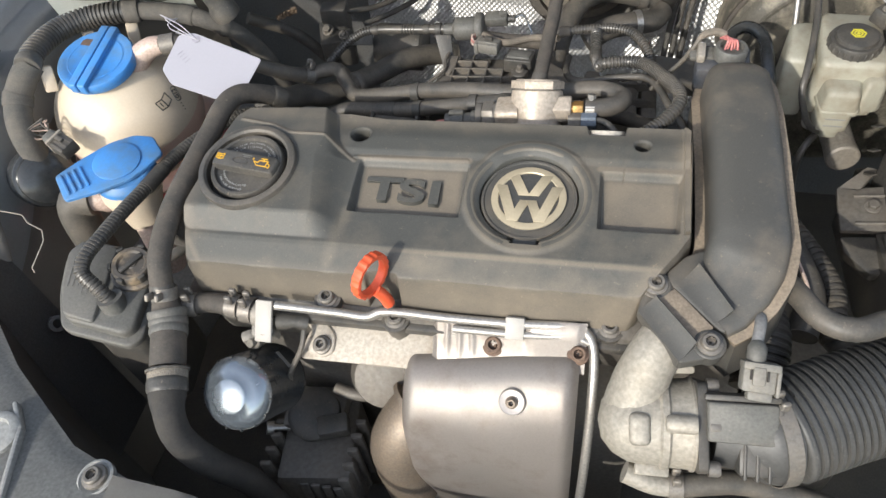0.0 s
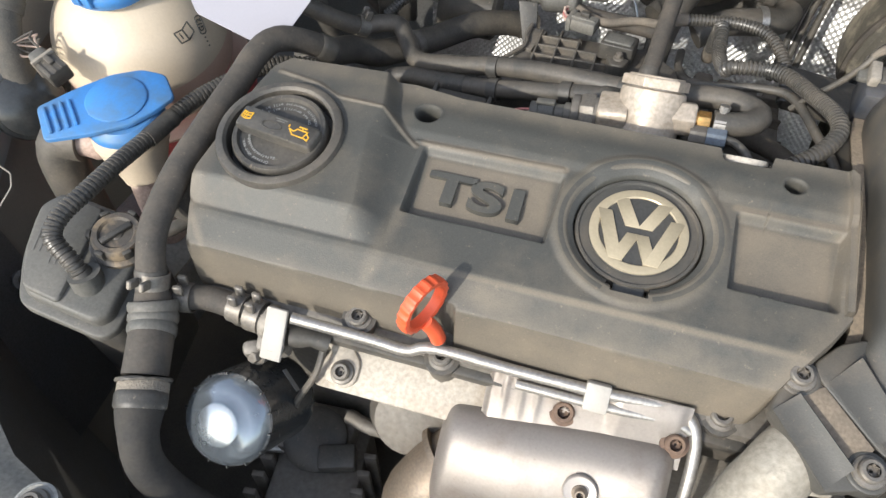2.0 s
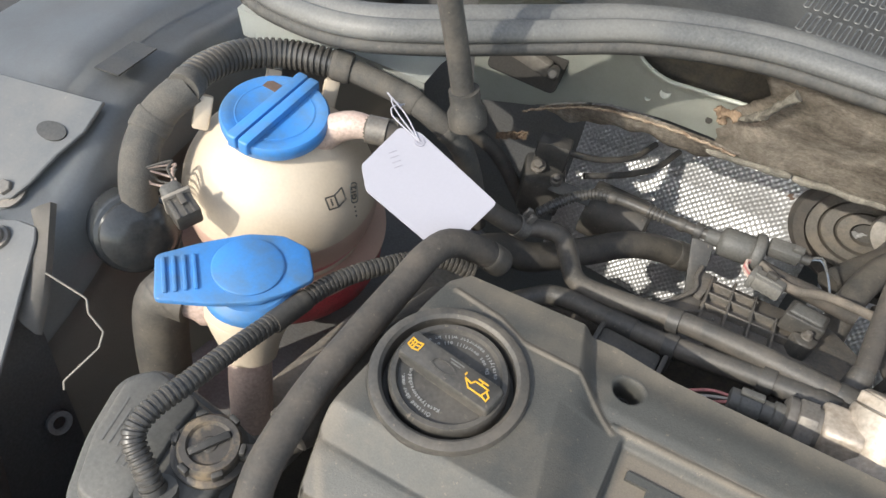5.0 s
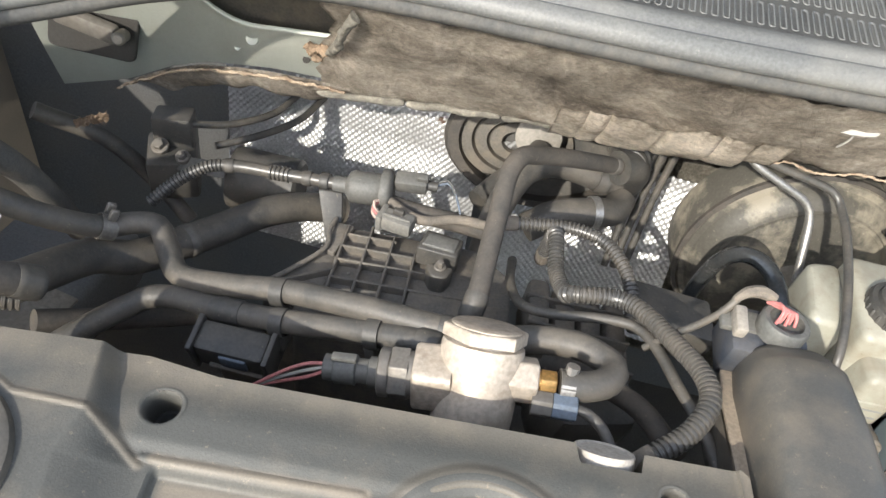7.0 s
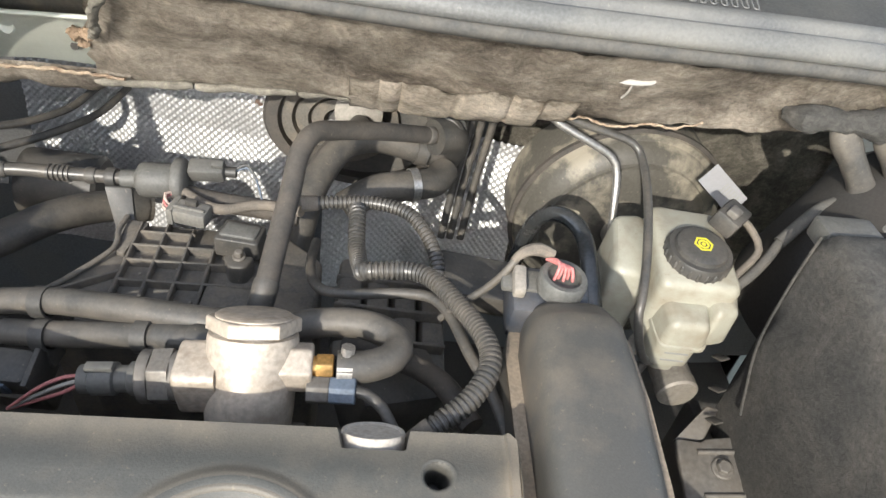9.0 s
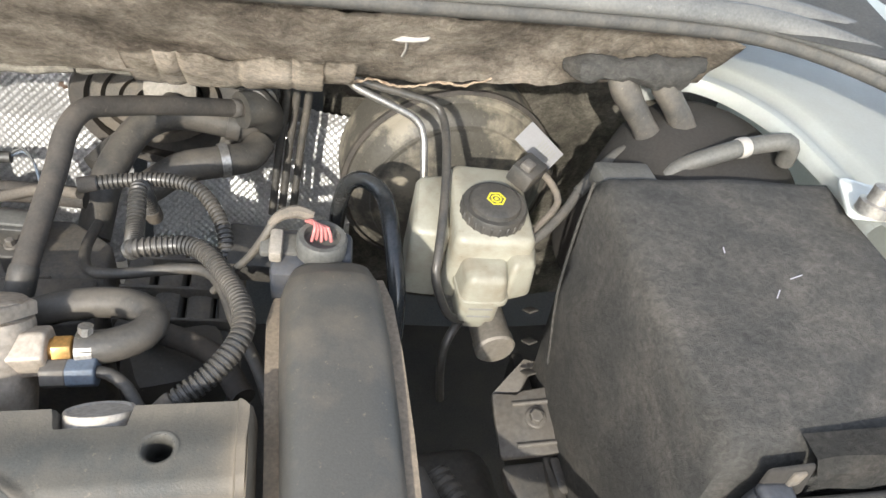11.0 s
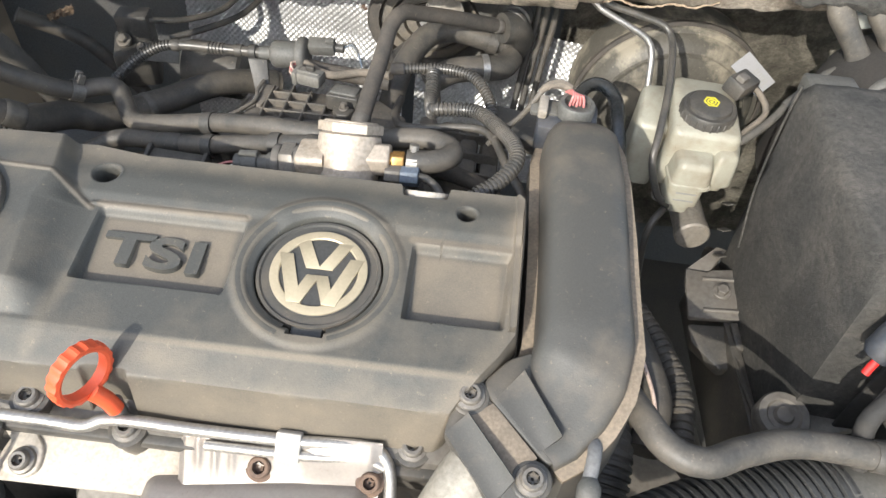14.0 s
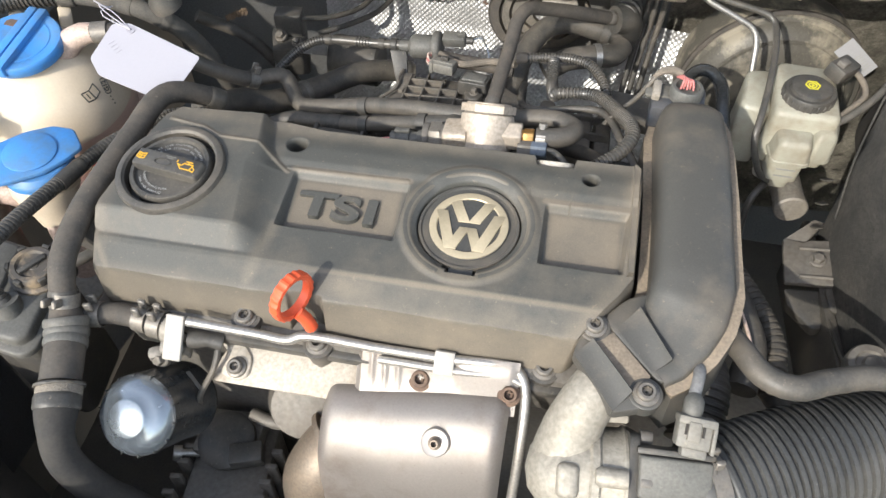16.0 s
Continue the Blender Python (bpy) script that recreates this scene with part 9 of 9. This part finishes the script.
        rows.append([Vector((x + 0.004, y + 0.004, -0.122 + d)), Vector((x, y, -0.118 + d)), Vector((x - 0.012, y - 0.018, -0.115 + d)), Vector((x - 0.03, y - 0.05, -0.112 + d)), Vector((x - 0.08, y - 0.14, -0.118 + d)), Vector((x - 0.10, y - 0.22, -0.15 + d))])
        skirt.append([Vector((x + 0.002, y + 0.003, -0.60)), Vector((x - 0.002, y - 0.002, -0.30)), Vector((x + 0.002, y + 0.002, -0.126 + d))])
    sheet(rows, M_PANEL, "front_panel", "grey plastic front carrier panel with dust and scratches", "front panel", 0.003)
    sheet(skirt, M_LINER, "front_skirt", "black plastic skirt below the front panel", "front panel", 0.003)
    torx_bolt("panel_screw", (-0.352, -0.266, -0.113), (0, -0.1, 1), r=0.0115)
    solo("screw_pad", lathe([(0.0165, -0.004), (0.0165, 0.0022), (0.0145, 0.0030), (0.0130, 0.0015), (0.0001, 0.0015)], frame_at((-0.352, -0.266, -0.1165), (0, -0.1, 1)), seg=32), M_PANEL, "round raised pad under the panel screw", "screw pad")
    solo("bump_stop", lathe([(0.022, -0.004), (0.022, 0.004), (0.019, 0.006), (0.014, 0.006), (0.012, 0.002), (0.0001, 0.002)], frame_at((-0.469, -0.243, -0.112), (0, -0.1, 1)), seg=32), M_PANEL, "round grey stop on the front panel", "bump stop")
    for a, b in (((-0.470, -0.212), (-0.448, -0.236)), ((-0.448, -0.236), (-0.424, -0.300))):
        d = Vector((b[0] - a[0], b[1] - a[1], 0))
        solo("panel_ridge", box((d.length + 0.004, 0.005, 0.010), pose((a[0] + b[0]) / 2, (a[1] + b[1]) / 2, -0.112, 0, 0, math.degrees(math.atan2(d.y, d.x))), None, 0.002), M_PANEL, "raised grey ridge on the front panel", "panel", kind="structure")
    strip = []
    for k in range(24):
        q = k / 23
        x, y = -0.333 + 0.36 * q, -0.262 - 0.016 * math.sin(q * 1.2) - 0.004 * q
        d = -0.10 * float(smooth(-0.27, -0.12, np.float64(x)))
        strip.append([Vector((x, y, -0.120 + d)), Vector((x + 0.001, y - 0.002, -0.108 + d)), Vector((x + 0.004, y - 0.014, -0.105 + d)), Vector((x + 0.008, y - 0.060, -0.106 + d))])
    sheet(strip, M_SLAM, "slam_panel", "pale grey painted slam panel at the very front", "front panel", 0.002)
    rod = thing("bonnet_prop", (-0.373, 0.205, 0.06), "black bonnet prop rod rising from its hinge", "prop rod")
    part("rod", tube([(-0.373, 0.206, 0.078), (-0.390, 0.191, 0.15), (-0.428, 0.156, 0.30), (-0.50, 0.09, 0.60), (-0.535, 0.058, 0.75)], 0.0092, seg=16), M_RUBBER, rod)
    part("socket", lathe([(0.016, -0.012), (0.016, 0.0), (0.0125, 0.006), (0.0125, 0.02)], frame_at((-0.371, 0.208, 0.072), (-0.22, -0.2, 1)), seg=20), M_BLACK, rod)
    # wiring on the left
    hose("wiring_conduit", [(-0.570, 0.105, 0.056), (-0.576, 0.133, 0.060), (-0.571, 0.171, 0.062), (-0.549, 0.199, 0.062), (-0.515, 0.214, 0.062), (-0.490, 0.223, 0.060)], 0.0130, "thick corrugated wiring conduit round the coolant tank", M_CONDUIT, ribs=0.0052, depth=0.0018, seg=20, ends=((0.03, "taped_end", M_CLOTH, 1.08, 0.016), (0.97, "taped_end", M_CLOTH, 1.08, 0.016)))
    hose("taped_harness", [(-0.495, 0.222, 0.060), (-0.461, 0.226, 0.056), (-0.438, 0.231, 0.050), (-0.408, 0.232, 0.040), (-0.385, 0.245, 0.016), (-0.375, 0.27, -0.03), (-0.37, 0.30, -0.10)], 0.0105, "wiring harness wrapped in cloth tape", M_CLOTH, seg=18, ends=((0.25, "tape_wrap", M_CLOTH, 1.12, 0.02), (0.42, "tape_wrap", M_CLOTH, 1.12, 0.014)))
    hose("taped_harness", [(-0.572, 0.114, 0.054), (-0.580, 0.102, 0.044), (-0.588, 0.088, 0.028), (-0.585, 0.070, 0.012), (-0.580, 0.058, -0.006), (-0.578, 0.055, -0.03), (-0.578, 0.06, -0.07)], 0.0145, "wiring harness wrapped in cloth tape beside the tank", M_CLOTH, seg=18, ends=((0.3, "tape_wrap", M_CLOTH, 1.10, 0.02),))
    pg = thing("wiring_plug", (-0.525, 0.015, -0.01), "black wiring plug with pale wires beside the tank", "plug")
    w = pose(-0.522, 0.047, -0.006, 12, 12, -22) @ Matrix.Scale(0.85, 4)
    part("housing", box((0.030, 0.024, 0.020), w, None, 0.003), M_BLACK, pg)
    part("rear_shell", box((0.018, 0.020, 0.017), w @ pose(-0.022, 0.0, 0.0), None, 0.006, 3), M_GREYPL, pg)
    part("latch_frame", box((0.004, 0.026, 0.024), w @ pose(-0.010, 0, 0.002), None, 0.001), M_PLUG, pg, "worn pale latch frame")
    part("latch", box((0.016, 0.006, 0.004), w @ pose(-0.004, 0.002, 0.0115), None, 0.001), M_BLACK, pg)
    for k in range(3):
        part("housing_rib", box((0.024, 0.0016, 0.0016), w @ pose(0.003, -0.008 + 0.007 * k, 0.0103), None, 0), M_BLACK, pg, smooth=False)
    for k in range(6):
        a = 0.5 + 0.55 * k
        part("wire", wire([w @ Vector((-0.028, 0.006 - 0.0025 * k, 0.004 - 0.0015 * k)), w @ Vector((-0.040 - 0.002 * (k % 3), 0.012 * math.sin(a), 0.014 * math.cos(a))), w @ Vector((-0.050, 0.016 * math.sin(a + 0.6), 0.012 * math.cos(a + 0.4))), Vector((-0.572, 0.056, 0.004)), Vector((-0.580, 0.060, -0.006))], 0.0010), M_STUB if k % 2 else M_CLOTH, pg, "thin pale wire")
    # ground, bonnet, windscreen side and shell that close the place
    g = bmesh.new()
    bmesh.ops.create_grid(g, x_segments=8, y_segments=8, size=60)
    bmesh.ops.translate(g, vec=(0, 0, -0.85), verts=g.verts)
    solo("ground", g, M_GROUND, "dark asphalt ground under the car", "ground", kind="structure")
    solo("undertray", box((1.56, 1.36, 0.01), pose(0.0, 0.10, -0.56), None, 0.002), M_TRAY, "black plastic undertray and floor below the car", "undertray", kind="structure")
    rows = [[Vector((x, 0.66 - 0.34 * t - 0.05 * math.sin(math.pi * t), 0.26 + 0.95 * t)) for t in np.linspace(0, 1, 12)] for x in np.linspace(-0.66, 0.66, 12)]
    sheet(rows, M_BODYGREY, "bonnet", "raised bonnet above the engine bay", "bonnet", 0.02)


build_body()
